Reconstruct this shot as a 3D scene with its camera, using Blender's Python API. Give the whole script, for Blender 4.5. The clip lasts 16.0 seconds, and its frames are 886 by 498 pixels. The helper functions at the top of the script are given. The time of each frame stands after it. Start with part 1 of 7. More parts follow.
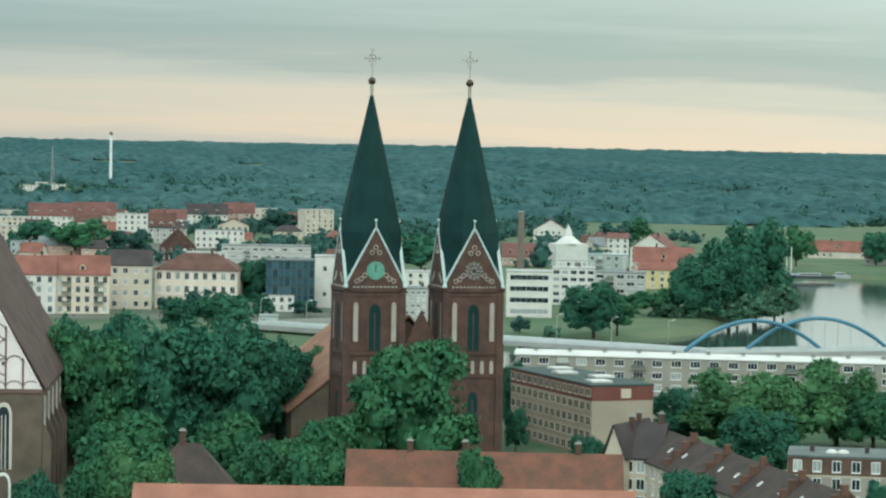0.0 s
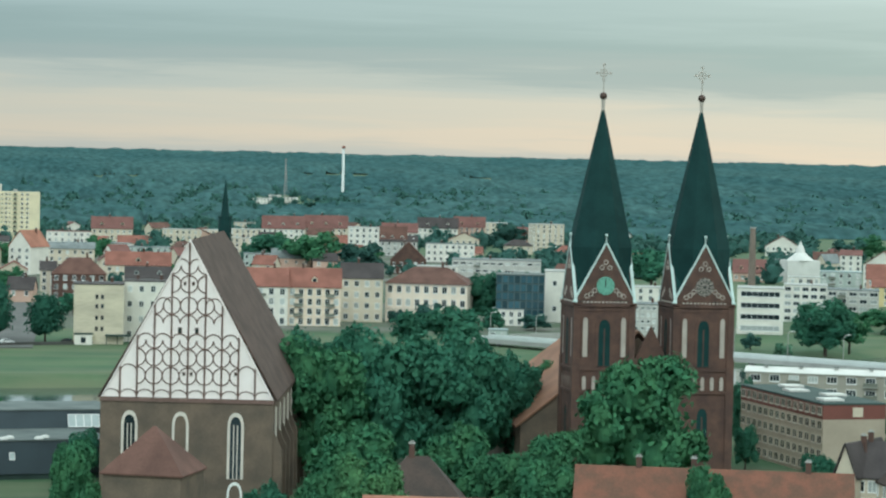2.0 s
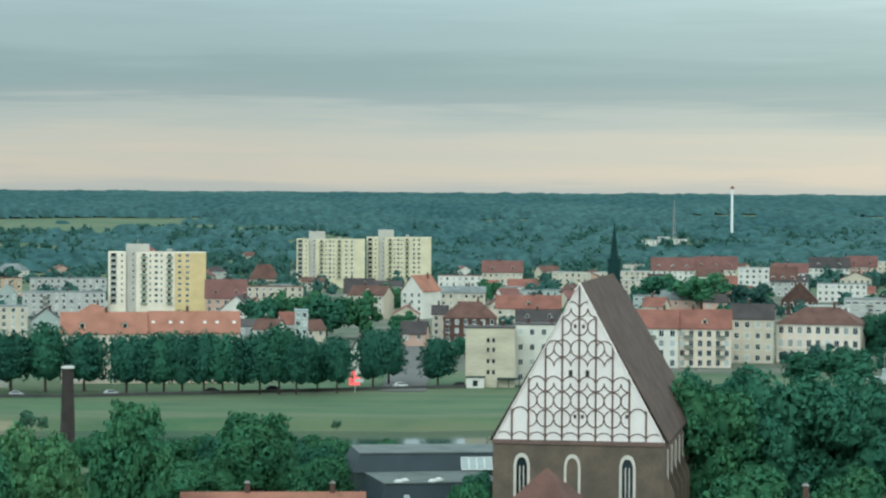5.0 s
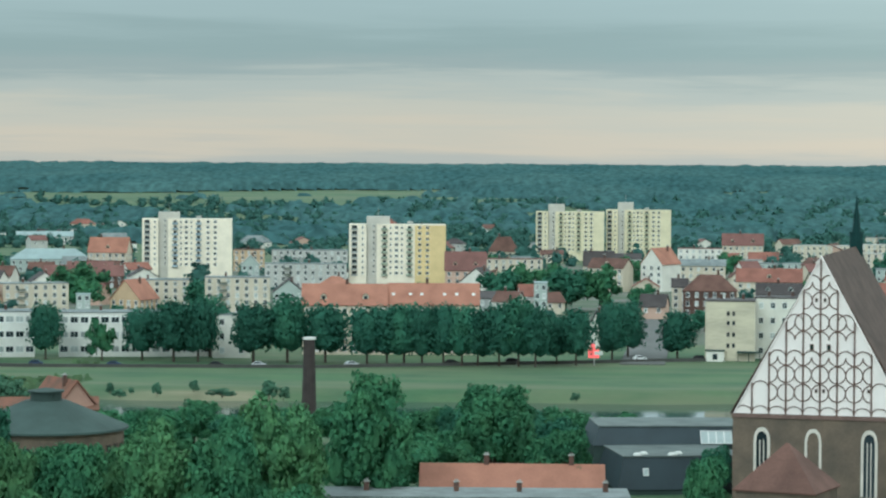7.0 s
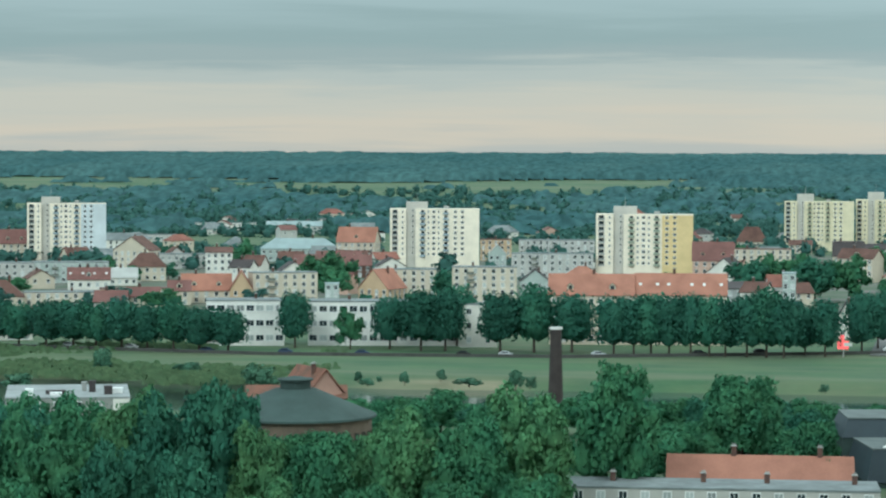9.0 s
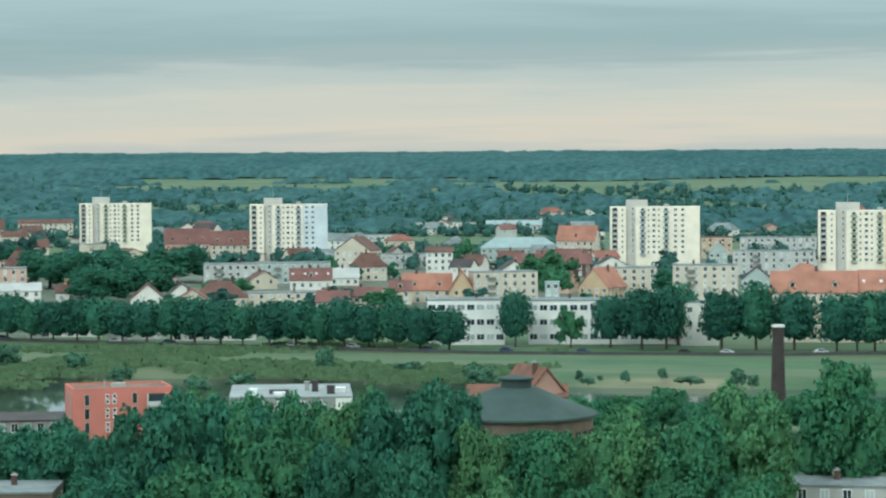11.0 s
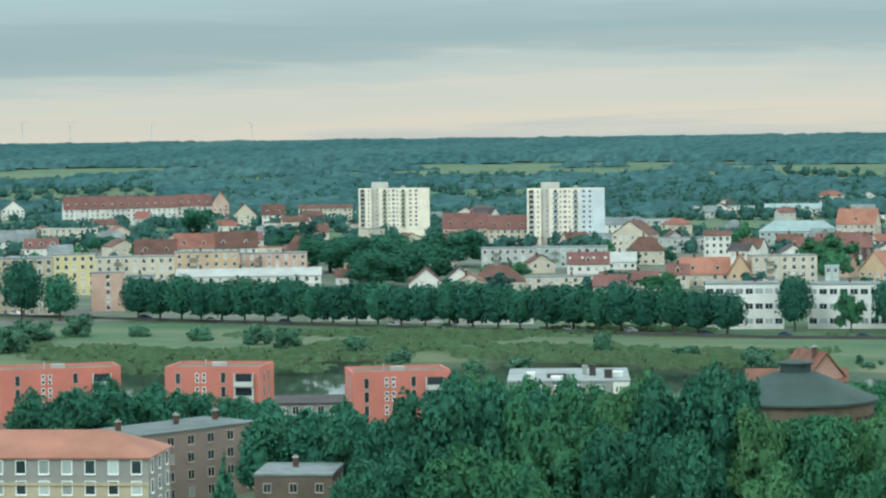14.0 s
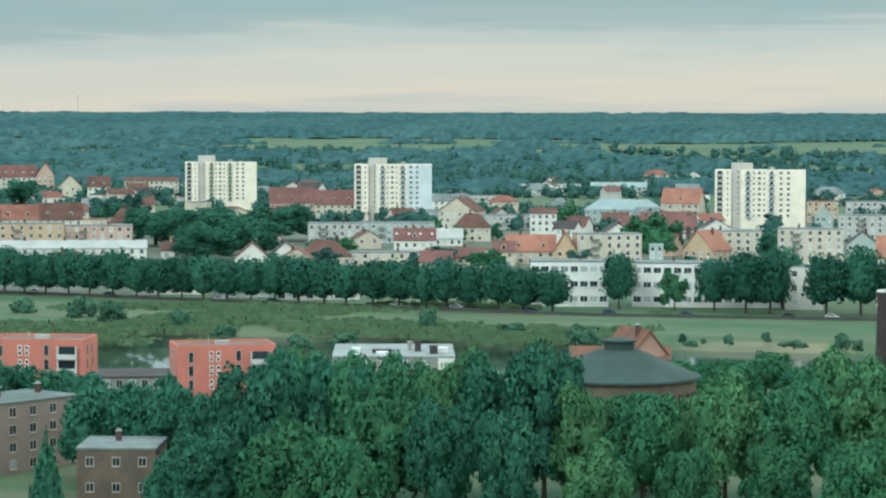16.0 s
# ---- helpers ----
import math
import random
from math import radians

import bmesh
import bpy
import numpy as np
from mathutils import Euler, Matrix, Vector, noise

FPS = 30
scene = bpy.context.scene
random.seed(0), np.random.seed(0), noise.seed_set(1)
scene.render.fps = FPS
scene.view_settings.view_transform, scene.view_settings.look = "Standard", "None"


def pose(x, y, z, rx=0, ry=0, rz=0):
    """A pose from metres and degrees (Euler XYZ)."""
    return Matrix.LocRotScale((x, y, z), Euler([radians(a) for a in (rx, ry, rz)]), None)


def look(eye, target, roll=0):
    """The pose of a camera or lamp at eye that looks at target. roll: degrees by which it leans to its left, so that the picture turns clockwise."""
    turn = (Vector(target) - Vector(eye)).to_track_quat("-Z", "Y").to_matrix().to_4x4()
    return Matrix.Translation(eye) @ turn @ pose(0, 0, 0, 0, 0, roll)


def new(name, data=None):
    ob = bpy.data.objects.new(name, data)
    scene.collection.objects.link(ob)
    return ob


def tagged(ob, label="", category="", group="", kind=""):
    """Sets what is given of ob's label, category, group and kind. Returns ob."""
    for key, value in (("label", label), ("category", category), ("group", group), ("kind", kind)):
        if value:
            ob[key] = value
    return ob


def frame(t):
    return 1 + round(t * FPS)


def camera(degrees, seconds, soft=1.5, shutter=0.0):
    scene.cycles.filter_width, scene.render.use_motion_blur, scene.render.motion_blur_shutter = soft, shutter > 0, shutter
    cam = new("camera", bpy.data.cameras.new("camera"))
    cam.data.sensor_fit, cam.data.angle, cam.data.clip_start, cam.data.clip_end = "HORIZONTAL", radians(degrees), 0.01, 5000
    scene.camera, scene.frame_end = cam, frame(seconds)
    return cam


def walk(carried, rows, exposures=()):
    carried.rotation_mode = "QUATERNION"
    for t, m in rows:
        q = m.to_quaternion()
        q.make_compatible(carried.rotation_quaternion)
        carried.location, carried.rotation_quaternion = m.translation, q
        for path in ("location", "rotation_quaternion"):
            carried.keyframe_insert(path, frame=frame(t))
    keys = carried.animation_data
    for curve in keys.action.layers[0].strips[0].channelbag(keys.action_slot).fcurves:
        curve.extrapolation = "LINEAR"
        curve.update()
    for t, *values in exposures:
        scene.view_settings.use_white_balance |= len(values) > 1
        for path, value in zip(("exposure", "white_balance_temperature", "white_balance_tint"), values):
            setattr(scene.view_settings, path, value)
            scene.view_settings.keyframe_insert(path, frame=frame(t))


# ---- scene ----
cam = camera(19.1, 16.0, soft=2.3)
EYE = 62.0
# seconds, yaw, pitch, roll: a hand-held pan from one standpoint high up
ROWS = [
    (0, -17.460, -2.256, -1.059),
    (0.5, -16.526, -1.808, -1.186),
    (1, -15.596, -1.604, -1.357),
    (1.5, -14.390, -1.686, -1.332),
    (2, -12.442, -2.039, -1.334),
    (2.5, -10.407, -2.093, -1.217),
    (3, -8.444, -2.059, -0.954),
    (3.2, -7.939, -2.021, -0.714),
    (5.3, -3.386, -1.192, -0.318),
    (5.5, -2.946, -1.186, -0.257),
    (6, -1.480, -1.327, -0.191),
    (6.5, -0.058, -1.707, -0.178),
    (7, 1.193, -1.874, -0.343),
    (7.5, 2.432, -2.021, -0.557),
    (8, 3.814, -2.074, -0.433),
    (8.5, 5.305, -2.204, -0.283),
    (9, 6.559, -2.120, -0.233),
    (9.2, 6.984, -2.025, -0.191),
    (11.3, 11.959, -2.254, 0.525),
    (11.5, 12.331, -2.408, 0.647),
    (12, 13.122, -2.605, 0.821),
    (12.5, 13.938, -2.398, 0.703),
    (13, 15.106, -2.432, 0.605),
    (13.5, 16.527, -2.494, 0.691),
    (14, 17.340, -2.428, 0.744),
    (14.5, 17.540, -2.457, 0.639),
    (15, 16.689, -2.658, 0.376),
    (15.5, 14.962, -2.888, 0.046),
    (16, 13.605, -2.985, -0.102),
]
walk(cam, [(t, pose(0, 0, EYE, 90 + pitch, roll, yaw)) for t, yaw, pitch, roll in ROWS],
     [(0, -0.05, 5900, -8), (0.5, -0.19, 5790, -9), (1.2, -0.13, 5770, -9), (3, -0.08, 5700, -9), (7, -0.08, 5570, -9), (9, -0.05, 5540, -9), (12, 0.15, 5580, -9), (16, 0.17, 5570, -9)])

# ---- sky and sun ----
SUN_EL, SUN_AZ = radians(38), radians(205)
world = bpy.data.worlds.new("overcast_sky")
scene.world = world
world.use_nodes = True
wn, wl = world.node_tree.nodes, world.node_tree.links
wn.clear()


def wnode(kind, **props):
    n = wn.new(kind)
    for k, v in props.items():
        n.inputs[k].default_value = v
    return n


tc = wn.new("ShaderNodeTexCoord")
sep = wn.new("ShaderNodeSeparateXYZ")
wl.new(tc.outputs["Generated"], sep.inputs[0])
stretch = wn.new("ShaderNodeMapping")
stretch.inputs["Scale"].default_value = (5.0, 5.0, 75.0)
wl.new(tc.outputs["Generated"], stretch.inputs[0])
streaks = wnode("ShaderNodeTexNoise", Scale=1.0, Detail=5.0, Roughness=0.55, Distortion=0.4)
wl.new(stretch.outputs[0], streaks.inputs["Vector"])
fine_map = wn.new("ShaderNodeMapping")
fine_map.inputs["Scale"].default_value = (14.0, 14.0, 260.0)
wl.new(tc.outputs["Generated"], fine_map.inputs[0])
fine = wnode("ShaderNodeTexNoise", Scale=1.0, Detail=4.0, Roughness=0.6, Distortion=0.6)
wl.new(fine_map.outputs[0], fine.inputs["Vector"])


def wmath(op, a, b):
    n = wn.new("ShaderNodeMath")
    n.operation = op
    for i, v in enumerate((a, b)):
        if isinstance(v, (int, float)):
            n.inputs[i].default_value = v
        else:
            wl.new(v, n.inputs[i])
    return n.outputs[0]


# the cloud sheet's lower edge sinks towards both sides
lift = wmath("MULTIPLY", wmath("MULTIPLY", sep.outputs[0], sep.outputs[0]), 0.06)
wob = wmath("MULTIPLY", wmath("SUBTRACT", streaks.outputs[0], 0.5), 0.030)
wob2 = wmath("MULTIPLY", wmath("SUBTRACT", fine.outputs[0], 0.5), 0.010)
height = wmath("ADD", wmath("ADD", sep.outputs[2], lift), wmath("ADD", wob, wob2))
ramp = wn.new("ShaderNodeValToRGB")
wl.new(wmath("MULTIPLY", height, 5.0), ramp.inputs[0])
ramp.color_ramp.interpolation = "EASE"
stops = [(0.0, (0.62, 0.54, 0.49)), (0.045, (0.80, 0.62, 0.50)), (0.10, (0.72, 0.60, 0.51)), (0.15, (0.58, 0.54, 0.50)), (0.185, (0.42, 0.435, 0.43)),
         (0.23, (0.37, 0.415, 0.415)), (0.30, (0.46, 0.50, 0.50)), (0.5, (0.80, 0.84, 0.85)), (1.0, (1.45, 1.52, 1.55))]
for i, (at, c) in enumerate(stops):
    e = ramp.color_ramp.elements[i] if i < 2 else ramp.color_ramp.elements.new(at)
    e.position, e.color = at, (*c, 1)
nish = wn.new("ShaderNodeTexSky")
nish.sky_type, nish.sun_disc = "NISHITA", False
nish.sun_elevation, nish.sun_rotation = SUN_EL, SUN_AZ
clear = wn.new("ShaderNodeMix")
clear.data_type = "RGBA"
clear.blend_type = "ADD"
clear.inputs[0].default_value = 0.012
wl.new(ramp.outputs[0], clear.inputs[6])
wl.new(nish.outputs[0], clear.inputs[7])
glow = wmath("ADD", wmath("MULTIPLY", sep.outputs[0], 0.62), 0.875)
bg = wnode("ShaderNodeBackground", Strength=1.0)
wl.new(wmath("MINIMUM", wmath("MAXIMUM", glow, 0.87), 1.16), bg.inputs[1])
# the break in the clouds is warmer towards +x
warm = wn.new("ShaderNodeMix")
warm.data_type, warm.blend_type = "RGBA", "MULTIPLY"
warm.inputs[7].default_value = (1.075, 1.0, 0.925, 1)
wl.new(wmath("MINIMUM", wmath("MAXIMUM", wmath("MULTIPLY", wmath("SUBTRACT", sep.outputs[0], 0.05), 3.0), 0.0), 1.0), warm.inputs[0])
wl.new(clear.outputs[2], warm.inputs[6])
wl.new(warm.outputs[2], bg.inputs[0])
wl.new(bg.outputs[0], wn.new("ShaderNodeOutputWorld").inputs[0])

sun = new("sun", bpy.data.lights.new("sun", "SUN"))
sun.data.energy, sun.data.angle, sun.data.color = 1.3, radians(25), (1.0, 0.95, 0.87)
sun.matrix_world = look((math.sin(SUN_AZ) * 100, math.cos(SUN_AZ) * 100, 100 * math.tan(SUN_EL)), (0, 0, 0))

# ---- materials ----


def material(name, color, rough=0.8, vary=0.25, scale=0.6, metal=0.0, bump=0.0, second=None, isl=0.0, obj=0.0, fine=9.0, spec=0.3, stretch=None, sharp=False):
    """Colour with stains at one scale and grain at another; isl and obj vary it piece by piece."""
    m = bpy.data.materials.new(name)
    m.use_nodes = True
    n, l = m.node_tree.nodes, m.node_tree.links
    b = n["Principled BSDF"]
    b.inputs["Roughness"].default_value, b.inputs["Metallic"].default_value = rough, metal
    b.inputs["Specular IOR Level"].default_value = spec
    g = n.new("ShaderNodeNewGeometry")
    src = g.outputs["Position"]
    if stretch:
        mp = n.new("ShaderNodeMapping")
        mp.inputs["Scale"].default_value = stretch
        l.new(src, mp.inputs[0])
        src = mp.outputs[0]
    big = n.new("ShaderNodeTexNoise")
    big.inputs["Scale"].default_value, big.inputs["Detail"].default_value = scale * 0.35, 4
    small = n.new("ShaderNodeTexNoise")
    small.inputs["Scale"].default_value, small.inputs["Detail"].default_value = fine * 0.35, 3
    for t in (big, small):
        l.new(src, t.inputs["Vector"])
    mix = n.new("ShaderNodeMix")
    mix.data_type = "RGBA"
    dark = second or tuple(c * (1 - vary) for c in color)
    mix.inputs[6].default_value, mix.inputs[7].default_value = (*dark, 1), (*color, 1)
    r = n.new("ShaderNodeMapRange")
    r.inputs[1].default_value, r.inputs[2].default_value = 0.35, 0.65
    l.new(big.outputs[0], r.inputs[0])
    l.new(r.outputs[0], mix.inputs[0])
    hsv = n.new("ShaderNodeHueSaturation")
    l.new(mix.outputs[2], hsv.inputs["Color"])
    v = n.new("ShaderNodeMapRange")
    if sharp:
        v.inputs[1].default_value, v.inputs[2].default_value = 0.35, 0.65
    v.inputs[3].default_value, v.inputs[4].default_value = 1 - vary * 0.6, 1 + vary * 0.6
    l.new(small.outputs[0], v.inputs[0])
    val = v.outputs[0]
    for amount, out in ((isl, g.outputs["Random Per Island"]), (obj, n.new("ShaderNodeObjectInfo").outputs["Random"])):
        if amount:
            k = n.new("ShaderNodeMapRange")
            k.inputs[3].default_value, k.inputs[4].default_value = 1 - amount, 1 + amount
            l.new(out, k.inputs[0])
            p = n.new("ShaderNodeMath")
            p.operation = "MULTIPLY"
            l.new(val, p.inputs[0])
            l.new(k.outputs[0], p.inputs[1])
            val = p.outputs[0]
    l.new(val, hsv.inputs["Value"])
    l.new(hsv.outputs[0], b.inputs["Base Color"])
    if bump:
        bp = n.new("ShaderNodeBump")
        bp.inputs["Distance"].default_value = bump
        l.new(small.outputs[0], bp.inputs["Height"])
        l.new(bp.outputs[0], b.inputs["Normal"])
    return m


MATS = {}


def paint(r, g, b):
    """Weathered render or paint of one colour, made once."""
    key = (r, g, b)
    if key not in MATS:
        MATS[key] = material("facade_paint", key, 0.85, 0.13, 0.5, fine=3.0)
    return MATS[key]


def leaves(name, color, second, isl=0.5, obj=0.18):
    m = material(name, color, 0.65, 0.3, 0.7, second=second, isl=isl, obj=obj, fine=2.0, spec=0.05)
    n, l = m.node_tree.nodes, m.node_tree.links
    b = n["Principled BSDF"]
    tr = n.new("ShaderNodeBsdfTranslucent")
    src = b.inputs["Base Color"].links[0].from_socket
    l.new(src, tr.inputs["Color"])
    mix = n.new("ShaderNodeMixShader")
    mix.inputs[0].default_value = 0.35
    l.new(b.outputs[0], mix.inputs[1])
    l.new(tr.outputs[0], mix.inputs[2])
    l.new(mix.outputs[0], n["Material Output"].inputs[0])
    return m


BRICK = material("red_brick", (0.105, 0.060, 0.047), 0.9, 0.35, 1.2, second=(0.070, 0.043, 0.037), fine=8, bump=0.03)
BRICK_GREY = material("old_brown_brick", (0.150, 0.112, 0.085), 0.9, 0.3, 0.8, second=(0.10, 0.08, 0.064), fine=8, bump=0.03)
SLATE = material("dark_slate", (0.014, 0.042, 0.041), 0.85, 0.25, 0.8, fine=5, bump=0.02, spec=0.12)
SLATE_BROWN = material("weathered_brown_tile", (0.088, 0.056, 0.046), 0.85, 0.4, 0.6, fine=6, stretch=(1, 1, 1.6), bump=0.03)
TILE_RED = material("red_clay_tile", (0.235, 0.100, 0.076), 0.85, 0.3, 0.5, fine=7, bump=0.04)
TILE_ORANGE = material("orange_clay_tile", (0.33, 0.150, 0.105), 0.85, 0.25, 0.5, fine=7, bump=0.04)
TILE_BROWN = material("brown_clay_tile", (0.13, 0.068, 0.054), 0.85, 0.35, 0.6, fine=7, bump=0.04)
TILE_MOSSY = material("mossy_red_tile", (0.185, 0.080, 0.054), 0.9, 0.35, 1.2, second=(0.115, 0.064, 0.045), fine=8, bump=0.05)
TILE_SOOTY = material("sooty_brown_tile", (0.070, 0.050, 0.043), 0.9, 0.35, 1.0, second=(0.046, 0.038, 0.034), fine=8, bump=0.05)
ROOF_DULL = material("dull_grey_roof", (0.13, 0.15, 0.145), 0.9, 0.3, 0.6, fine=2)
TILE_DARK = material("dark_roof_tile", (0.06, 0.05, 0.05), 0.8, 0.3, 0.6, fine=6)
BITUMEN = material("grey_bitumen_roof", (0.20, 0.22, 0.22), 0.9, 0.35, 0.5, fine=2)
ROOF_WHITE = material("pale_roofing", (0.60, 0.59, 0.56), 0.7, 0.12, 0.4, fine=2)
METAL_DARK = material("dark_metal_roof", (0.048, 0.072, 0.066), 0.8, 0.25, 0.5, spec=0.2)
PLASTER = material("white_plaster", (0.80, 0.72, 0.70), 0.9, 0.08, 0.4, fine=2)
TRACERY = material("tracery_brick", (0.17, 0.11, 0.095), 0.9, 0.25, 2.0)
STONE = material("pale_stone", (0.42, 0.37, 0.33), 0.85, 0.2, 1.0)
WHITE = material("white_trim", (0.78, 0.78, 0.76), 0.6, 0.1, 1.0)
GLASS = material("window_glass", (0.025, 0.035, 0.042), 0.12, 0.2, 0.3, spec=0.6, obj=0.4)
GLASS_BLUE = material("curtain_glass", (0.04, 0.09, 0.12), 0.08, 0.3, 0.3, spec=0.8, obj=0.5)
BLIND = material("pale_window_blind", (0.34, 0.36, 0.35), 0.5, 0.2, 0.3, obj=0.45)
COPPER = material("verdigris_clock_face", (0.16, 0.36, 0.28), 0.6, 0.2, 3.0)
IRON = material("dark_iron", (0.04, 0.045, 0.045), 0.5, 0.2, 2.0, metal=0.5)
CONCRETE = material("grey_concrete", (0.36, 0.36, 0.34), 0.9, 0.2, 0.4, fine=3)
ASPHALT = material("asphalt", (0.055, 0.057, 0.06), 0.9, 0.25, 0.3)
BARK = material("bark", (0.07, 0.055, 0.045), 0.95, 0.3, 2.0)
BLUE_STEEL = material("blue_painted_steel", (0.07, 0.20, 0.28), 0.45, 0.15, 0.8)
RED_PAINT = material("coral_red_render", (0.48, 0.165, 0.130), 0.85, 0.12, 0.4, fine=2)
LEAF = leaves("leaf_green", (0.085, 0.205, 0.100), (0.060, 0.170, 0.092), 0.22, 0.12)
LEAF_LIGHT = leaves("leaf_light", (0.116, 0.232, 0.104), (0.084, 0.198, 0.096), 0.24, 0.12)
LEAF_DARK = leaves("leaf_dark", (0.068, 0.180, 0.112), (0.052, 0.154, 0.102), 0.2, 0.12)
LEAF_LIME = leaves("leaf_lime", (0.052, 0.140, 0.095), (0.040, 0.118, 0.083), 0.2, 0.15)
# leaf green shifted to blue, with the haze of distance in the colour
LEAF_HAZE = leaves("leaf_hazed", (0.068, 0.150, 0.125), (0.054, 0.125, 0.108), 0.14)
LEAF_BUSH = leaves("leaf_grey_green", (0.125, 0.235, 0.150), (0.085, 0.185, 0.120), 0.25)
# bluish grey-green: distance haze is put into the forest's base colour
WOOD_HAZE = material("distant_forest", (0.056, 0.104, 0.103), 1.0, 0.45, 0.02, second=(0.040, 0.083, 0.086), fine=0.32, stretch=(1, 0.3, 1), spec=0.0, sharp=True)

# ---- mesh helpers ----


def box(bm, x0, x1, y0, y1, z0, z1, mat=0, top=True):
    v = [bm.verts.new(p) for p in ((x0, y0, z0), (x1, y0, z0), (x1, y1, z0), (x0, y1, z0), (x0, y0, z1), (x1, y0, z1), (x1, y1, z1), (x0, y1, z1))]
    for f in ((0, 3, 2, 1), (0, 1, 5, 4), (1, 2, 6, 5), (2, 3, 7, 6), (3, 0, 4, 7), (4, 5, 6, 7)):
        if not top and f == (4, 5, 6, 7):
            continue
        bm.faces.new([v[i] for i in f]).material_index = mat


def solid(bm, loop, off, mat=0):
    """A closed prism: loop of points, pushed by the vector off."""
    a = [bm.verts.new(p) for p in loop]
    b = [bm.verts.new(Vector(p) + Vector(off)) for p in loop]
    bm.faces.new(a).material_index = mat
    bm.faces.new(b[::-1]).material_index = mat
    for i in range(len(a)):
        j = (i + 1) % len(a)
        bm.faces.new((a[j], a[i], b[i], b[j])).material_index = mat


def tube(bm, p, q, r0, r1=None, n=8, mat=0):
    p, q = Vector(p), Vector(q)
    r1 = r0 if r1 is None else r1
    turn = (q - p).to_track_quat("Z", "Y").to_matrix()
    rings = []
    for c, r in ((p, r0), (q, r1)):
        rings.append([bm.verts.new(c + turn @ Vector((r * math.cos(k * math.tau / n), r * math.sin(k * math.tau / n), 0))) for k in range(n)])
    for i in range(n):
        j = (i + 1) % n
        bm.faces.new((rings[0][i], rings[0][j], rings[1][j], rings[1][i])).material_index = mat
    bm.faces.new(rings[0][::-1]).material_index = mat
    bm.faces.new(rings[1]).material_index = mat


def sweep(bm, pts, r, n=6, closed=False, mat=0):
    """A tube of one piece along points."""
    pts = [Vector(p) for p in pts]
    rings = []
    m = len(pts)
    for i, p in enumerate(pts):
        a = pts[(i - 1) % m] if closed or i else p
        b = pts[(i + 1) % m] if closed or i < m - 1 else p
        q = (b - a).to_track_quat("Z", "Y").to_matrix()
        rings.append([bm.verts.new(p + q @ Vector((r * math.cos(k * math.tau / n), r * math.sin(k * math.tau / n), 0))) for k in range(n)])
    for i in range(m if closed else m - 1):
        a, b = rings[i], rings[(i + 1) % m]
        for k in range(n):
            j = (k + 1) % n
            bm.faces.new((a[k], a[j], b[j], b[k])).material_index = mat
    if not closed:
        bm.faces.new(rings[0][::-1]).material_index = mat
        bm.faces.new(rings[-1]).material_index = mat


def finish(bm, name, mats):
    bmesh.ops.recalc_face_normals(bm, faces=bm.faces)
    me = bpy.data.meshes.new(name)
    bm.to_mesh(me)
    bm.free()
    for m in (mats if isinstance(mats, (list, tuple)) else [mats]):
        me.materials.append(m)
    return me


def part(name, bm, mats, parent, label=""):
    ob = new(name, finish(bm, name, mats) if isinstance(bm, bmesh.types.BMesh) else bm)
    ob.parent = parent
    if label:
        ob["label"] = label
    return ob


def thing(name, x, y, z, yaw, label, category, group="", kind=""):
    ob = new(name)
    ob.matrix_basis = pose(x, y, z, 0, 0, yaw)
    return tagged(ob, label, category, group, kind)


def put(name, me, parent, x, y, z, rz=0.0, s=1.0):
    ob = new(name, me)
    ob.parent = parent
    ob.matrix_basis = pose(x, y, z, 0, 0, rz) @ Matrix.Scale(s, 4)
    return ob


WINDOWS, PLACED = {}, []


def window_mesh(w, h, frame_mat=None, glass=None, bars=1, sill=True):
    """A window whose outer face looks along -y: frame, bar, sill and a pane set back in it."""
    frame_mat, glass = frame_mat or WHITE, glass or GLASS
    key = (round(w, 1), round(h, 1), frame_mat.name, glass.name, bars, sill)
    if key not in WINDOWS:
        w, h = key[:2]
        t = 0.07
        xs = [-w / 2 - t]
        for k in range(bars + 1):
            xs += [-w / 2 + w * k / (bars + 1) + t * 0.6, -w / 2 + w * (k + 1) / (bars + 1) - t * 0.6]
        xs.append(w / 2 + t)
        zs = [-t, t, h - t, h + t]
        bm = bmesh.new()
        v = {(i, k): bm.verts.new((x, -0.12, z)) for i, x in enumerate(xs) for k, z in enumerate(zs)}
        last = len(xs) - 1
        for i in range(last):
            for k in range(3):
                c = [v[i, k], v[i + 1, k], v[i + 1, k + 1], v[i, k + 1]]
                if k == 1 and i % 2 == 1:
                    b = [bm.verts.new((p.co.x, -0.03, p.co.z)) for p in c]
                    bm.faces.new(b).material_index = 1
                    for q in range(4):
                        bm.faces.new((c[q], c[(q + 1) % 4], b[(q + 1) % 4], b[q]))
                else:
                    bm.faces.new(c)
        rim = [v[i, 0] for i in range(last + 1)] + [v[last, 1], v[last, 2]] + [v[i, 3] for i in range(last, -1, -1)] + [v[0, 2], v[0, 1]]
        back = [bm.verts.new((p.co.x, 0.02, p.co.z)) for p in rim]
        for q in range(len(rim)):
            n = (q + 1) % len(rim)
            bm.faces.new((rim[q], back[q], back[n], rim[n]))
        if sill:
            low = [bm.verts.new((x, -0.24, -t - 0.06)) for x in (xs[0], xs[-1])]
            bm.faces.new((v[0, 0], v[last, 0], low[1], low[0]))
        WINDOWS[key] = finish(bm, "window", [frame_mat, glass])
    return WINDOWS[key]


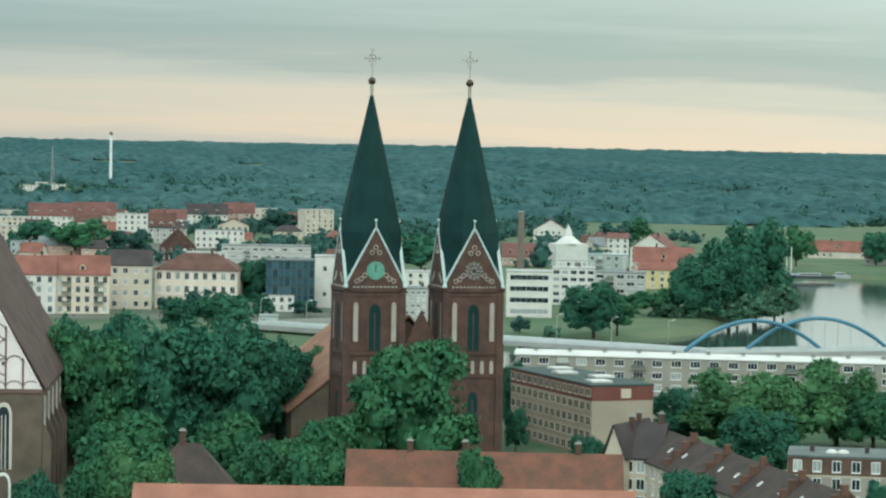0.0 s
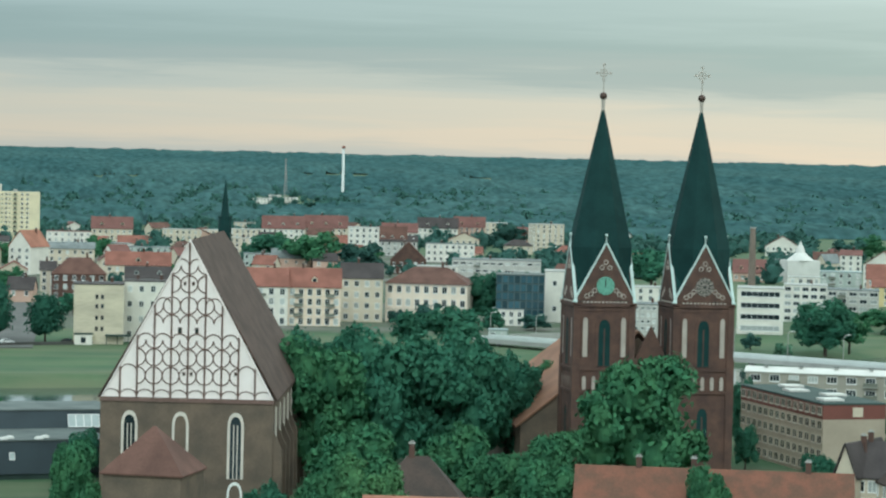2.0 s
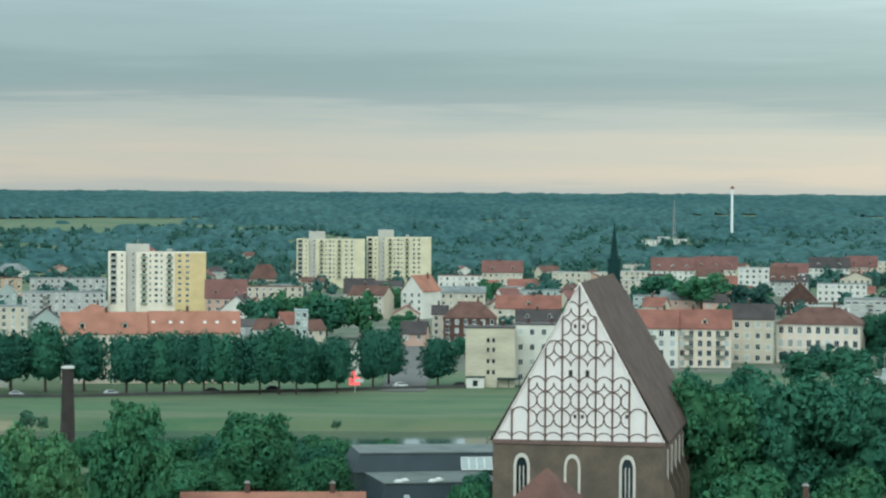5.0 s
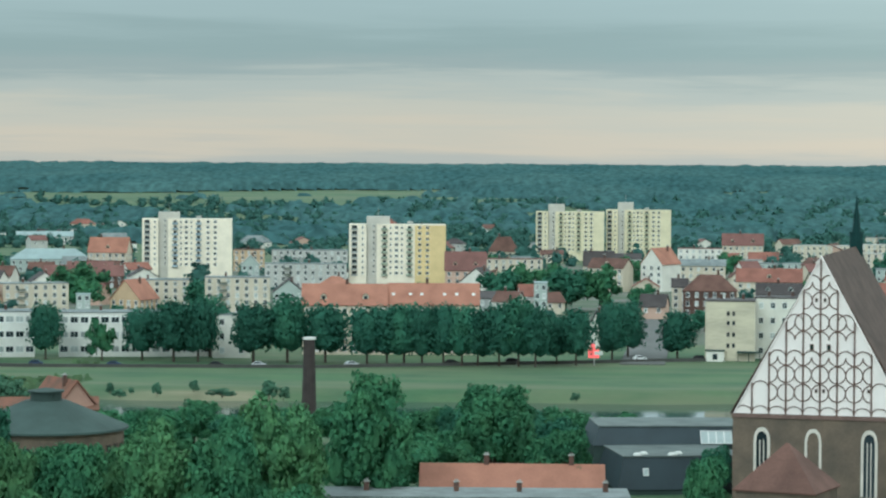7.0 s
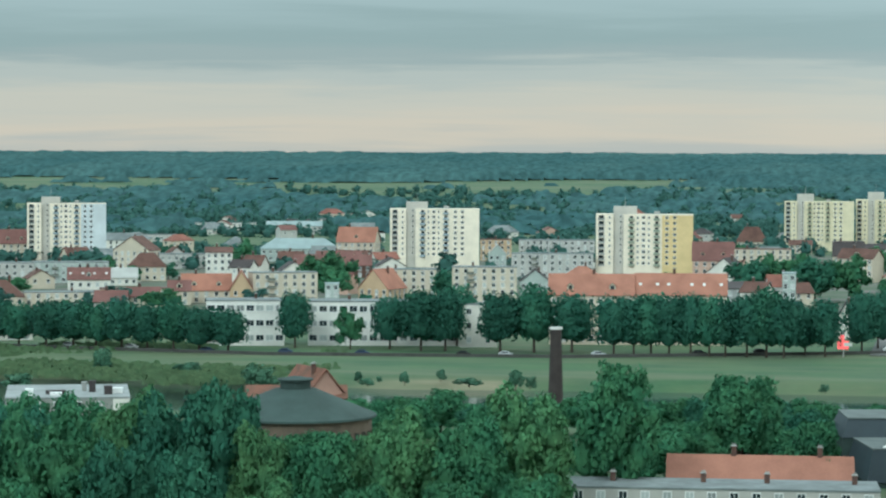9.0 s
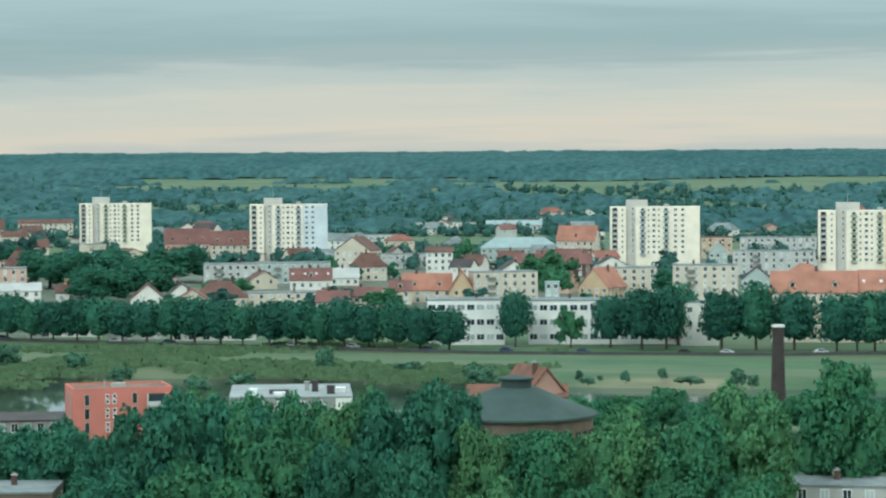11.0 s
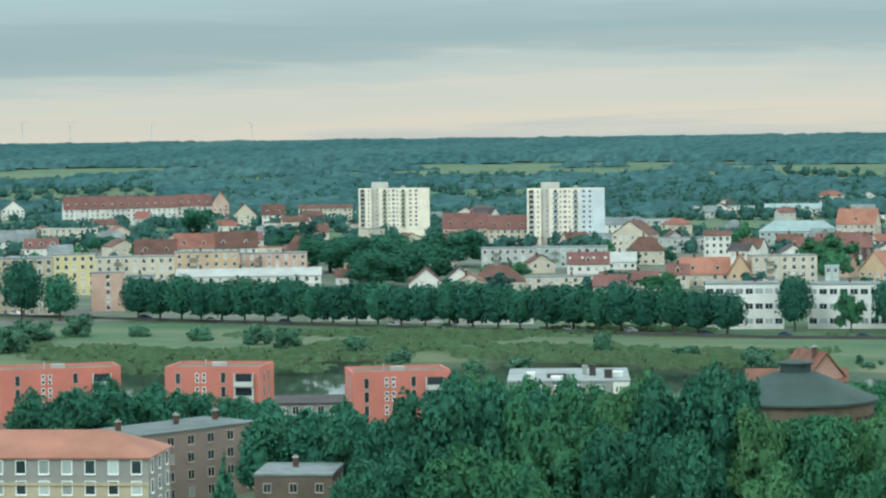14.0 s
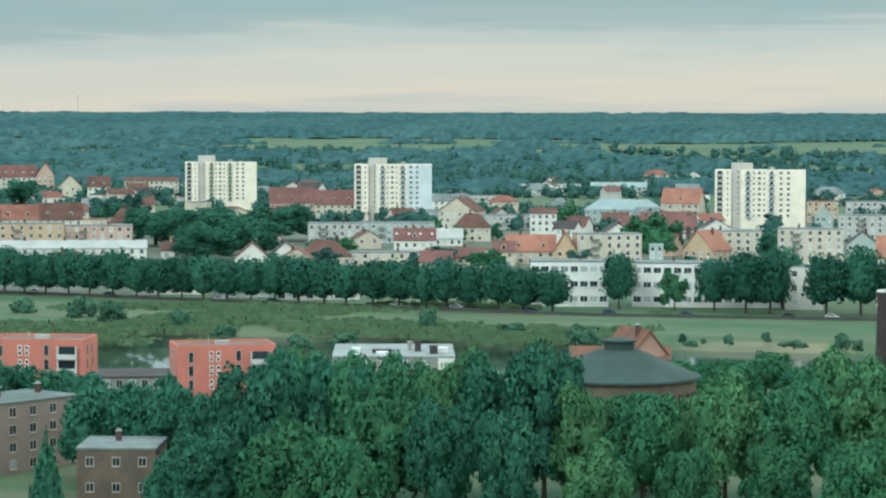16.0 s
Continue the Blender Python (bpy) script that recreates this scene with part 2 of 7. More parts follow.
def roof_mesh(kind, w, d, e, r, over=0.4, th=0.25):
    """Roof over a footprint -w/2..w/2 by 0..d, from the eave e up to the ridge r."""
    bm = bmesh.new()
    x, y0, y1 = w / 2 + over, -over, d + over
    if kind == "flat":
        box(bm, -w / 2 - 0.15, w / 2 + 0.15, -0.15, d + 0.15, e, e + 0.35)
    elif kind == "side":
        m = d / 2
        solid(bm, [(-x, y0, e - 0.15), (-x, m, r), (-x, y1, e - 0.15), (-x, y1, e - 0.15 + th), (-x, m + 0.2, r + th), (-x, m, r + th + 0.15), (-x, m - 0.2, r + th), (-x, y0, e - 0.15 + th)], (2 * x, 0, 0))
    elif kind == "front":
        solid(bm, [(-x, y0, e - 0.15), (0, y0, r), (x, y0, e - 0.15), (x, y0, e - 0.15 + th), (0.2, y0, r + th), (0, y0, r + th + 0.15), (-0.2, y0, r + th), (-x, y0, e - 0.15 + th)], (0, y1 - y0, 0))
    elif kind == "shed":
        solid(bm, [(-x, y0, e), (x, y0, e), (x, y1, r), (-x, y1, r)], (0, 0, th))
    elif kind == "hip":
        k = min(w, d) / 2
        if w >= d:
            a, b = (-w / 2 + k, d / 2, r), (w / 2 - k, d / 2, r)
        else:
            a, b = (0, k, r), (0, d - k, r)
        c = [(-x, y0, e), (x, y0, e), (x, y1, e), (-x, y1, e)]
        v = [bm.verts.new(p) for p in c] + [bm.verts.new((p[0], p[1], p[2] - th)) for p in c]
        ra = bm.verts.new(a)
        rb = bm.verts.new(b) if a != b else ra
        if w >= d:
            fs = [(v[0], v[1], rb, ra), (v[1], v[2], rb), (v[2], v[3], ra, rb), (v[3], v[0], ra)]
        else:
            fs = [(v[0], v[1], ra), (v[1], v[2], rb, ra), (v[2], v[3], rb), (v[3], v[0], ra, rb)]
        for f in fs:
            f = list(dict.fromkeys(f))
            bm.faces.new(f)
        for i in range(4):
            j = (i + 1) % 4
            bm.faces.new((v[j], v[i], v[i + 4], v[j + 4]))
        bm.faces.new((v[7], v[6], v[5], v[4]))
    return bm


def chimney_mesh(w=0.9, h=1.8):
    bm = bmesh.new()
    box(bm, -w / 2, w / 2, -w / 3, w / 3, -1.5, h, 0)
    box(bm, -w / 2 - 0.1, w / 2 + 0.1, -w / 3 - 0.1, w / 3 + 0.1, h, h + 0.15, 1)
    for s in (-1, 1):
        tube(bm, (s * w / 5, 0, h + 0.15), (s * w / 5, 0, h + 0.5), 0.12, n=6, mat=1)
    return finish(bm, "chimney", [BRICK, CONCRETE])


CHIMNEY = chimney_mesh()
SKYLIGHTS = {}


def house(x, y, yaw, w, eave, ridge, wall, roof_mat, roof="side", depth=11.0, label="", storeys=0, bays=0, skew=0.0, name="house",
          category="house", chimneys=1, win=(1.35, 1.9), sides=True, frame_mat=None, glass=None, group="", bars=1, base=0.0, skylights=0, cornice=False, dormers=0, balconies=(), skip=0, blinds=0.3):
    """A building whose front runs through (x, y); yaw turns its back away from the eye."""
    rr = random.Random(int(x * 7 + y * 13))
    b = thing(name, x, y, base, yaw + skew, label, category, group)
    PLACED.append((x - math.sin(radians(yaw + skew)) * depth / 2, y + math.cos(radians(yaw + skew)) * depth / 2, max(w, depth) * 0.55))
    bm = bmesh.new()
    box(bm, -w / 2, w / 2, 0, depth, -1.0, eave, 0)
    if roof == "side":
        for s in (-1, 1):
            solid(bm, [(s * w / 2, 0, eave), (s * w / 2, depth, eave), (s * w / 2, depth / 2, ridge)], (-s * 0.3, 0, 0))
    elif roof == "front":
        for yy, o in ((0, 0.3), (depth, -0.3)):
            solid(bm, [(-w / 2, yy, eave), (w / 2, yy, eave), (0, yy, ridge)], (0, o, 0))
    part("wall", bm, wall, b)
    rf = part("roof", roof_mesh(roof, w, depth, eave, ridge), roof_mat, b)
    storeys = storeys or max(1, round(eave / 3.1))
    bays = bays or max(2, round(w / (3.0 if math.hypot(x, y) < 1000 else 3.7)))
    ww, wh = win
    open_me = window_mesh(ww, wh, frame_mat, glass, bars)
    blind_me = window_mesh(ww, wh, frame_mat, BLIND, bars) if glass is None else open_me
    sh = eave / storeys
    for k in range(skip, storeys):
        z = k * sh + (sh - wh) * 0.55
        for i in range(bays):
            put("window", blind_me if rr.random() < blinds else open_me, b, -w / 2 + w * (i + 0.5) / bays, 0, z)
        if sides and (math.hypot(x, y) < 900 or abs(skew) > 5):
            nb = max(1, round(depth / 4.5))
            for i in range(nb):
                yy = depth * (i + 0.5) / nb
                side = 1 if x + 0.0 < 0 else -1
                put("window", open_me, b, side * w / 2, yy, z, 90 * side)
    if cornice:
        bm = bmesh.new()
        box(bm, -w / 2 - 0.25, w / 2 + 0.25, -0.3, -0.003, eave - 0.7, eave - 0.3)
        box(bm, -w / 2 - 0.1, w / 2 + 0.1, -0.15, -0.003, sh - 0.15, sh + 0.1)
        part("cornice", bm, STONE, b)
    for k in range(chimneys):
        f = (k + 0.5 + rr.uniform(-0.25, 0.25)) / chimneys
        if roof == "front":
            put("chimney", CHIMNEY, b, rr.choice((-1, 1)) * w * 0.12, depth * f, ridge - 0.6)
        else:
            put("chimney", CHIMNEY, b, -w / 2 + w * f, depth * (0.5 if roof != "flat" else 0.6), (ridge if roof != "flat" else eave) + 0.1)
    if dormers and roof == "side":
        key = ("dormer", wall.name, roof_mat.name)
        if key not in SKYLIGHTS:
            bm = bmesh.new()
            solid(bm, [(-1.0, 0, 0), (1.0, 0, 0), (1.0, 0, 1.6), (0, 0, 2.4), (-1.0, 0, 1.6)], (0, 3.2, 0), 0)
            box(bm, -0.6, 0.6, -0.05, -0.002, 0.4, 1.6, 2)
            for sg in (-1, 1):
                solid(bm, [(sg * 1.25, -0.2, 1.42), (0, -0.2, 2.42), (0, 3.4, 2.42), (sg * 1.25, 3.4, 1.42)], (0, 0, 0.14), 1)
            SKYLIGHTS[key] = finish(bm, "dormer", [wall, roof_mat, GLASS])
        for k in range(dormers):
            put("dormer", SKYLIGHTS[key], b, -w / 2 + w * (k + 0.5) / dormers, depth * 0.12, eave + (ridge - eave) * 0.24)
    for bx in balconies:
        if "bal" not in SKYLIGHTS:
            bm = bmesh.new()
            box(bm, -1.6, 1.6, -1.2, 0, 0, 0.15, 0)
            for a in ((-1.6, 1.6, -1.2, -1.14), (-1.6, -1.54, -1.14, 0), (1.54, 1.6, -1.14, 0)):
                box(bm, *a, 0.15, 1.1, 1)
            SKYLIGHTS["bal"] = finish(bm, "balcony", [CONCRETE, paint(0.16, 0.17, 0.14)])
        for k in range(1, storeys):
            put("balcony", SKYLIGHTS["bal"], b, bx * w, 0, k * sh + 0.1)
    if skylights and roof == "side":
        if "s" not in SKYLIGHTS:
            bm = bmesh.new()
            box(bm, -0.5, 0.5, -0.08, 0.08, 0, 1.1, 0)
            SKYLIGHTS["s"] = finish(bm, "skylight", [ROOF_WHITE])
        run = math.atan2(depth / 2, ridge - eave)
        for k in range(skylights):
            f = (k + 0.5 + rr.uniform(-0.3, 0.3)) / skylights
            u = 0.45
            o = put("skylight", SKYLIGHTS["s"], b, -w / 2 + w * f, depth / 2 * u - 0.25, eave + (ridge - eave) * u + 0.15)
            o.rotation_euler = (-run, 0, 0)
    return b


# ---- ground and river ----
SHORE = [(-420, 640), (-340.27, 599.92), (-223.31, 601.55), (-43.89, 648.2), (49.38, 641.76), (131.32, 642.02), (198.08, 667.71),
         (267.53, 660.13), (332.24, 606.49), (621.14, 944.94), (722.69, 1203.01), (621.06, 1215.04), (575.94, 1256.44), (504.23, 1101.42), (461.39, 990.82),
         (368.41, 857.21), (309.73, 814.79), (237.39, 801.02), (148.97, 729.24), (44.24, 710.2), (-21.79, 713.4), (-94.45, 710.44), (-177.79, 729.34), (-260.35, 720.71),
         (-312.88, 697.82), (-389.92, 656.01), (-420, 690)]


def inside(px, py, poly):
    res = np.zeros(px.shape, bool)
    for (x0, y0), (x1, y1) in zip(poly, poly[1:] + poly[:1]):
        c = ((y0 > py) != (y1 > py)) & (px < (x1 - x0) * (py - y0) / ((y1 - y0) or 1e-9) + x0)
        res ^= c
    return res


def shore_distance(px, py, poly):
    best = np.full(px.shape, 1e9)
    for (x0, y0), (x1, y1) in zip(poly, poly[1:] + poly[:1]):
        dx, dy = x1 - x0, y1 - y0
        t = np.clip(((px - x0) * dx + (py - y0) * dy) / (dx * dx + dy * dy + 1e-9), 0, 1)
        best = np.minimum(best, np.hypot(px - x0 - t * dx, py - y0 - t * dy))
    return best


def rise(r):
    """The land rises far off towards wooded hills."""
    return np.interp(r, [0, 2600, 3600, 4700, 9000], [0, 0, 25, 49, 62])


def ground_height(px, py):
    d = shore_distance(px, py, SHORE)
    s = np.where(inside(px, py, SHORE), -d, d)
    return rise(np.hypot(px, py)) + np.interp(s, [-14, -2, 4, 8], [-7.0, -4.0, -1.6, 0.0])


def grid_mesh(name, X, Y, Z, mats, keep=None):
    ny, nx = X.shape
    idx = np.arange(nx * ny).reshape(ny, nx)
    q = np.stack([idx[:-1, :-1], idx[:-1, 1:], idx[1:, 1:], idx[1:, :-1]], -1).reshape(-1, 4)
    if keep is not None:
        q = q[keep[:-1, :-1].ravel()]
    me = bpy.data.meshes.new(name)
    me.from_pydata(np.stack([X, Y, Z], -1).reshape(-1, 3).tolist(), [], q.tolist())
    for m in mats:
        me.materials.append(m)
    return me


def land_material():
    """Grass in several tones, with bare sandy patches and paths at the water's edge."""
    m = material("meadow_and_earth", (0.060, 0.110, 0.048), 0.95, 0.35, 0.10, second=(0.036, 0.082, 0.040), fine=1.5)
    n, l = m.node_tree.nodes, m.node_tree.links
    b = n["Principled BSDF"]
    src = b.inputs["Base Color"].links[0].from_socket
    g = n.new("ShaderNodeNewGeometry")
    sp = n.new("ShaderNodeSeparateXYZ")
    l.new(g.outputs["Position"], sp.inputs[0])
    sand = n.new("ShaderNodeMix")
    sand.data_type = "RGBA"
    sand.inputs[7].default_value = (0.30, 0.24, 0.17, 1)
    l.new(src, sand.inputs[6])
    r = n.new("ShaderNodeMapRange")
    r.inputs[1].default_value, r.inputs[2].default_value = -0.3, -1.2
    l.new(sp.outputs[2], r.inputs[0])
    ns = n.new("ShaderNodeTexNoise")
    ns.inputs["Scale"].default_value = 0.012
    l.new(g.outputs["Position"], ns.inputs["Vector"])
    pr = n.new("ShaderNodeMapRange")
    pr.inputs[1].default_value, pr.inputs[2].default_value = 0.44, 0.52
    l.new(ns.outputs[0], pr.inputs[0])
    # the sandy beach lies on one stretch of the bank; elsewhere grass reaches the water
    beach = n.new("ShaderNodeValToRGB")
    bx = n.new("ShaderNodeMapRange")
    bx.inputs[1].default_value, bx.inputs[2].default_value = -300, 100
    l.new(sp.outputs[0], bx.inputs[0])
    l.new(bx.outputs[0], beach.inputs[0])
    for i, (at, c) in enumerate(((0.0, 0.25), (0.40, 0.2), (0.46, 0.8), (0.65, 0.7), (0.72, 0.15))):
        e = beach.color_ramp.elements[i] if i < 2 else beach.color_ramp.elements.new(at)
        e.position, e.color = at, (c, c, c, 1)
    amount = r.outputs[0]
    for other in (pr.outputs[0], beach.outputs[0]):
        mu = n.new("ShaderNodeMath")
        mu.operation = "MULTIPLY"
        l.new(amount, mu.inputs[0])
        l.new(other, mu.inputs[1])
        amount = mu.outputs[0]
    l.new(amount, sand.inputs[0])
    along = n.new("ShaderNodeMapping")
    along.inputs["Scale"].default_value = (0.35, 1.9, 1.0)
    l.new(g.outputs["Position"], along.inputs[0])
    dry = n.new("ShaderNodeTexNoise")
    dry.inputs["Scale"].default_value, dry.inputs["Detail"].default_value, dry.inputs["Roughness"].default_value = 0.025, 8, 0.65
    l.new(along.outputs[0], dry.inputs["Vector"])
    dr = n.new("ShaderNodeMapRange")
    dr.inputs[1].default_value, dr.inputs[2].default_value, dr.inputs[4].default_value = 0.42, 0.62, 0.9
    l.new(dry.outputs[0], dr.inputs[0])
    dm = n.new("ShaderNodeMix")
    dm.data_type = "RGBA"
    dm.inputs[7].default_value = (0.105, 0.120, 0.068, 1)
    l.new(dr.outputs[0], dm.inputs[0])
    l.new(sand.outputs[2], dm.inputs[6])
    l.new(dm.outputs[2], b.inputs["Base Color"])
    return m


LAND = land_material()
gx = np.concatenate([np.linspace(-6500, -700, 40), np.arange(-680, 700, 6.0), np.linspace(720, 6500, 40)])
gy = np.concatenate([np.linspace(-6500, 300, 20), np.arange(420, 1500, 5.0), np.linspace(1540, 6500, 70)])
GX, GY = np.meshgrid(gx, gy)
ground = new("ground", grid_mesh("ground", GX, GY, ground_height(GX, GY), [LAND]))
for p in ground.data.polygons:
    p.use_smooth = True
tagged(ground, "green river meadow with dry grass and sandy edges", "ground", kind="structure")

WATER = material("river_water", (0.035, 0.055, 0.05), 0.06, 0.2, 0.05, spec=0.5)
WATER.node_tree.nodes["Principled BSDF"].inputs["IOR"].default_value = 1.33
wb = WATER.node_tree
wnse, wbmp, wgeo = wb.nodes.new("ShaderNodeTexNoise"), wb.nodes.new("ShaderNodeBump"), wb.nodes.new("ShaderNodeNewGeometry")
wnse.inputs["Scale"].default_value, wnse.inputs["Detail"].default_value = 0.8, 4
wbmp.inputs["Distance"].default_value, wbmp.inputs["Strength"].default_value = 0.05, 0.35
wb.links.new(wgeo.outputs["Position"], wnse.inputs["Vector"])
wb.links.new(wnse.outputs[0], wbmp.inputs["Height"])
wb.links.new(wbmp.outputs[0], wb.nodes["Principled BSDF"].inputs["Normal"])
bm = bmesh.new()
bm.faces.new([bm.verts.new(p) for p in ((-1200, 450, -3.0), (1500, 450, -3.0), (1500, 1600, -3.0), (-1200, 1600, -3.0))])
river = tagged(new("water", finish(bm, "water", WATER)), "calm grey-green river between grassy banks", "river", kind="structure")

# ---- twin-towered brick church ----


def lancet(w, h, depth, mats_frame=0.35, rise_=0.9, n=6):
    """Outline of a pointed opening, from its sill, in the plane y=0."""
    pts = [(-w / 2, 0, 0), (w / 2, 0, 0), (w / 2, 0, h - w * rise_)]
    for k in range(1, n):
        a = k / n
        pts.append((w / 2 * math.cos(a * math.pi / 2) ** 0.8, 0, h - w * rise_ + w * rise_ * math.sin(a * math.pi / 2)))
    pts.append((0, 0, h))
    for k in range(n - 1, 0, -1):
        a = k / n
        pts.append((-w / 2 * math.cos(a * math.pi / 2) ** 0.8, 0, h - w * rise_ + w * rise_ * math.sin(a * math.pi / 2)))
    pts.append((-w / 2, 0, h - w * rise_))
    return pts


def lancet_mesh(w, h, surround, inner, frame_w=0.35, mullions=0, proud=0.12, louvres=False, back=0.04):
    """A pointed window: a moulded surround proud of the wall, a field set back in it, mullions."""
    bm = bmesh.new()
    out, inn = lancet(w + 2 * frame_w, h + frame_w * 1.6, 0), lancet(w, h, 0)
    a = [bm.verts.new((p[0], -proud, p[2] - 0.0)) for p in out]
    b = [bm.verts.new((p[0], -proud, p[2] + 0.02)) for p in inn]
    c = [bm.verts.new((p[0], -back, p[2] + 0.02)) for p in inn]
    d = [bm.verts.new((p[0], 0.05, p[2] - 0.0)) for p in out]
    for i in range(len(a)):
        j = (i + 1) % len(a)
        for q in ((a[i], a[j], b[j], b[i]), (b[i], b[j], c[j], c[i]), (d[i], d[j], a[j], a[i])):
            bm.faces.new(q).material_index = 0
    bm.faces.new(c).material_index = 1
    for k in range(mullions):
        x = -w / 2 + w * (k + 1) / (mullions + 1)
        box(bm, x - w * 0.045, x + w * 0.045, -proud * 0.8, -back - 0.002, 0.02, h - w * 0.75, 0)
    return finish(bm, "lancet", [surround, inner])


TW = 11.8            # tower width
Z_EAVE, Z_GABLE, Z_TIP = 34.6, 45.6, 71.4


def ring_mesh(r, tube_r, mat, n=20):
    bm = bmesh.new()
    sweep(bm, [(r * math.cos(k * math.tau / n), 0, r * math.sin(k * math.tau / n)) for k in range(n)], tube_r, 5, True)
    return finish(bm, "ring", mat)


def cross_mesh():
    bm = bmesh.new()
    tube(bm, (0, 0, 0), (0, 0, 5.6), 0.10, n=6)
    tube(bm, (-1.3, 0, 3.8), (1.3, 0, 3.8), 0.09, n=6)
    for x, z in ((-1.3, 3.8), (1.3, 3.8), (0, 5.4)):
        for k in range(3):
            a = math.atan2(z - 3.8, x) + (k - 1) * 1.57
            tube(bm, (x, 0, z), (x + 0.32 * math.cos(a), 0, z + 0.32 * math.sin(a)), 0.12, n=6)
    for k in range(10):
        a, b = k * math.tau / 10, (k + 1) * math.tau / 10
        tube(bm, (0.75 * math.cos(a), 0, 3.8 + 0.75 * math.sin(a)), (0.75 * math.cos(b), 0, 3.8 + 0.75 * math.sin(b)), 0.07, n=5)
    for k in range(4):
        a = math.pi / 4 + k * math.pi / 2
        tube(bm, (0.3 * math.cos(a), 0, 3.8 + 0.3 * math.sin(a)), (1.0 * math.cos(a), 0, 3.8 + 1.0 * math.sin(a)), 0.06, n=5)
    tube(bm, (0, 0, 2.3), (0.42, 0, 2.7), 0.06, n=5)
    tube(bm, (0, 0, 2.3), (-0.42, 0, 2.7), 0.06, n=5)
    return finish(bm, "cross", STONE)


L_SIDE = lancet_mesh(0.95, 7.6, BRICK, STONE, 0.35)
L_MID = lancet_mesh(2.3, 9.0, BRICK, SLATE, 0.5, mullions=1, back=0.06)
L_SMALL = lancet_mesh(0.75, 2.6, BRICK, STONE, 0.22)
L_LOW = lancet_mesh(2.1, 7.0, BRICK, SLATE, 0.45, mullions=1)
CROSS = cross_mesh()
bm = bmesh.new()
box(bm, -0.22, 0.22, -0.10, 0.03, 0, 0.3)
DENTIL = finish(bm, "dentil", STONE)
RING = ring_mesh(0.55, 0.13, STONE, 12)


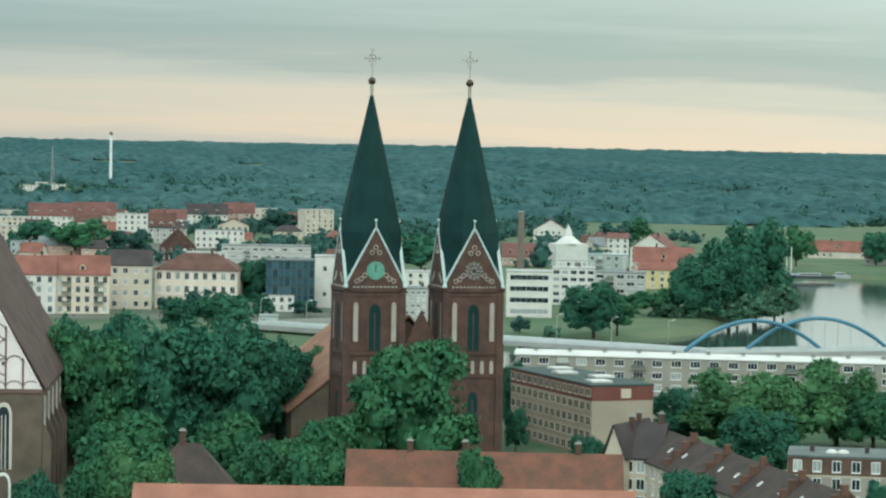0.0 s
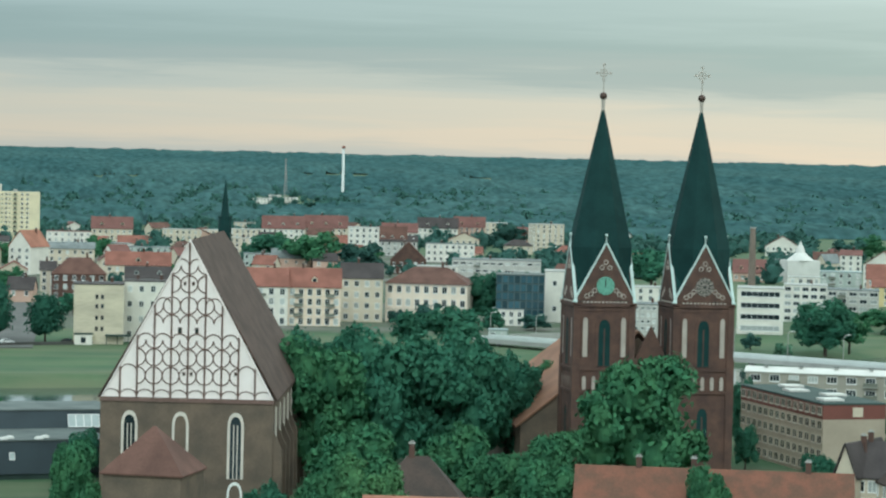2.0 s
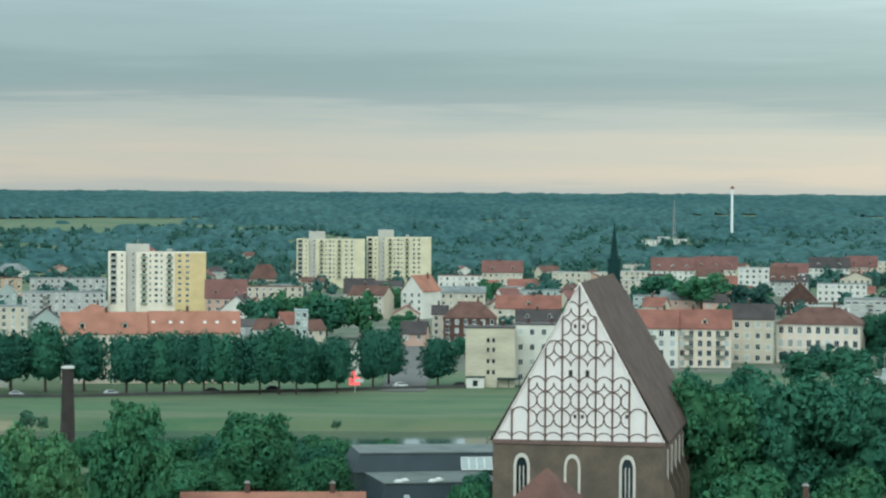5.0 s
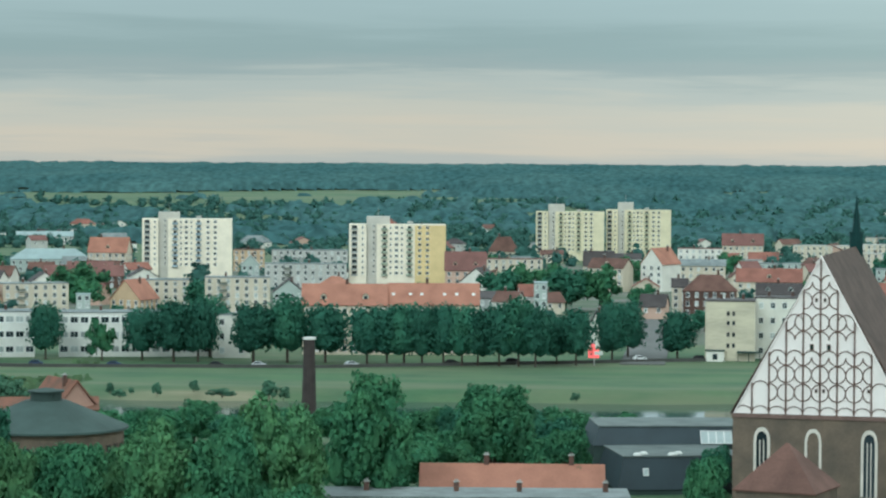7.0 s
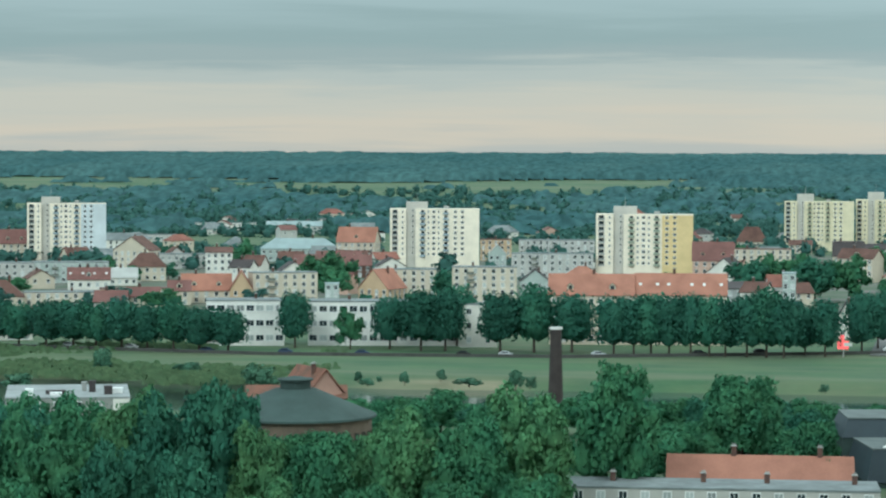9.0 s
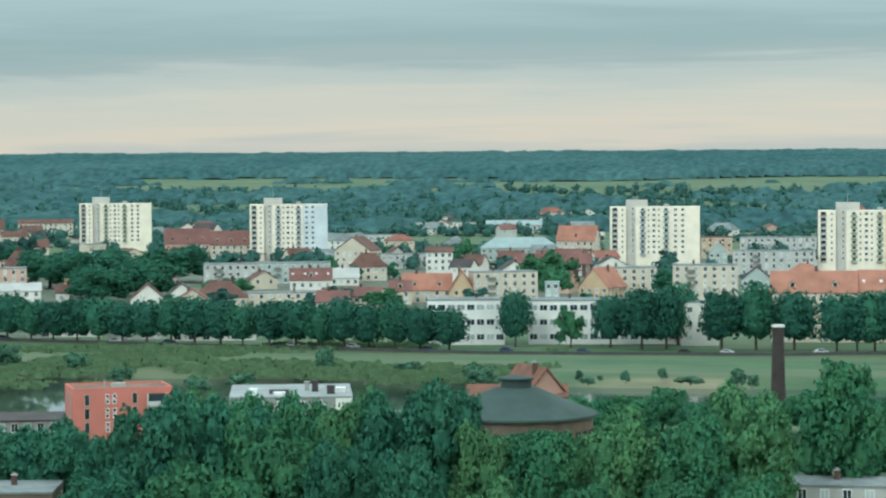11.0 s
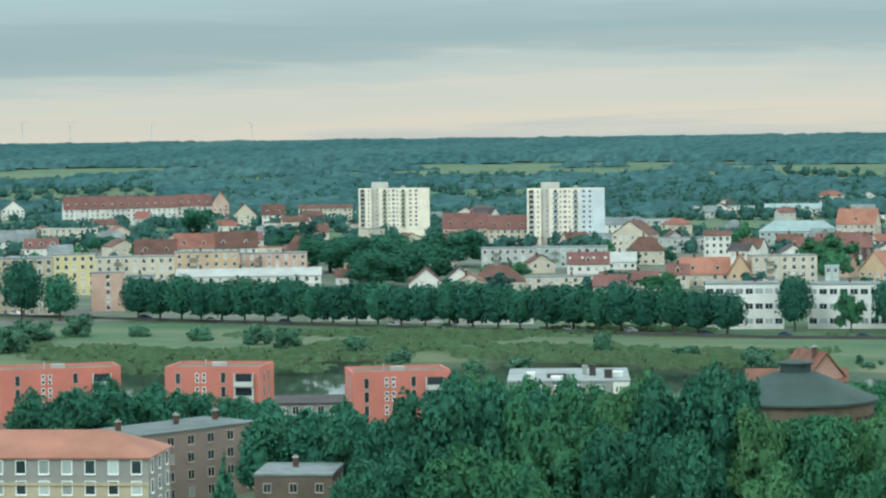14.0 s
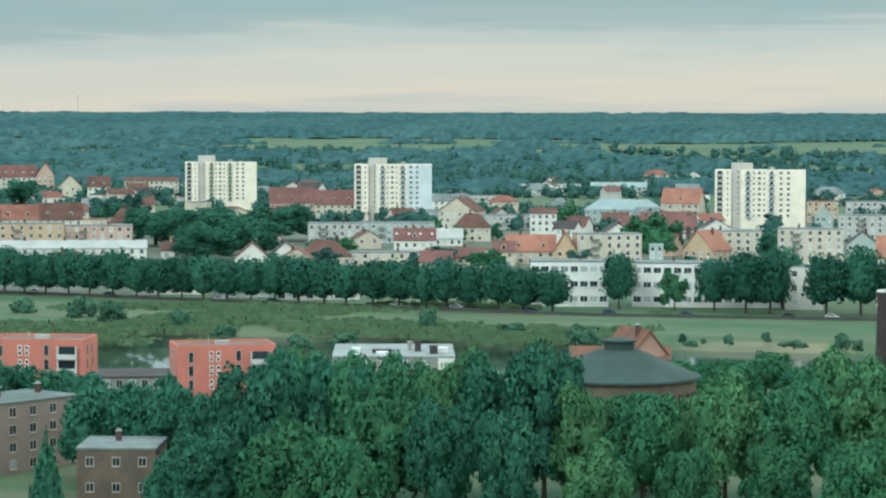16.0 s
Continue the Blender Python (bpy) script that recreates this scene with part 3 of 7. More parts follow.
def tower(church, ox, clock):
    """One tower: shaft, buttress strips, four gables with pale verges, an eight-sided spire, ball and cross."""
    h = TW / 2
    t = thing("tower", ox, h, 0, 0, "", "")
    t.parent = church
    bm = bmesh.new()
    box(bm, -h, h, -h, h, -1, Z_EAVE)
    part("shaft", bm, BRICK, t, "red brick tower shaft")
    for s in range(4):
        bm = bmesh.new()
        loop = [(-h, -h, Z_EAVE), (h, -h, Z_EAVE), (0, -h, Z_GABLE)]
        rot = Matrix.Rotation(s * math.pi / 2, 3, "Z")
        solid(bm, [rot @ Vector(p) for p in loop], rot @ Vector((0, 0.6, 0)))
        part("gable", bm, BRICK, t)
    for sx in (-1, 1):
        for sy in (-1, 1):
            bm = bmesh.new()
            cx, cy = sx * (h - 0.45), sy * (h - 0.45)
            box(bm, cx - 0.75, cx + 0.75, cy - 0.75, cy + 0.75, -1, Z_EAVE - 11)
            box(bm, cx - 0.62, cx + 0.62, cy - 0.62, cy + 0.62, Z_EAVE - 11, Z_EAVE - 0.8)
            solid(bm, [(cx - 0.75, cy - 0.75, Z_EAVE - 0.8), (cx + 0.75, cy - 0.75, Z_EAVE - 0.8), (cx + 0.75, cy + 0.75, Z_EAVE - 0.8), (cx - 0.75, cy + 0.75, Z_EAVE - 0.8)], (0, 0, 0.5))
            part("buttress", bm, BRICK, t)
    for z, k in ((Z_EAVE - 0.95, 0.30), (Z_EAVE - 13.2, 0.28), (Z_EAVE - 17.6, 0.28), (Z_EAVE - 5.0 + 3.2, 0.12)):
        bm = bmesh.new()
        box(bm, -h - k, h + k, -h - k, h + k, z, z + 0.5)
        part("string_course", bm, BRICK, t)
    # spire: octagon at the eave, drawn in to a point
    bm = bmesh.new()
    levels = [(Z_EAVE - 0.2, h * 0.985), (Z_GABLE - 0.6, h * 0.985), (Z_TIP, 0.30)]
    rings = []
    for z, r in levels:
        rr = r / math.cos(math.pi / 8)
        rings.append([bm.verts.new((rr * math.cos(math.pi / 8 + k * math.pi / 4), rr * math.sin(math.pi / 8 + k * math.pi / 4), z)) for k in range(8)])
    for lo, hi in zip(rings, rings[1:]):
        for k in range(8):
            j = (k + 1) % 8
            bm.faces.new((lo[k], lo[j], hi[j], hi[k]))
    bm.faces.new(rings[0][::-1])
    bm.faces.new(rings[-1])
    part("spire", bm, SLATE, t, "dark slate-covered eight-sided spire")
    # little roofs behind the gables, running into the spire
    for s in range(4):
        rot = Matrix.Rotation(s * math.pi / 2, 3, "Z")
        bm = bmesh.new()
        for sg in (-1, 1):
            solid(bm, [rot @ Vector(p) for p in ((sg * h, -h + 0.6, Z_EAVE), (0, -h + 0.6, Z_GABLE - 0.25), (0, -h * 0.55, Z_GABLE - 0.25), (sg * h, -h * 0.3, Z_EAVE))], (0, 0, 0.2))
        part("gable_roof", bm, SLATE, t)
        for sg in (-1, 1):
            bm = bmesh.new()
            d = Vector((sg * h, 0, Z_EAVE - Z_GABLE)).normalized()
            o = Vector((d.z, 0, -d.x)) * (0.32 * -sg)
            a, b = Vector((0, -h - 0.12, Z_GABLE + 0.1)), Vector((sg * (h + 0.15), -h - 0.12, Z_EAVE - 0.2))
            solid(bm, [rot @ p for p in (a, b, b + o, a + o)], rot @ Vector((0, 0.55, 0)))
            part("verge", bm, material_verge, t, "pale verge trim")
        bm = bmesh.new()
        tube(bm, rot @ Vector((0, -h + 0.15, Z_GABLE - 0.2)), rot @ Vector((0, -h + 0.15, Z_GABLE + 1.5)), 0.16, 0.10, 6)
        bmesh.ops.create_uvsphere(bm, u_segments=8, v_segments=6, radius=0.32, matrix=Matrix.Translation(rot @ Vector((0, -h + 0.15, Z_GABLE + 1.75))))
        part("finial", bm, material_verge, t)
    # front and outer faces
    for rz, sx in ((0, 0), (90, 1), (-90, 1)):
        rot = Matrix.Rotation(radians(rz), 3, "Z")

        def at(nm, me, x, z):
            p = rot @ Vector((x, -h - 0.02, z))
            return put(nm, me, t, p.x, p.y, p.z, rz)
        for x in (-3.75, 3.75):
            at("blind_lancet", L_SIDE, x, Z_EAVE - 10.6)
        at("belfry_window", L_MID, 0, Z_EAVE - 12.4)
        for k in range(5):
            at("blind_arch", L_SMALL, (k - 2) * 1.9, Z_EAVE - 16.9)
        at("tower_window", L_LOW, 0.1, Z_EAVE - 27.4)
        for x, z in ((0, 7.6), (-0.75, 6.6), (0.75, 6.6), (-2.8, 1.5), (2.8, 1.5), (-2.1, 2.2), (2.1, 2.2), (-3.6, 1.1), (3.6, 1.1)):
            o = at("rosette", RING, x, Z_EAVE + z)
            o.scale = (0.75, 0.75, 0.75)
        for k in range(12):
            at("dentil", DENTIL, -4.1 + k * 8.2 / 11, Z_EAVE - 0.2)
    if clock:
        bm = bmesh.new()
        tube(bm, (0, -0.22, 0), (0, 0.1, 0), 1.75, n=28)
        f = part("clock_face", bm, COPPER, t, "round verdigris clock face")
        f.location = (0, -h, Z_EAVE + 3.1)
        for nm, w_, l_, o_ in (("minute_pointer", 0.07, 1.4, -0.28), ("hour_pointer", 0.10, 0.95, -0.33)):
            bm = bmesh.new()
            box(bm, -w_, w_, o_, o_ + 0.04, -0.2, l_)
            part(nm, bm, IRON, f)
        for k in range(12):
            a = k * math.tau / 12
            bm = bmesh.new()
            tube(bm, (1.35 * math.cos(a), -0.24, 1.35 * math.sin(a)), (1.6 * math.cos(a), -0.24, 1.6 * math.sin(a)), 0.05, n=4)
            part("hour_mark", bm, IRON, f)
    else:
        bm = bmesh.new()
        tube(bm, (0, -0.10, 0), (0, 0.1, 0), 1.8, n=28, mat=1)
        for k in range(12):
            a = k * math.tau / 12
            ca, sa = math.cos(a), math.sin(a)
            tube(bm, (0.4 * ca, -0.14, 0.4 * sa), (1.3 * ca, -0.14, 1.3 * sa), 0.10, n=5)
            for j in range(6):
                b, c = j * math.tau / 6, (j + 1) * math.tau / 6
                tube(bm, (1.5 * ca + 0.25 * math.cos(b), -0.14, 1.5 * sa + 0.25 * math.sin(b)), (1.5 * ca + 0.25 * math.cos(c), -0.14, 1.5 * sa + 0.25 * math.sin(c)), 0.08, n=4)
        f = part("rose_window", bm, [STONE, IRON], t, "round rose window with pale stone spokes")
        f.location = (0, -h, Z_EAVE + 3.1)
    bm = bmesh.new()
    tube(bm, (0, 0, Z_TIP), (0, 0, Z_TIP + 2.3), 0.32, 0.38, 8)
    part("spire_neck", bm, STONE, t)
    bm = bmesh.new()
    bmesh.ops.create_uvsphere(bm, u_segments=16, v_segments=10, radius=0.75, matrix=Matrix.Translation((0, 0, Z_TIP + 2.8)))
    part("ball", bm, material("dark_copper", (0.085, 0.055, 0.045), 0.5, 0.2, 2.0, metal=0.4), t, "dark weathered copper ball")
    put("cross", CROSS, t, 0, 0, Z_TIP + 3.4)
    return t


material_verge = material("pale_green_trim", (0.50, 0.60, 0.58), 0.6, 0.15, 1.5)
TOWER_A = Vector((140.33, 488.23, 24.38))
TOWER_B = Vector((158.7, 482.58, 24.72))
mid = (TOWER_A + TOWER_B) / 2
CH_YAW = math.degrees(math.atan2((TOWER_B - TOWER_A).y, (TOWER_B - TOWER_A).x)) + 14.0
church = thing("church", mid.x, mid.y, 0, CH_YAW, "red brick church with twin slate-spired towers, one with a clock", "church")
half = (TOWER_B - TOWER_A).length / 2 / math.cos(radians(14.0)) * 0.99
tower(church, -half, True)
tower(church, half, False)
bm = bmesh.new()
box(bm, -half + TW / 2 + 0.003, half - TW / 2 - 0.003, 2, 12, -1, 22)
solid(bm, [(-half + TW / 2, 2, 22), (half - TW / 2, 2, 22), (0, 2, 30)], (0, 0.6, 0))
part("west_front", bm, BRICK, church)
# nave behind the towers, wider on one side
bm = bmesh.new()
box(bm, -half - 13.5, half + 5.0, 12.5, 58, -1, 10.0)
solid(bm, [(-half - 13.5, 12.5, 10.0), (half + 5.0, 12.5, 10.0), (0, 12.5, 27)], (0, 0.8, 0))
part("nave", bm, BRICK_GREY, church, "old brown brick nave wall")
bm = bmesh.new()
solid(bm, [(-half - 14.5, 12, 9.0), (0, 12, 28), (0, 58, 28), (-half - 14.5, 58, 9.0)], (0, 0, 0.4))
solid(bm, [(half + 5.8, 12, 9.0), (half + 5.8, 58, 9.0), (0.0, 58, 28), (0.0, 12, 28)], (0, 0, 0.4))
part("nave_roof", bm, material("brown_pink_tile", (0.25, 0.13, 0.085), 0.85, 0.25, 0.6, fine=6), church, "faded red-brown tiled roof")

# ---- hall church with a white tracery gable ----
G0, G1 = Vector((40.14, 447.2, 14.17)), Vector((69.21, 443.63, 14.6))
GTOP = (54.19, 445.72, 46.42)
GBASE = (54.67, 445.66, 19.88)
RIDGE_END = Vector((69.31, 509.31, 46.51))
EAVE_Z, APEX_Z = GBASE[2], GTOP[2]
GW = (G1 - G0).length
gm = (G0 + G1) / 2
ridge_dir = RIDGE_END.xy - Vector(GTOP).xy
HALL_YAW = math.degrees(math.atan2(-ridge_dir.x, ridge_dir.y))
hall = thing("hall_church", gm.x, gm.y, 0, HALL_YAW, "old brown brick hall church with white tracery gable and steep roof", "church")
face = math.degrees(math.atan2((G1 - G0).y, (G1 - G0).x))
GW = GW * math.cos(radians(face - HALL_YAW)) ** -1 if abs(face - HALL_YAW) < 30 else GW
LEN = ridge_dir.length
gw = GW / 2
bm = bmesh.new()
box(bm, -gw, gw, 0, LEN, -1, EAVE_Z - 0.2)
part("wall", bm, BRICK_GREY, hall)
bm = bmesh.new()
box(bm, -gw - 0.15, gw + 0.15, -0.2, 0.5, EAVE_Z - 0.9, EAVE_Z - 0.2)
part("string_course", bm, TRACERY, hall)
tw = gw - 0.35
bm = bmesh.new()
solid(bm, [(-tw, 0.1, EAVE_Z - 0.2), (tw, 0.1, EAVE_Z - 0.2), (0, 0.1, APEX_Z)], (0, 0.8, 0))
part("gable", bm, PLASTER, hall, "white plastered gable field")


def gable_half(z):
    return tw * (APEX_Z - z) / (APEX_Z - EAVE_Z + 0.2)


# ribs: upright strips, then arcs, in rows
N = 10
step = 2 * tw / N
bm_z0 = EAVE_Z - 0.2
for k in range(1, N):
    x = -tw + k * step
    top = APEX_Z - abs(x) / tw * (APEX_Z - bm_z0)
    bm = bmesh.new()
    box(bm, x - 0.14, x + 0.14, -0.12, 0.097, bm_z0, top - 0.05)
    part("rib", bm, TRACERY, hall)


def arc_mesh(r, a0, a1, flat=1.0, n=8):
    bm = bmesh.new()
    prev = None
    for k in range(n + 1):
        a = a0 + (a1 - a0) * k / n
        ring = [bm.verts.new((q * math.cos(a), yy, q * math.sin(a) * flat)) for q in (r + 0.10, r - 0.10) for yy in (-0.1, 0.0)]
        if prev:
            for i, j in ((0, 1), (1, 3), (3, 2), (2, 0)):
                bm.faces.new((prev[i], prev[j], ring[j], ring[i]))
        prev = ring
    return finish(bm, "arc", TRACERY)


QUARTER = [arc_mesh(step / 2, k * math.pi / 2, (k + 1) * math.pi / 2, n=6) for k in range(4)]
LOWARC = arc_mesh(step / 2, 0, math.pi, 0.8)


def arcs(x, z, upper=True, lower=True, edge=9):
    """Quarter arcs round (x, z), in steps from the foot of the gable, as far as they lie on its field."""
    for q in range(4):
        if (upper and q < 2) or (lower and q > 1):
            sg = 1 if q in (0, 3) else -1
            if abs(x + sg * 0.25) > edge:
                continue
            ends = ((x + sg * 0.5, z), (x, z + (0.5 if q < 2 else -0.5)))
            if all(abs(ex) * step < gable_half(bm_z0 + ez * step) + 0.15 for ex, ez in ends):
                put("arc", QUARTER[q], hall, x * step, 0.093 + 0.001 * q, bm_z0 + z * step)


# low arches at the foot, then interlaced circles on the ribs, with arches and four-pointed stars over them
for k in range(N):
    put("arc", LOWARC, hall, (k - 4.5) * step, 0.097, bm_z0 + 0.2)
for c in (-3.5, 3.5):
    arcs(c, 1.45, lower=False)
for k in range(-3, 4):
    arcs(k, 1.3, edge=3)
    arcs(k, 2.38, edge=3)
    arcs(k, 3.42, upper=False, edge=3)
for c in range(-3, 3):
    arcs(c + 0.5, 3.3, lower=False)
for k in range(-2, 3):
    arcs(k, 4.42, lower=False, edge=2)
    arcs(k, 5.47, upper=abs(k) < 2, edge=2 if abs(k) > 1 else 9)
for c in (-1.5, 1.5):
    arcs(c, 5.42, lower=False)
for k in (-1, 0, 1):
    arcs(k, 6.75, edge=1)
    arcs(k, 7.85, upper=False, edge=1)
for c in (-0.5, 0.5):
    arcs(c, 7.75, lower=False)
HOLE = window_mesh(0.5, 0.9, TRACERY, SLATE, 0, False)
SLIT = window_mesh(0.3, 0.5, TRACERY, SLATE, 0, False)
for x, z, me in ((-0.5, 3.85, HOLE), (0.5, 3.85, HOLE), (-0.25, 6.7, SLIT), (0.25, 6.7, SLIT), (-0.22, 1.35, SLIT), (0.22, 1.35, SLIT), (2.85, 1.4, SLIT)):
    put("opening", me, hall, x * step, 0.095, bm_z0 + z * step)
for sg in (-1, 1):
    bm = bmesh.new()
    a, b = Vector((0, -0.15, APEX_Z + 0.25)), Vector((sg * (tw + 0.3), -0.15, bm_z0 - 0.05))
    o = Vector((0, 0, -0.38))
    solid(bm, [a, b, b + o, a + o], (0, 1.2, 0))
    part("verge", bm, PLASTER, hall)
# roof
bm = bmesh.new()
for sg in (-1, 1):
    solid(bm, [(0, 0.9, APEX_Z - 0.2), (sg * (gw + 0.6), 0.9, EAVE_Z - 0.6), (sg * (gw + 0.6), LEN, EAVE_Z - 0.6), (0, LEN - 4, APEX_Z - 0.2)], (0, 0, 0.4))
solid(bm, [(0, LEN - 4, APEX_Z - 0.2), (gw + 0.6, LEN, EAVE_Z - 0.6), (-gw - 0.6, LEN, EAVE_Z - 0.6)], (0, 0, 0.4))
part("roof", bm, SLATE_BROWN, hall, "steep weathered brown tiled roof")
# windows in the front and flank
CREAM_STONE = material("cream_stone", (0.62, 0.56, 0.50), 0.8, 0.15, 1.0)
FRONT_L = lancet_mesh(1.9, 10.6, CREAM_STONE, GLASS, 0.45, mullions=2, proud=0.16)
FRONT_B = lancet_mesh(2.0, 10.6, CREAM_STONE, BRICK_GREY, 0.42, proud=0.16)
LOW_L = lancet_mesh(1.9, 4.6, WHITE, BRICK_GREY, 0.35, mullions=0)
for x, me in ((-0.66, FRONT_L), (-0.07, FRONT_B), (0.57, FRONT_L)):
    put("front_window", me, hall, x * gw, -0.01, EAVE_Z - 1.3 - 13.0 + 0.5)
for x in (0.57,):
    put("niche", LOW_L, hall, x * gw, -0.01, 0.4)
SIDE_L = lancet_mesh(1.5, 12.5, CREAM_STONE, GLASS, 0.45, mullions=1, proud=0.14)
for k in range(7):
    yy = LEN * (k + 0.6) / 7.2
    put("side_window", SIDE_L, hall, gw + 0.01, yy, EAVE_Z - 15.0, 90)
for k in range(8):
    bm = bmesh.new()
    yy = LEN * k / 7.2 + 0.8
    solid(bm, [(gw, yy - 0.5, -1), (gw + 1.6, yy - 0.5, -1), (gw + 1.6, yy - 0.5, 11), (gw, yy - 0.5, 14.5)], (0, 1.0, 0))
    part("buttress", bm, BRICK_GREY, hall)
# roof turret
bm = bmesh.new()
tube(bm, (0, LEN - 6, APEX_Z - 3), (0, LEN - 6, APEX_Z + 2.6), 1.25, n=8)
tube(bm, (0, LEN - 6, APEX_Z + 2.6), (0, LEN - 6, APEX_Z + 2.9), 1.4, n=8)
tube(bm, (0, LEN - 6, APEX_Z + 2.9), (0, LEN - 6, APEX_Z + 10.0), 0.85, 0.05, n=8)
part("ridge_turret", bm, SLATE, hall, "small dark slate ridge turret")
# low chapel with a hipped red roof in front
house(42.2, 398.1, -6.05, 12.4, 12.6, 19.4, BRICK_GREY, TILE_BROWN, "hip", 12.0, "small brick annex with a hipped red tile roof", skew=-18, name="chapel", category="building", chimneys=0, bays=2, storeys=1, win=(1.0, 2.2))

# ---- trees ----


def leaf_cloud(rng, centres, radii, n, size, squash=0.9):
    """n leaf clumps on the outsides of overlapping lobes, as vertices and quads."""
    k = rng.choice(len(centres), n, p=radii ** 1.6 / (radii ** 1.6).sum())
    d = rng.normal(size=(n, 3))
    d /= np.linalg.norm(d, axis=1)[:, None]
    d[:, 2] = np.where(d[:, 2] < -0.55, -d[:, 2], d[:, 2])
    rad = radii[k] * (0.62 + 0.75 * rng.random(n) ** 1.3)
    p = centres[k] + d * rad[:, None] * np.array([1, 1, squash])
    nrm = d + rng.normal(size=(n, 3)) * 0.55
    nrm /= np.linalg.norm(nrm, axis=1)[:, None]
    a = np.cross(nrm, rng.normal(size=(n, 3)))
    a /= np.linalg.norm(a, axis=1)[:, None]
    b = np.cross(nrm, a)
    s = size * (0.6 + 0.8 * rng.random(n))[:, None]
    v = np.stack([p + a * s * 0.75, p + b * s * 0.5, p - a * s * 0.75 - nrm * s * 0.25, p - b * s * 0.5], 1)
    soft = d * 0.75 + (p - centres.mean(0)) * 0.9 + rng.normal(size=(n, 3)) * 0.22 + np.array([0, 0, 0.35])
    soft /= np.linalg.norm(soft, axis=1)[:, None]
    return v.reshape(-1, 3), np.repeat(soft, 4, axis=0)


def core_cloud(centres, radii, k, div=3, squash=0.9):
    """Closed inner lobes just under the leaves, as separate quads with outward normals."""
    g = np.linspace(-1, 1, div + 1)
    pts = []
    for ax in range(3):
        for sg in (-1, 1):
            for i in range(div):
                for j in range(div):
                    for a, b in ((i, j), (i + 1, j), (i + 1, j + 1), (i, j + 1))[::sg]:
                        p = [0, 0, 0]
                        p[ax], p[(ax + 1) % 3], p[(ax + 2) % 3] = sg, g[a], g[b]
                        pts.append(p)
    u = np.array(pts, float)
    u /= np.linalg.norm(u, axis=1)[:, None]
    v = [c + u * r * k * np.array([1, 1, squash]) for c, r in zip(centres, radii)]
    soft = [u * 0.6 + (w - centres.mean(0)) * 0.9 + np.array([0, 0, 0.3]) for w in v]
    soft = np.concatenate(soft)
    return np.concatenate(v), soft / np.linalg.norm(soft, axis=1)[:, None]


def both(a, b):
    return np.concatenate([a[0], b[0]]), np.concatenate([a[1], b[1]])


def quads(name, cloud, mat):
    v, nrm = cloud
    me = bpy.data.meshes.new(name)
    n = len(v) // 4
    me.vertices.add(len(v))
    me.vertices.foreach_set("co", v.astype(np.float32).ravel())
    me.loops.add(len(v))
    me.loops.foreach_set("vertex_index", np.arange(len(v), dtype=np.int32))
    me.polygons.add(n)
    me.polygons.foreach_set("loop_start", np.arange(0, len(v), 4, dtype=np.int32))
    me.update(calc_edges=True)
    me.normals_split_custom_set_from_vertices(nrm.tolist())
    me.materials.append(mat)
    return me


def crown_lobes(rng, kind):
    """Lobes of a crown in a unit tree: one metre high, one metre wide."""
    c, r = [], []
    if kind == "row":       # clipped limes along the quay: egg-shaped
        for k in range(26):
            z = 0.27 + 0.64 * k / 25
            w = 0.36 * math.sin(math.pi * min(1, (z - 0.08) / 0.96)) ** 0.7
            a = k * 2.4 + rng.random()
            c.append((math.cos(a) * w, math.sin(a) * w, z + rng.normal() * 0.03))
            r.append(0.10 + 0.07 * rng.random())
        for k in range(11):
            z = 0.36 + 0.44 * k / 10
            w = 0.10 + 0.04 * rng.random()
            a = k * 2.0
            c.append((math.cos(a) * w, math.sin(a) * w, z))
            r.append(0.20 + 0.10 * math.sin(math.pi * (z - 0.1) / 0.9))
    elif kind == "conifer":
        for k in range(12):
            z = 0.12 + 0.86 * k / 11
            w = 0.42 * (1 - z) + 0.02
            for a in range(3 if k < 9 else 1):
                t = a * 2.1 + k
                c.append((math.cos(t) * w * 0.6, math.sin(t) * w * 0.6, z - w * 0.15)); r.append(w * 0.62)
    else:
        # limbs carry large masses of foliage, and each mass breaks up into sprays on its outer side
        majors, sprays = (16, 11) if kind == "broad" else (9, 5)
        big = [((0, 0, 0.42), 0.25), ((0.02, 0.02, 0.60), 0.25)]
        for k in range(majors):
            z = 0.20 + 0.62 * (k + 0.5) / majors
            u = (z - 0.46) / 0.50
            w = 0.30 * math.sqrt(max(0.05, 1 - u * u)) * (0.75 + 0.45 * rng.random())
            a = k * 2.4 + rng.random() * 1.2
            big.append(((math.cos(a) * w, math.sin(a) * w, z + rng.normal() * 0.03), 0.12 + 0.07 * rng.random()))
        for (x, y, z), q in big[2:]:
            for j in range(sprays):
                d = rng.normal(size=3) + np.array([x * 3.0, y * 3.0, 0.35 + (z - 0.5) * 1.5])
                d /= np.linalg.norm(d)
                c.append((x + d[0] * q * 0.92, y + d[1] * q * 0.92, z + d[2] * q * 0.85))
                r.append(q * (0.24 + 0.26 * rng.random()))
        for p, q in big[::-1]:
            c.append(p)
            r.append(q)
    return np.array(c), np.array(r)


def trunk_mesh(rng, kind):
    bm = bmesh.new()
    top = 0.55 if kind != "conifer" else 0.95
    tube(bm, (0, 0, -0.03), (0, 0, 0.28), 0.030, 0.022, 7)
    tube(bm, (0, 0, 0.28), (0.01, 0.01, top), 0.022, 0.008, 6)
    if kind != "conifer":
        for k in range(5):
            a = k * 1.3 + rng.random()
            z = 0.22 + 0.06 * k
            tube(bm, (0, 0, z), (0.26 * math.cos(a), 0.26 * math.sin(a), z + 0.22), 0.013, 0.004, 5)
    return finish(bm, "trunk", BARK)


KINDS = {}


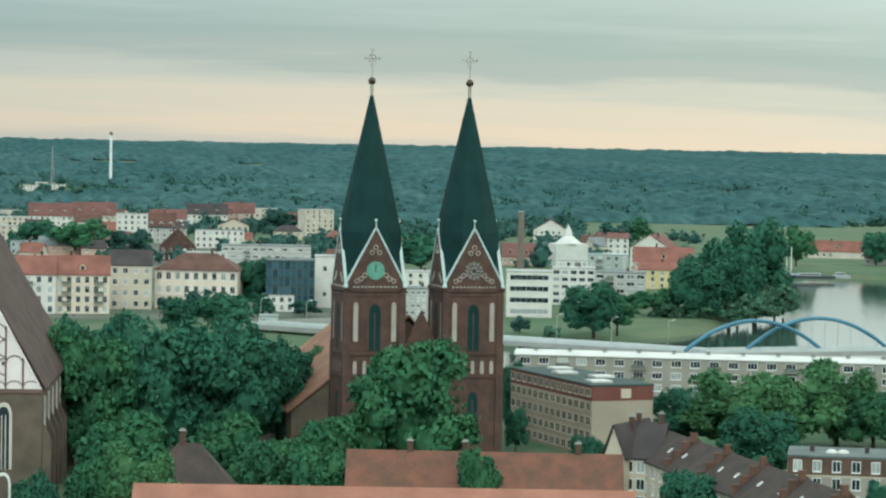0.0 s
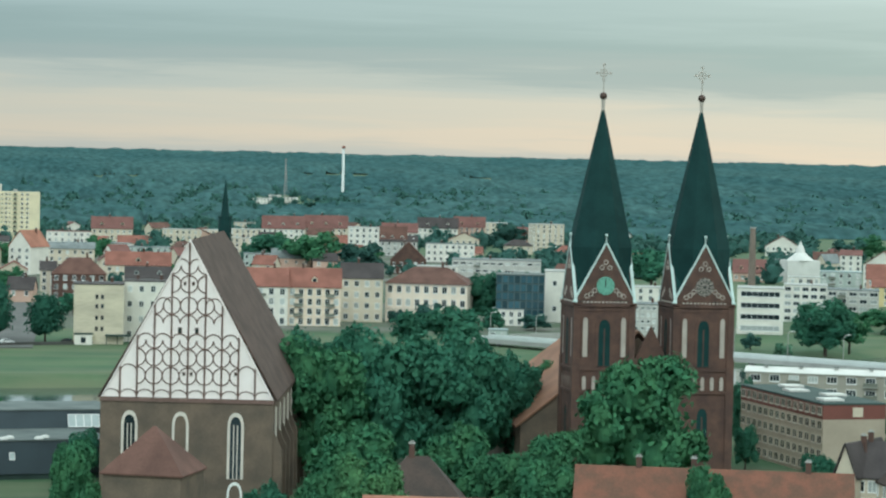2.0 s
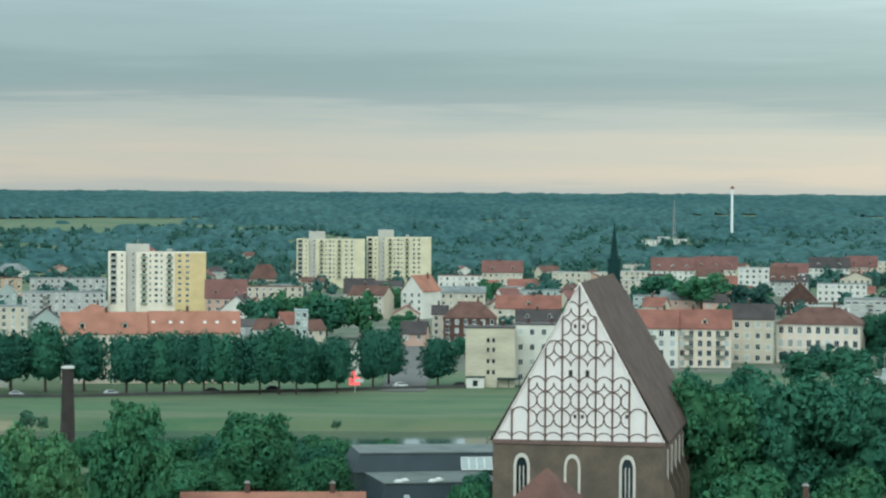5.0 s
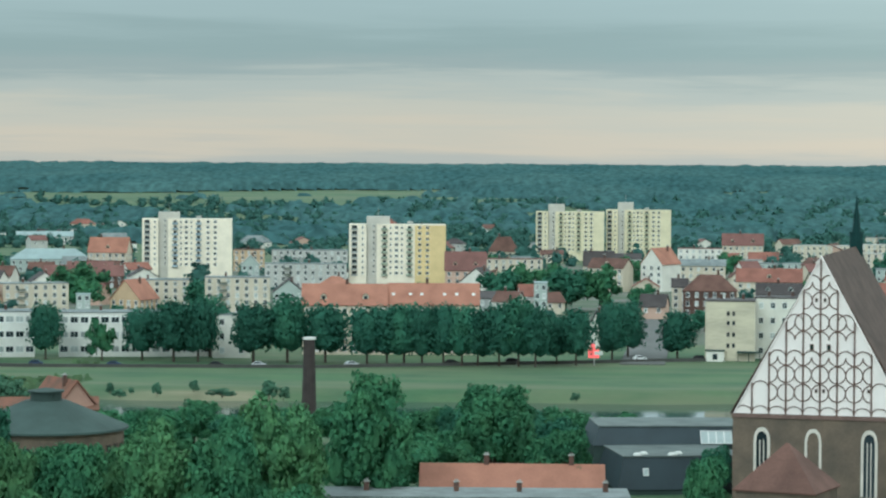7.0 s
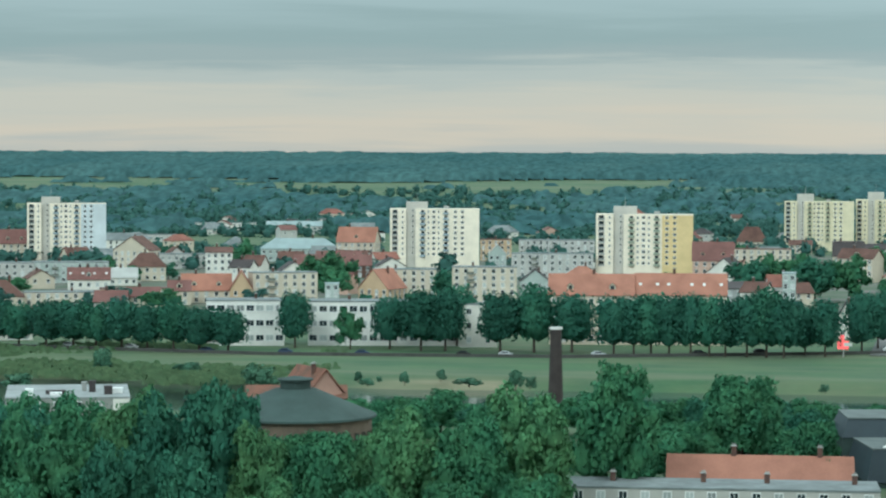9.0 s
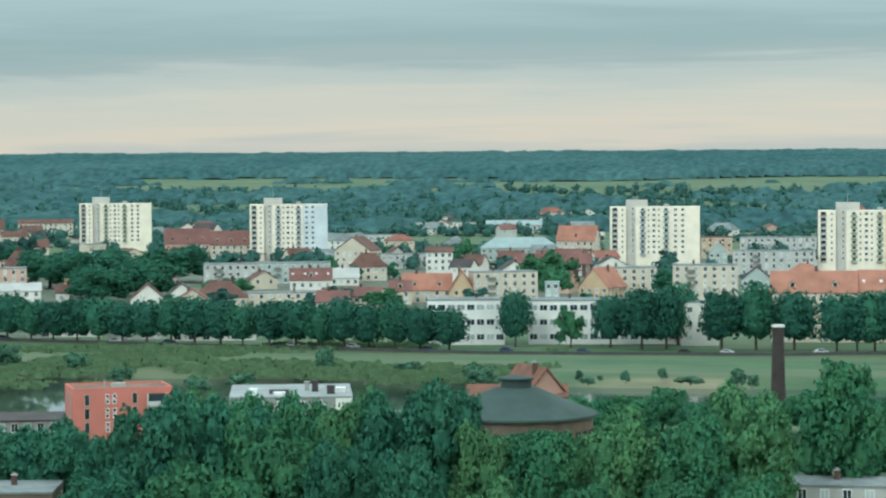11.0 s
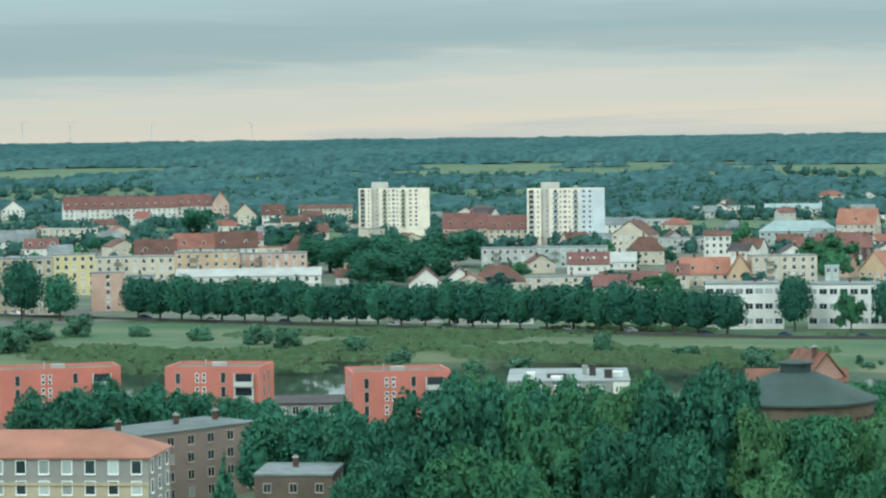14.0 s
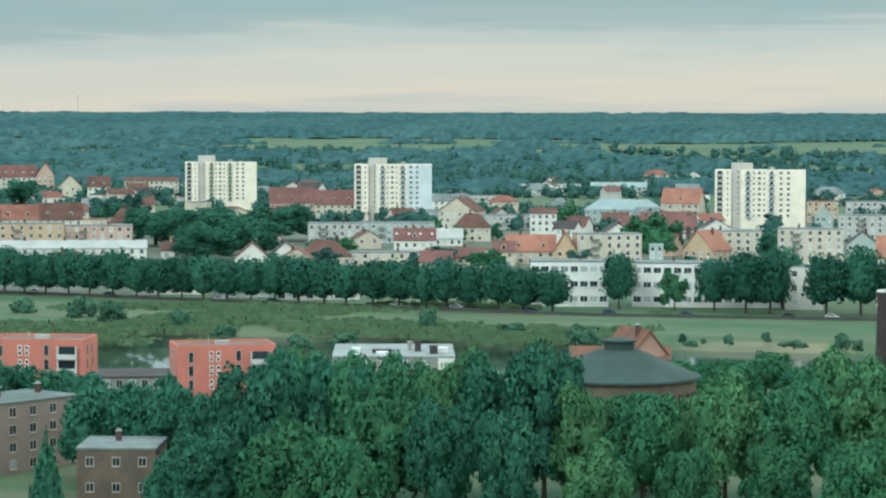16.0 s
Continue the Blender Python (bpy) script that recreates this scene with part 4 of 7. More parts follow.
def tree_kind(key, kind, n, size, mat, seed):
    rng = np.random.default_rng(seed)
    c, r = crown_lobes(rng, kind)
    core = {"broad": 18, "sparse": 11, "row": 11}.get(kind, len(c))
    KINDS[key] = (trunk_mesh(rng, kind), quads("crown", both(leaf_cloud(rng, c, r, n, size), core_cloud(c[-core:], r[-core:], 0.76, 2)), mat))


for i, m in enumerate((LEAF, LEAF, LEAF_DARK, LEAF_LIGHT)):
    tree_kind("near%d" % i, "broad", 8600, 0.030, m, 10 + i)
for i, m in enumerate((LEAF_LIME, LEAF_LIME, LEAF_DARK)):
    tree_kind("row%d" % i, "row", 2500, 0.046, m, 20 + i)
for i, m in enumerate((LEAF_DARK, LEAF, LEAF_HAZE)):
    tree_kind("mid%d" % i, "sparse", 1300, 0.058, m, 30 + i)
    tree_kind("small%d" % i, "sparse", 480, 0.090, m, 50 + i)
tree_kind("fir", "conifer", 3500, 0.05, LEAF_DARK, 40)
tree_kind("bush0", "sparse", 1200, 0.062, LEAF_BUSH, 41)


def tree(key, x, y, h, w, label="", name="tree", group="", seed=None):
    rr = random.Random(int(x * 31 + y * 17))
    t = new(name)
    t.matrix_basis = pose(x, y, -0.2, 0, 0, rr.uniform(0, 360)) @ Matrix.Diagonal((w * 1.06, w * 1.06 * rr.uniform(0.9, 1.1), h * 1.03, 1))
    tr, cr = KINDS[key]
    for nm, me in (("trunk", tr), ("crown", cr)):
        new(nm, me).parent = t
    return tagged(t, label or "broad leafy green tree in full summer foliage", "tree", group)


def bush(x, y, h, w, label="rounded green bush on the river bank"):
    t = new("bush")
    t.matrix_basis = pose(x, y, -0.3 - h * 0.2, 0, 0, int(x) * 40 % 360) @ Matrix.Diagonal((w, w, h * 1.3, 1))
    for nm, me in (("stem", KINDS["bush0"][0]), ("crown", KINDS["bush0"][1])):
        new(nm, me).parent = t
    return tagged(t, label, "bush", "bushes on the bank")


# ---- distant woods ----
rng = np.random.default_rng(5)


def smooth_noise(a, b, f, seed):
    g = np.random.default_rng(seed)
    out = np.zeros(np.broadcast(a, b).shape)
    for o in range(4):
        for k in range(3):
            t = g.random(4) * 6.28
            out += np.sin(a * f * 2 ** o * math.cos(t[0]) + b * f * 2 ** o * math.sin(t[0]) + t[1]) * 0.5 ** o
    return out / 3.0


# middle bearing, half width, middle distance, half depth
CLEARINGS = ((-10.2, 1.0, 3720, 190), (-13.4, 0.6, 3700, 170), (-9.0, 1.0, 2800, 230), (-5.6, 0.8, 3480, 170), (-23.8, 0.5, 3050, 130))


def wooded(px, py):
    r, az = np.hypot(px, py), np.degrees(np.arctan2(-px, py))
    s = smooth_noise(px, py, 0.006, 3)
    start = np.interp(az, [-40, -21, -19, -8, -4, 1, 40], [2250, 2250, 2150, 2300, 2500, 3620, 3620])
    groves = smooth_noise(-az * 60, r * 0.8, 0.012, 33) > np.interp(r, [1850, 2100, 2900, 3100, 3200], [0.5, 0.05, -0.2, 0.15, 2.0]) + np.where(az < -6, -0.2, 0.0)
    groves &= ((az > -19) | (r > 2200)) & (r > 1970)
    hedges = (r > 3250) & (r < 3600) & (smooth_noise(-az * 60, r * 3.0, 0.01, 41) > 0.6)
    res = ((r > start + 90 * s) | groves | hedges) & (r < 4850)
    for a0, da, r0, dr in CLEARINGS:
        res &= ((az - a0) / da) ** 2 + ((r - r0) / dr) ** 2 + 0.5 * smooth_noise(-az * 60, r * 0.3, 0.06, 17) > 1
    return res


def tree_domes(u, v, seed):
    """Rounded crowns, one to each jittered cell of the (u, v) plane: 0 in the gaps, 1 on top."""
    best = np.zeros(u.shape)
    iu, iv = np.floor(u).astype(np.int64), np.floor(v).astype(np.int64)
    for du in (-1, 0, 1):
        for dv in (-1, 0, 1):
            cu, cv = iu + du, iv + dv
            hsh = (cu * 374761393 + cv * 668265263 + seed * 974711) & 0x7FFFFFFF
            hsh = ((hsh ^ (hsh >> 13)) * 1274126177) & 0x7FFFFFFF
            ju, jv, size = (hsh & 255) / 255.0, ((hsh >> 8) & 255) / 255.0, 0.55 + 0.45 * ((hsh >> 16) & 255) / 255.0
            d2 = ((u - cu - ju) ** 2 + (v - cv - jv) ** 2) / (0.85 * size) ** 2
            best = np.maximum(best, size * np.sqrt(np.clip(1 - d2, 0, 1)))
    return best


ra = np.concatenate([np.arange(1900, 3700, 11.0), np.arange(3700, 4850, 32.0)])
aa = np.radians(np.linspace(-27.6, 27.8, 1150))
RA, AA = np.meshgrid(ra, aa, indexing="ij")
CX, CY = -RA * np.sin(AA), RA * np.cos(AA)
mask = wooded(CX, CY).astype(float)
soft_mask = mask.copy()
for k in range(2):
    soft_mask[1:-1, 1:-1] = (soft_mask[1:-1, 1:-1] * 2 + soft_mask[:-2, 1:-1] + soft_mask[2:, 1:-1] + soft_mask[1:-1, :-2] + soft_mask[1:-1, 2:]) / 6
domes = tree_domes(RA * AA / 17.0, RA / 42.0, 7)
tall = tree_domes(RA * AA / 60.0, RA / 150.0, 19)
near_w = np.interp(RA, [3300, 4000], [1.0, 0.45])
crown_h = np.interp(RA, [2000, 3300, 3800], [5.0, 6, 11.8]) + near_w * (6.5 * domes + 4.0 * (tall > 0.72) * domes) + 1.6 * smooth_noise(CX, CY, 0.004, 12) * (RA < 4400)
CZ = rise(RA) - 3 + np.clip(soft_mask * 1.3, 0, 1) * crown_h
woods = new("distant_forest", grid_mesh("distant_forest", CX, CY, CZ, [WOOD_HAZE], soft_mask > 0.05))
for p in woods.data.polygons:
    p.use_smooth = True
tagged(woods, "dark forest on the far hills, haze tint in its colour", "forest", kind="stuff")

# scattered far trees between the houses and the forest, too many to count
rngf = np.random.default_rng(8)
base = []
for k in range(6):
    c, r = crown_lobes(rngf, "sparse")
    base.append(both(leaf_cloud(rngf, c, r, 40, 0.16), core_cloud(c[-2:], r[-2:] * 1.15, 0.95, 2)))
vs, ns = [], []
for k in range(5600):
    az = math.radians(rngf.uniform(-28, 28))
    r = 1320 + 1850 * rngf.random() ** 0.9
    x, y = -r * math.sin(az), r * math.cos(az)
    q = float(smooth_noise(np.array(x), np.array(y), 0.012, 4))
    if r < 1750 and rngf.random() < 0.5 or q < -0.5:
        continue
    if az < radians(-20.5) and 1500 < r < 2230 and q < 0.6:
        continue
    in_wood = bool(wooded(np.array(x), np.array(y))) and bool(wooded(np.array(x), np.array(y - 70.0)))
    if in_wood and rngf.random() < 0.6:
        continue
    h_, w_ = rngf.uniform(7, 12.5), rngf.uniform(10, 19)
    if in_wood:
        h_ = rngf.uniform(12, 17)
    elif rngf.random() < 0.08:
        h_ *= 1.45
    vs.append(base[k % 6][0] * np.array([w_, w_, h_]) + np.array([x, y, float(rise(r)) - h_ * 0.2]))
    ns.append(base[k % 6][1])
far = new("far_trees", quads("far_trees", (np.concatenate(vs), np.concatenate(ns)), LEAF_HAZE))
tagged(far, "scattered dark green trees behind the town, tinted with haze", "trees", kind="stuff")

# rough grass and reeds on the flood meadow
rngg = np.random.default_rng(14)
vs, ns = [], []
for k in range(4200):
    az = math.radians(rngg.uniform(7.5, 28))
    r = rngg.uniform(690, 850)
    x, y = -r * math.sin(az), r * math.cos(az)
    q = float(smooth_noise(np.array(x), np.array(y) * 1.6, 0.05, 21))
    lo = np.interp(math.degrees(az), [-6, 5, 15, 31], [700, 705, 700, 705])
    if q + rngg.normal() * 0.3 < 0.3 + max(0.0, 12 - math.degrees(az)) * 0.25 or r < lo or r > 815 + 30 * (az > 0.2):
        continue
    h_, w_ = rngg.uniform(0.4, 1.5), rngg.uniform(3.5, 8.5)
    m = 14
    p = np.stack([x + rngg.normal(size=m) * w_ * 0.4, y + rngg.normal(size=m) * w_ * 0.4, rngg.random(m) * h_ * 0.7], 1)
    a = rngg.normal(size=(m, 3)) * np.array([1, 1, 0.15])
    a /= np.linalg.norm(a, axis=1)[:, None]
    a[:, 0] = np.abs(a[:, 0])
    up = np.array([0, 0, 1.0]) * h_ * 0.5
    a *= w_ * 0.22
    vs.append(np.stack([p - a - up, p + a - up, p + a * 0.5 + up, p - a * 0.5 + up], 1).reshape(-1, 3))
    ns.append(np.tile(np.array([0, -0.25, 0.97]), (m * 4, 1)))
MEADOW_TUFT = leaves("meadow_growth", (0.104, 0.152, 0.078), (0.078, 0.130, 0.066), 0.2)
reeds = new("meadow_growth", quads("meadow_growth", (np.concatenate(vs), np.concatenate(ns)), MEADOW_TUFT))
tagged(reeds, "rough green and straw-coloured growth on the river meadow", "grass", kind="stuff")

# ---- town: houses along the river ----
W, CREAM, YEL, OCHRE, GREY, PINK, TEAL = (paint(0.66, 0.63, 0.57), paint(0.55, 0.48, 0.38), paint(0.58, 0.48, 0.25), paint(0.44, 0.36, 0.26), paint(0.34, 0.35, 0.34), paint(0.50, 0.34, 0.27), paint(0.38, 0.43, 0.40))

# apartment row beside the river park
house(140.94, 925.63, -8.66, 15.72, 13.94, 20.11, W, TILE_RED, "side", 13, "white apartment house with a red tile roof", 4, 4, win=(1.6, 2.3), balconies=(-0.1,), name="apartment_house", category="house")
house(158.36, 925.21, -9.71, 18.82, 13.81, 20.21, paint(0.70, 0.58, 0.46), TILE_RED, "side", 13, "cream apartment house with balconies and a red roof", 4, 6, win=(1.6, 2.3), dormers=1, balconies=(-0.3, 0.3), name="apartment_house", category="house")
house(180.12, 949.46, -10.74, 15.36, 16.11, 21.27, CREAM, TILE_DARK, "side", 13, "pale yellow apartment house with a dark roof", 4, 4, win=(1.6, 2.1), name="apartment_house", category="house")
house(204.3, 949.06, -12.15, 30.61, 14.56, 20.38, paint(0.72, 0.62, 0.52), TILE_BROWN, "hip", 18, "long cream corner house with a brown hipped roof", 3, 9, win=(1.7, 2.6), skew=-10, name="apartment_house", category="house", cornice=True)

# tall blocks of flats


def balcony_mesh(panel):
    bm = bmesh.new()
    plan = [(-1.5, 0.0), (-1.5, -0.7), (-0.8, -1.3), (0.8, -1.3), (1.5, -0.7), (1.5, 0.0)]
    solid(bm, [(x, y, 0) for x, y in plan], (0, 0, 1.1), 0)
    box(bm, -0.8, 0.8, -0.05, 0.02, 1.1, 2.2, 1)
    return finish(bm, "balcony", [panel, GLASS])


BALCONY_GREEN = balcony_mesh(paint(0.30, 0.34, 0.27))
BALCONY_BLUE = balcony_mesh(paint(0.30, 0.36, 0.40))
BALCONY_CREAM = balcony_mesh(paint(0.40, 0.40, 0.30))


def tower_block(x, y, yaw, w, h, top, label, main, accent, skew, side=14.0, storeys=11, bal=None, stair=None):
    """A point block: loggia bay, set-back stair tower, main slab with two stacks of balconies and a coloured end."""
    PLACED.append((x, y + 7, w * 0.6))
    b = thing("tower_block", x, y, 0, yaw + skew, label, "apartment block", "tower blocks across the river")
    bal, stair = bal or BALCONY_GREEN, stair or paint(0.50, 0.47, 0.42)
    dp = side
    bm = bmesh.new()
    box(bm, -w / 2, -w * 0.32, 0, dp, -1, h + 0.4)
    part("loggia_bay", bm, main, b)
    bm = bmesh.new()
    box(bm, -w * 0.32 + 0.003, -w * 0.08, 1.6, dp - 1, -1, top)
    part("stair_tower", bm, stair, b)
    bm = bmesh.new()
    box(bm, -w * 0.215, w * 0.18, -0.2, dp, -1, h)
    part("wall", bm, main, b)
    bm = bmesh.new()
    box(bm, w * 0.18 + 0.003, w / 2, -0.2, dp, -1, h)
    part("accent_bay", bm, accent, b)
    bm = bmesh.new()
    box(bm, -w * 0.22, w / 2 + 0.1, -0.3, dp + 0.1, h + 0.003, h + 0.35)
    part("parapet", bm, main, b)
    bm = bmesh.new()
    tube(bm, (-w * 0.2, 6, top), (-w * 0.2, 6, top + 5), 0.12, 0.06, 5)
    part("aerial", bm, CONCRETE, b)
    bm = bmesh.new()
    box(bm, w * 0.1, w * 0.16, 5, 8, h + 0.35, h + 1.8)
    part("roof_hut", bm, CONCRETE, b)
    sh = h / storeys
    me, ms = window_mesh(1.5, 1.35, WHITE, GLASS, 1, False), window_mesh(0.8, 1.2, WHITE, GLASS, 0, False)
    bm = bmesh.new()
    box(bm, -1.3, 1.3, -0.03, 0.02, 0, 1.6, 1)
    box(bm, -1.6, 1.6, -0.25, -0.031, -0.9, 0.05, 0)
    log = finish(bm, "loggia", [CONCRETE, GLASS])
    for k in range(2, storeys):
        z = k * sh
        put("loggia", log, b, -0.445 * w, 0, z + 1.0)
        put("window", ms, b, -0.36 * w, 0, z + 1.0)
        put("window", ms, b, -0.245 * w, 1.6, z + 1.6)
        put("balcony", bal, b, -0.135 * w, -0.2, z + 0.2)
        put("balcony", bal, b, 0.125 * w, -0.2, z + 0.2)
        for f in (-0.01, 0.23, 0.31):
            put("window", me, b, f * w, -0.2, z + 0.95)
        put("window", ms, b, 0.045 * w, -0.2, z + 0.95)
        put("window", ms, b, -0.07 * w, -0.2, z + 0.95)
    return b


PALE, PALE_Y, PALE_B = paint(0.80, 0.71, 0.58), paint(0.68, 0.52, 0.27), paint(0.58, 0.62, 0.64)
for spec in (
    (-527.3, 1583.09, 18.42, 44.87, 29.65, 33.93, "white eleven-storey tower block with balconies", PALE, PALE),
    (-378.72, 1444.88, 14.69, 43.94, 31.75, 35.6, "white eleven-storey tower block with a pale blue end", PALE, PALE_B),
    (-164.72, 1395.28, 6.73, 47.67, 31.09, 35.01, "white eleven-storey tower block with blue-grey balcony panels", PALE, PALE),
    (-49.48, 1303.32, 2.17, 47.9, 31.02, 35.2, "white and yellow eleven-storey tower block", PALE, PALE_Y),
    (46.31, 1679.71, -1.58, 43.55, 31, 36.04, "pale yellow twin tower block", paint(0.68, 0.60, 0.42), paint(0.68, 0.60, 0.42)),
    (90.29, 1687.73, -3.06, 41.5, 32.21, 37.28, "pale yellow twin tower block beside its pair", paint(0.68, 0.60, 0.42), paint(0.68, 0.60, 0.42)),
):
    x, y, yaw, w, h, top, label, main, accent = spec
    tower_block(x, y, yaw, w, h, top, label, main, accent, 0, bal=BALCONY_CREAM if "yellow twin" in label else BALCONY_BLUE if "blue" in label else BALCONY_GREEN)

# long red-roofed houses on the far quay
house(-49.06, 846.55, 3.32, 27.12, 15.87, 22.25, CREAM, TILE_ORANGE, "side", 14, "long cream house with a bright red tile roof", 4, 9, dormers=2, category="house")
house(-20.43, 849.5, 1.38, 29.22, 15.91, 22.49, CREAM, TILE_ORANGE, "side", 14, "long cream house with red roof and skylights", 4, 9, category="house", skylights=6)
# white school building
house(-112.87, 831.49, 7.73, 51.38, 13.91, 14.81, paint(0.70, 0.68, 0.64), BITUMEN, "flat", 14, "long white three-storey school with a flat roof", 3, 16, name="school", category="building", chimneys=2, win=(2.4, 1.9))
house(-157.83, 823.8, 10.85, 24.75, 14.23, 15.13, paint(0.70, 0.68, 0.64), BITUMEN, "flat", 14, "white three-storey building with a flat roof", 3, 8, name="school", category="building", chimneys=1, win=(2.4, 1.9))
house(-83.79, 829.07, 5.77, 12, 13.46, 14.35, W, BITUMEN, "flat", 12, "white and grey block beside the quay trees", 3, 2, name="house", category="building", chimneys=0)
# cream corner house with a blind gable wall
STAINED = material("stained_beige_render", (0.56, 0.50, 0.38), 0.9, 0.3, 0.35, second=(0.42, 0.37, 0.29), fine=2.5, stretch=(0.5, 0.5, 1.8))
corner = house(73.62, 831.26, -5.06, 15.67, 18.79, 20.04, STAINED, TILE_DARK, "flat", 16, "beige apartment house with few windows in its end wall", 5, 2, skip=5, sides=False, name="apartment_house", category="house", chimneys=2)
for hz in (15.0, 12.0, 8.4, 4.9):
    for u in (-0.04, 0.07):
        put("window", window_mesh(0.9, 1.4, STONE, GLASS, 0), corner, u * 15.67, 0, hz - 0.7)
bm = bmesh.new()
box(bm, -7.4, -1.8, -3.0, -0.003, -0.5, 3.3, 0)
box(bm, -7.7, -1.5, -3.3, 0.0, 3.303, 3.6, 2)
box(bm, -5.4, -3.9, -3.04, -2.99, 0.6, 2.4, 1)
box(bm, 2.2, 9.5, -2.4, -0.003, 2.7, 3.2, 2)
for px_ in (2.4, 5.8, 9.2):
    box(bm, px_, px_ + 0.25, -2.3, -2.05, -0.5, 2.697, 2)
part("shop_front", bm, [W, GLASS, METAL_DARK], corner, "white shop porch and dark canopy")
house(90.06, 842.55, -6.1, 14.87, 19.29, 20.38, W, TILE_DARK, "flat", 14, "white apartment house beside a cream one", 4, 4, name="apartment_house", category="house", chimneys=2)

# long slab block with a pale roof, and the brown block in front of it
slab = house(247.59, 554.5, -24.06, 104.76, 13.93, 14.58, paint(0.33, 0.31, 0.265), ROOF_WHITE, "side", 8, "long cream slab block with a pale roof", 5, 24, skip=2, name="slab_block", category="apartment block", chimneys=0, win=(2.2, 1.5), bars=2)

for k in range(13):
    bm = bmesh.new()
    box(bm, -0.45, 0.45, -0.35, 0.35, -0.3, 0.55, 0)
    box(bm, -0.6, 0.6, -0.5, 0.5, 0.55, 0.7, 1)
    vent = part("roof_vent", bm, [CONCRETE, ROOF_DULL], slab)
    vent.location = (-48 + 8 * k, 3.2, 14.7)
for k in range(6):
    put("balcony", SKYLIGHTS["bal"], slab, -41.5 + 17.5 * k, 0, 8.4)
    put("balcony", SKYLIGHTS["bal"], slab, -41.5 + 17.5 * k, 0, 11.2)

# near long red roof
house(130.19, 389.13, -18.5, 42.94, 8.35, 13.32, paint(0.5, 0.4, 0.3), TILE_MOSSY, "side", 9, "long house with a weathered red tile roof", 2, 6, skip=1, category="house", chimneys=3)

# ---- town across the river, house by house ----
WALLS = {"white": W, "cream": CREAM, "yellow": YEL, "ochre": OCHRE, "grey": GREY, "pink": PINK, "pale green": TEAL, "pale grey": paint(0.44, 0.43, 0.40), "orange": paint(0.50, 0.36, 0.23), "brick": BRICK}
ROOFS = {"red": TILE_RED, "orange": TILE_ORANGE, "brown": TILE_BROWN, "dark": TILE_DARK, "grey": BITUMEN, "pale": material("pale_grey_roof", (0.40, 0.40, 0.38), 0.85, 0.2, 0.5), "maroon": material("maroon_tile", (0.17, 0.082, 0.072), 0.85, 0.25, 0.6, fine=6), "teal": material("teal_sheet_roof", (0.27, 0.33, 0.33), 0.6, 0.15, 0.5)}


def h(x, y, yaw, w, e, r, wall, roof, kind="side", depth=11.0, **kw):
    flat = kind == "flat"
    cat = "apartment block" if flat and e > 9 else "house"
    lab = "%s-walled %s with a %s %s roof" % (wall, "block of flats" if cat != "house" else "house", roof, "flat" if flat else {"side": "pitched tile", "front": "gabled tile", "hip": "hipped tile", "shed": "sloping"}[kind])
    if kind == "side" and roof in ("red", "brown", "maroon", "orange", "dark") and r - e > 3.5:
        kw.setdefault("dormers", 1 + int(w) % 3)
    if flat and e > 9 and w > 18 and math.hypot(x, y) < 1320:
        kw.setdefault("balconies", (-0.22,))
    return house(x, y, yaw, w, e, r, WALLS[wall], ROOFS[roof], kind, depth, kw.pop("label", lab), name="apartment_block" if cat != "house" else "house", category=cat, **kw)


# upstream end
h(-430.81, 851.44, 26.84, 34.36, 20.47, 21.48, "ochre", "grey", "flat", 14)
h(-458.93, 968.71, 25.35, 16.73, 16.45, 17.59, "yellow", "grey", "flat", 12)
h(-453.68, 1016.6, 24.05, 33.06, 13.32, 14.51, "cream", "grey", "flat", 12)
h(-435.89, 1052.31, 22.5, 27.69, 13.67, 15.13, "orange", "grey", "flat", 12)
h(-413.06, 1072.3, 21.07, 29.52, 12.33, 13.81, "pink", "grey", "flat", 12)
h(-403.54, 879.75, 24.64, 12.29, 14.06, 14.88, "pink", "grey", "flat", 11, bays=1, storeys=5, sides=False, chimneys=0)
h(-396.65, 893.35, 23.94, 11, 12.13, 12.96, "grey", "grey", "flat", 11)
h(-384.1, 970.48, 21.59, 56.9, 8.07, 10.75, "white", "pale", "side", 11, chimneys=3)
h(-827.23, 1783.02, 24.89, 45.66, 12.14, 21.34, "white", "maroon", "side", 12, skew=8, dormers=7)
h(-781.44, 1782.21, 23.68, 37.17, 12.88, 21.18, "white", "maroon", "side", 12, dormers=6)
h(-757.17, 1805.68, 22.75, 25.85, 13.4, 21.77, "white", "maroon", "side", 12, dormers=4)
h(-736.26, 1805.23, 22.19, 12.47, 15.02, 24.19, "pink", "maroon", "front", 14)
h(-967.43, 1929.11, 26.63, 18.07, 7.78, 15.1, "white", "brown", "front")
h(-689.13, 1734.95, 21.66, 15.95, 8.8, 16.79, "cream", "maroon", "front")
h(-689.82, 1792.34, 21.05, 16.43, 7, 14.41, "white", "brown", "side")
h(-498.06, 1139.99, 23.6, 19.82, 8.51, 15.43, "cream", "brown")
h(-496.37, 1182.18, 22.78, 19.12, 9.88, 16.47, "cream", "red")
h(-484.38, 1205.21, 21.9, 22.19, 8.91, 16.7, "white", "brown")
h(-447, 1197.22, 20.47, 15.33, 8.23, 15.36, "pink", "brown", "hip")
h(-708.91, 1490.37, 25.44, 34.77, 8.08, 12.29, "cream", "pale", "flat", 10)
h(-688.31, 1371.82, 26.65, 25.71, 4.89, 11.4, "white", "grey", "side")
h(-622.03, 1272.66, 26.05, 17.86, 5.72, 10.54, "white", "maroon")
h(-812, 1794.74, 24.34, 58.37, 2.94, 6.3, "cream", "grey", "flat", 10, chimneys=0)
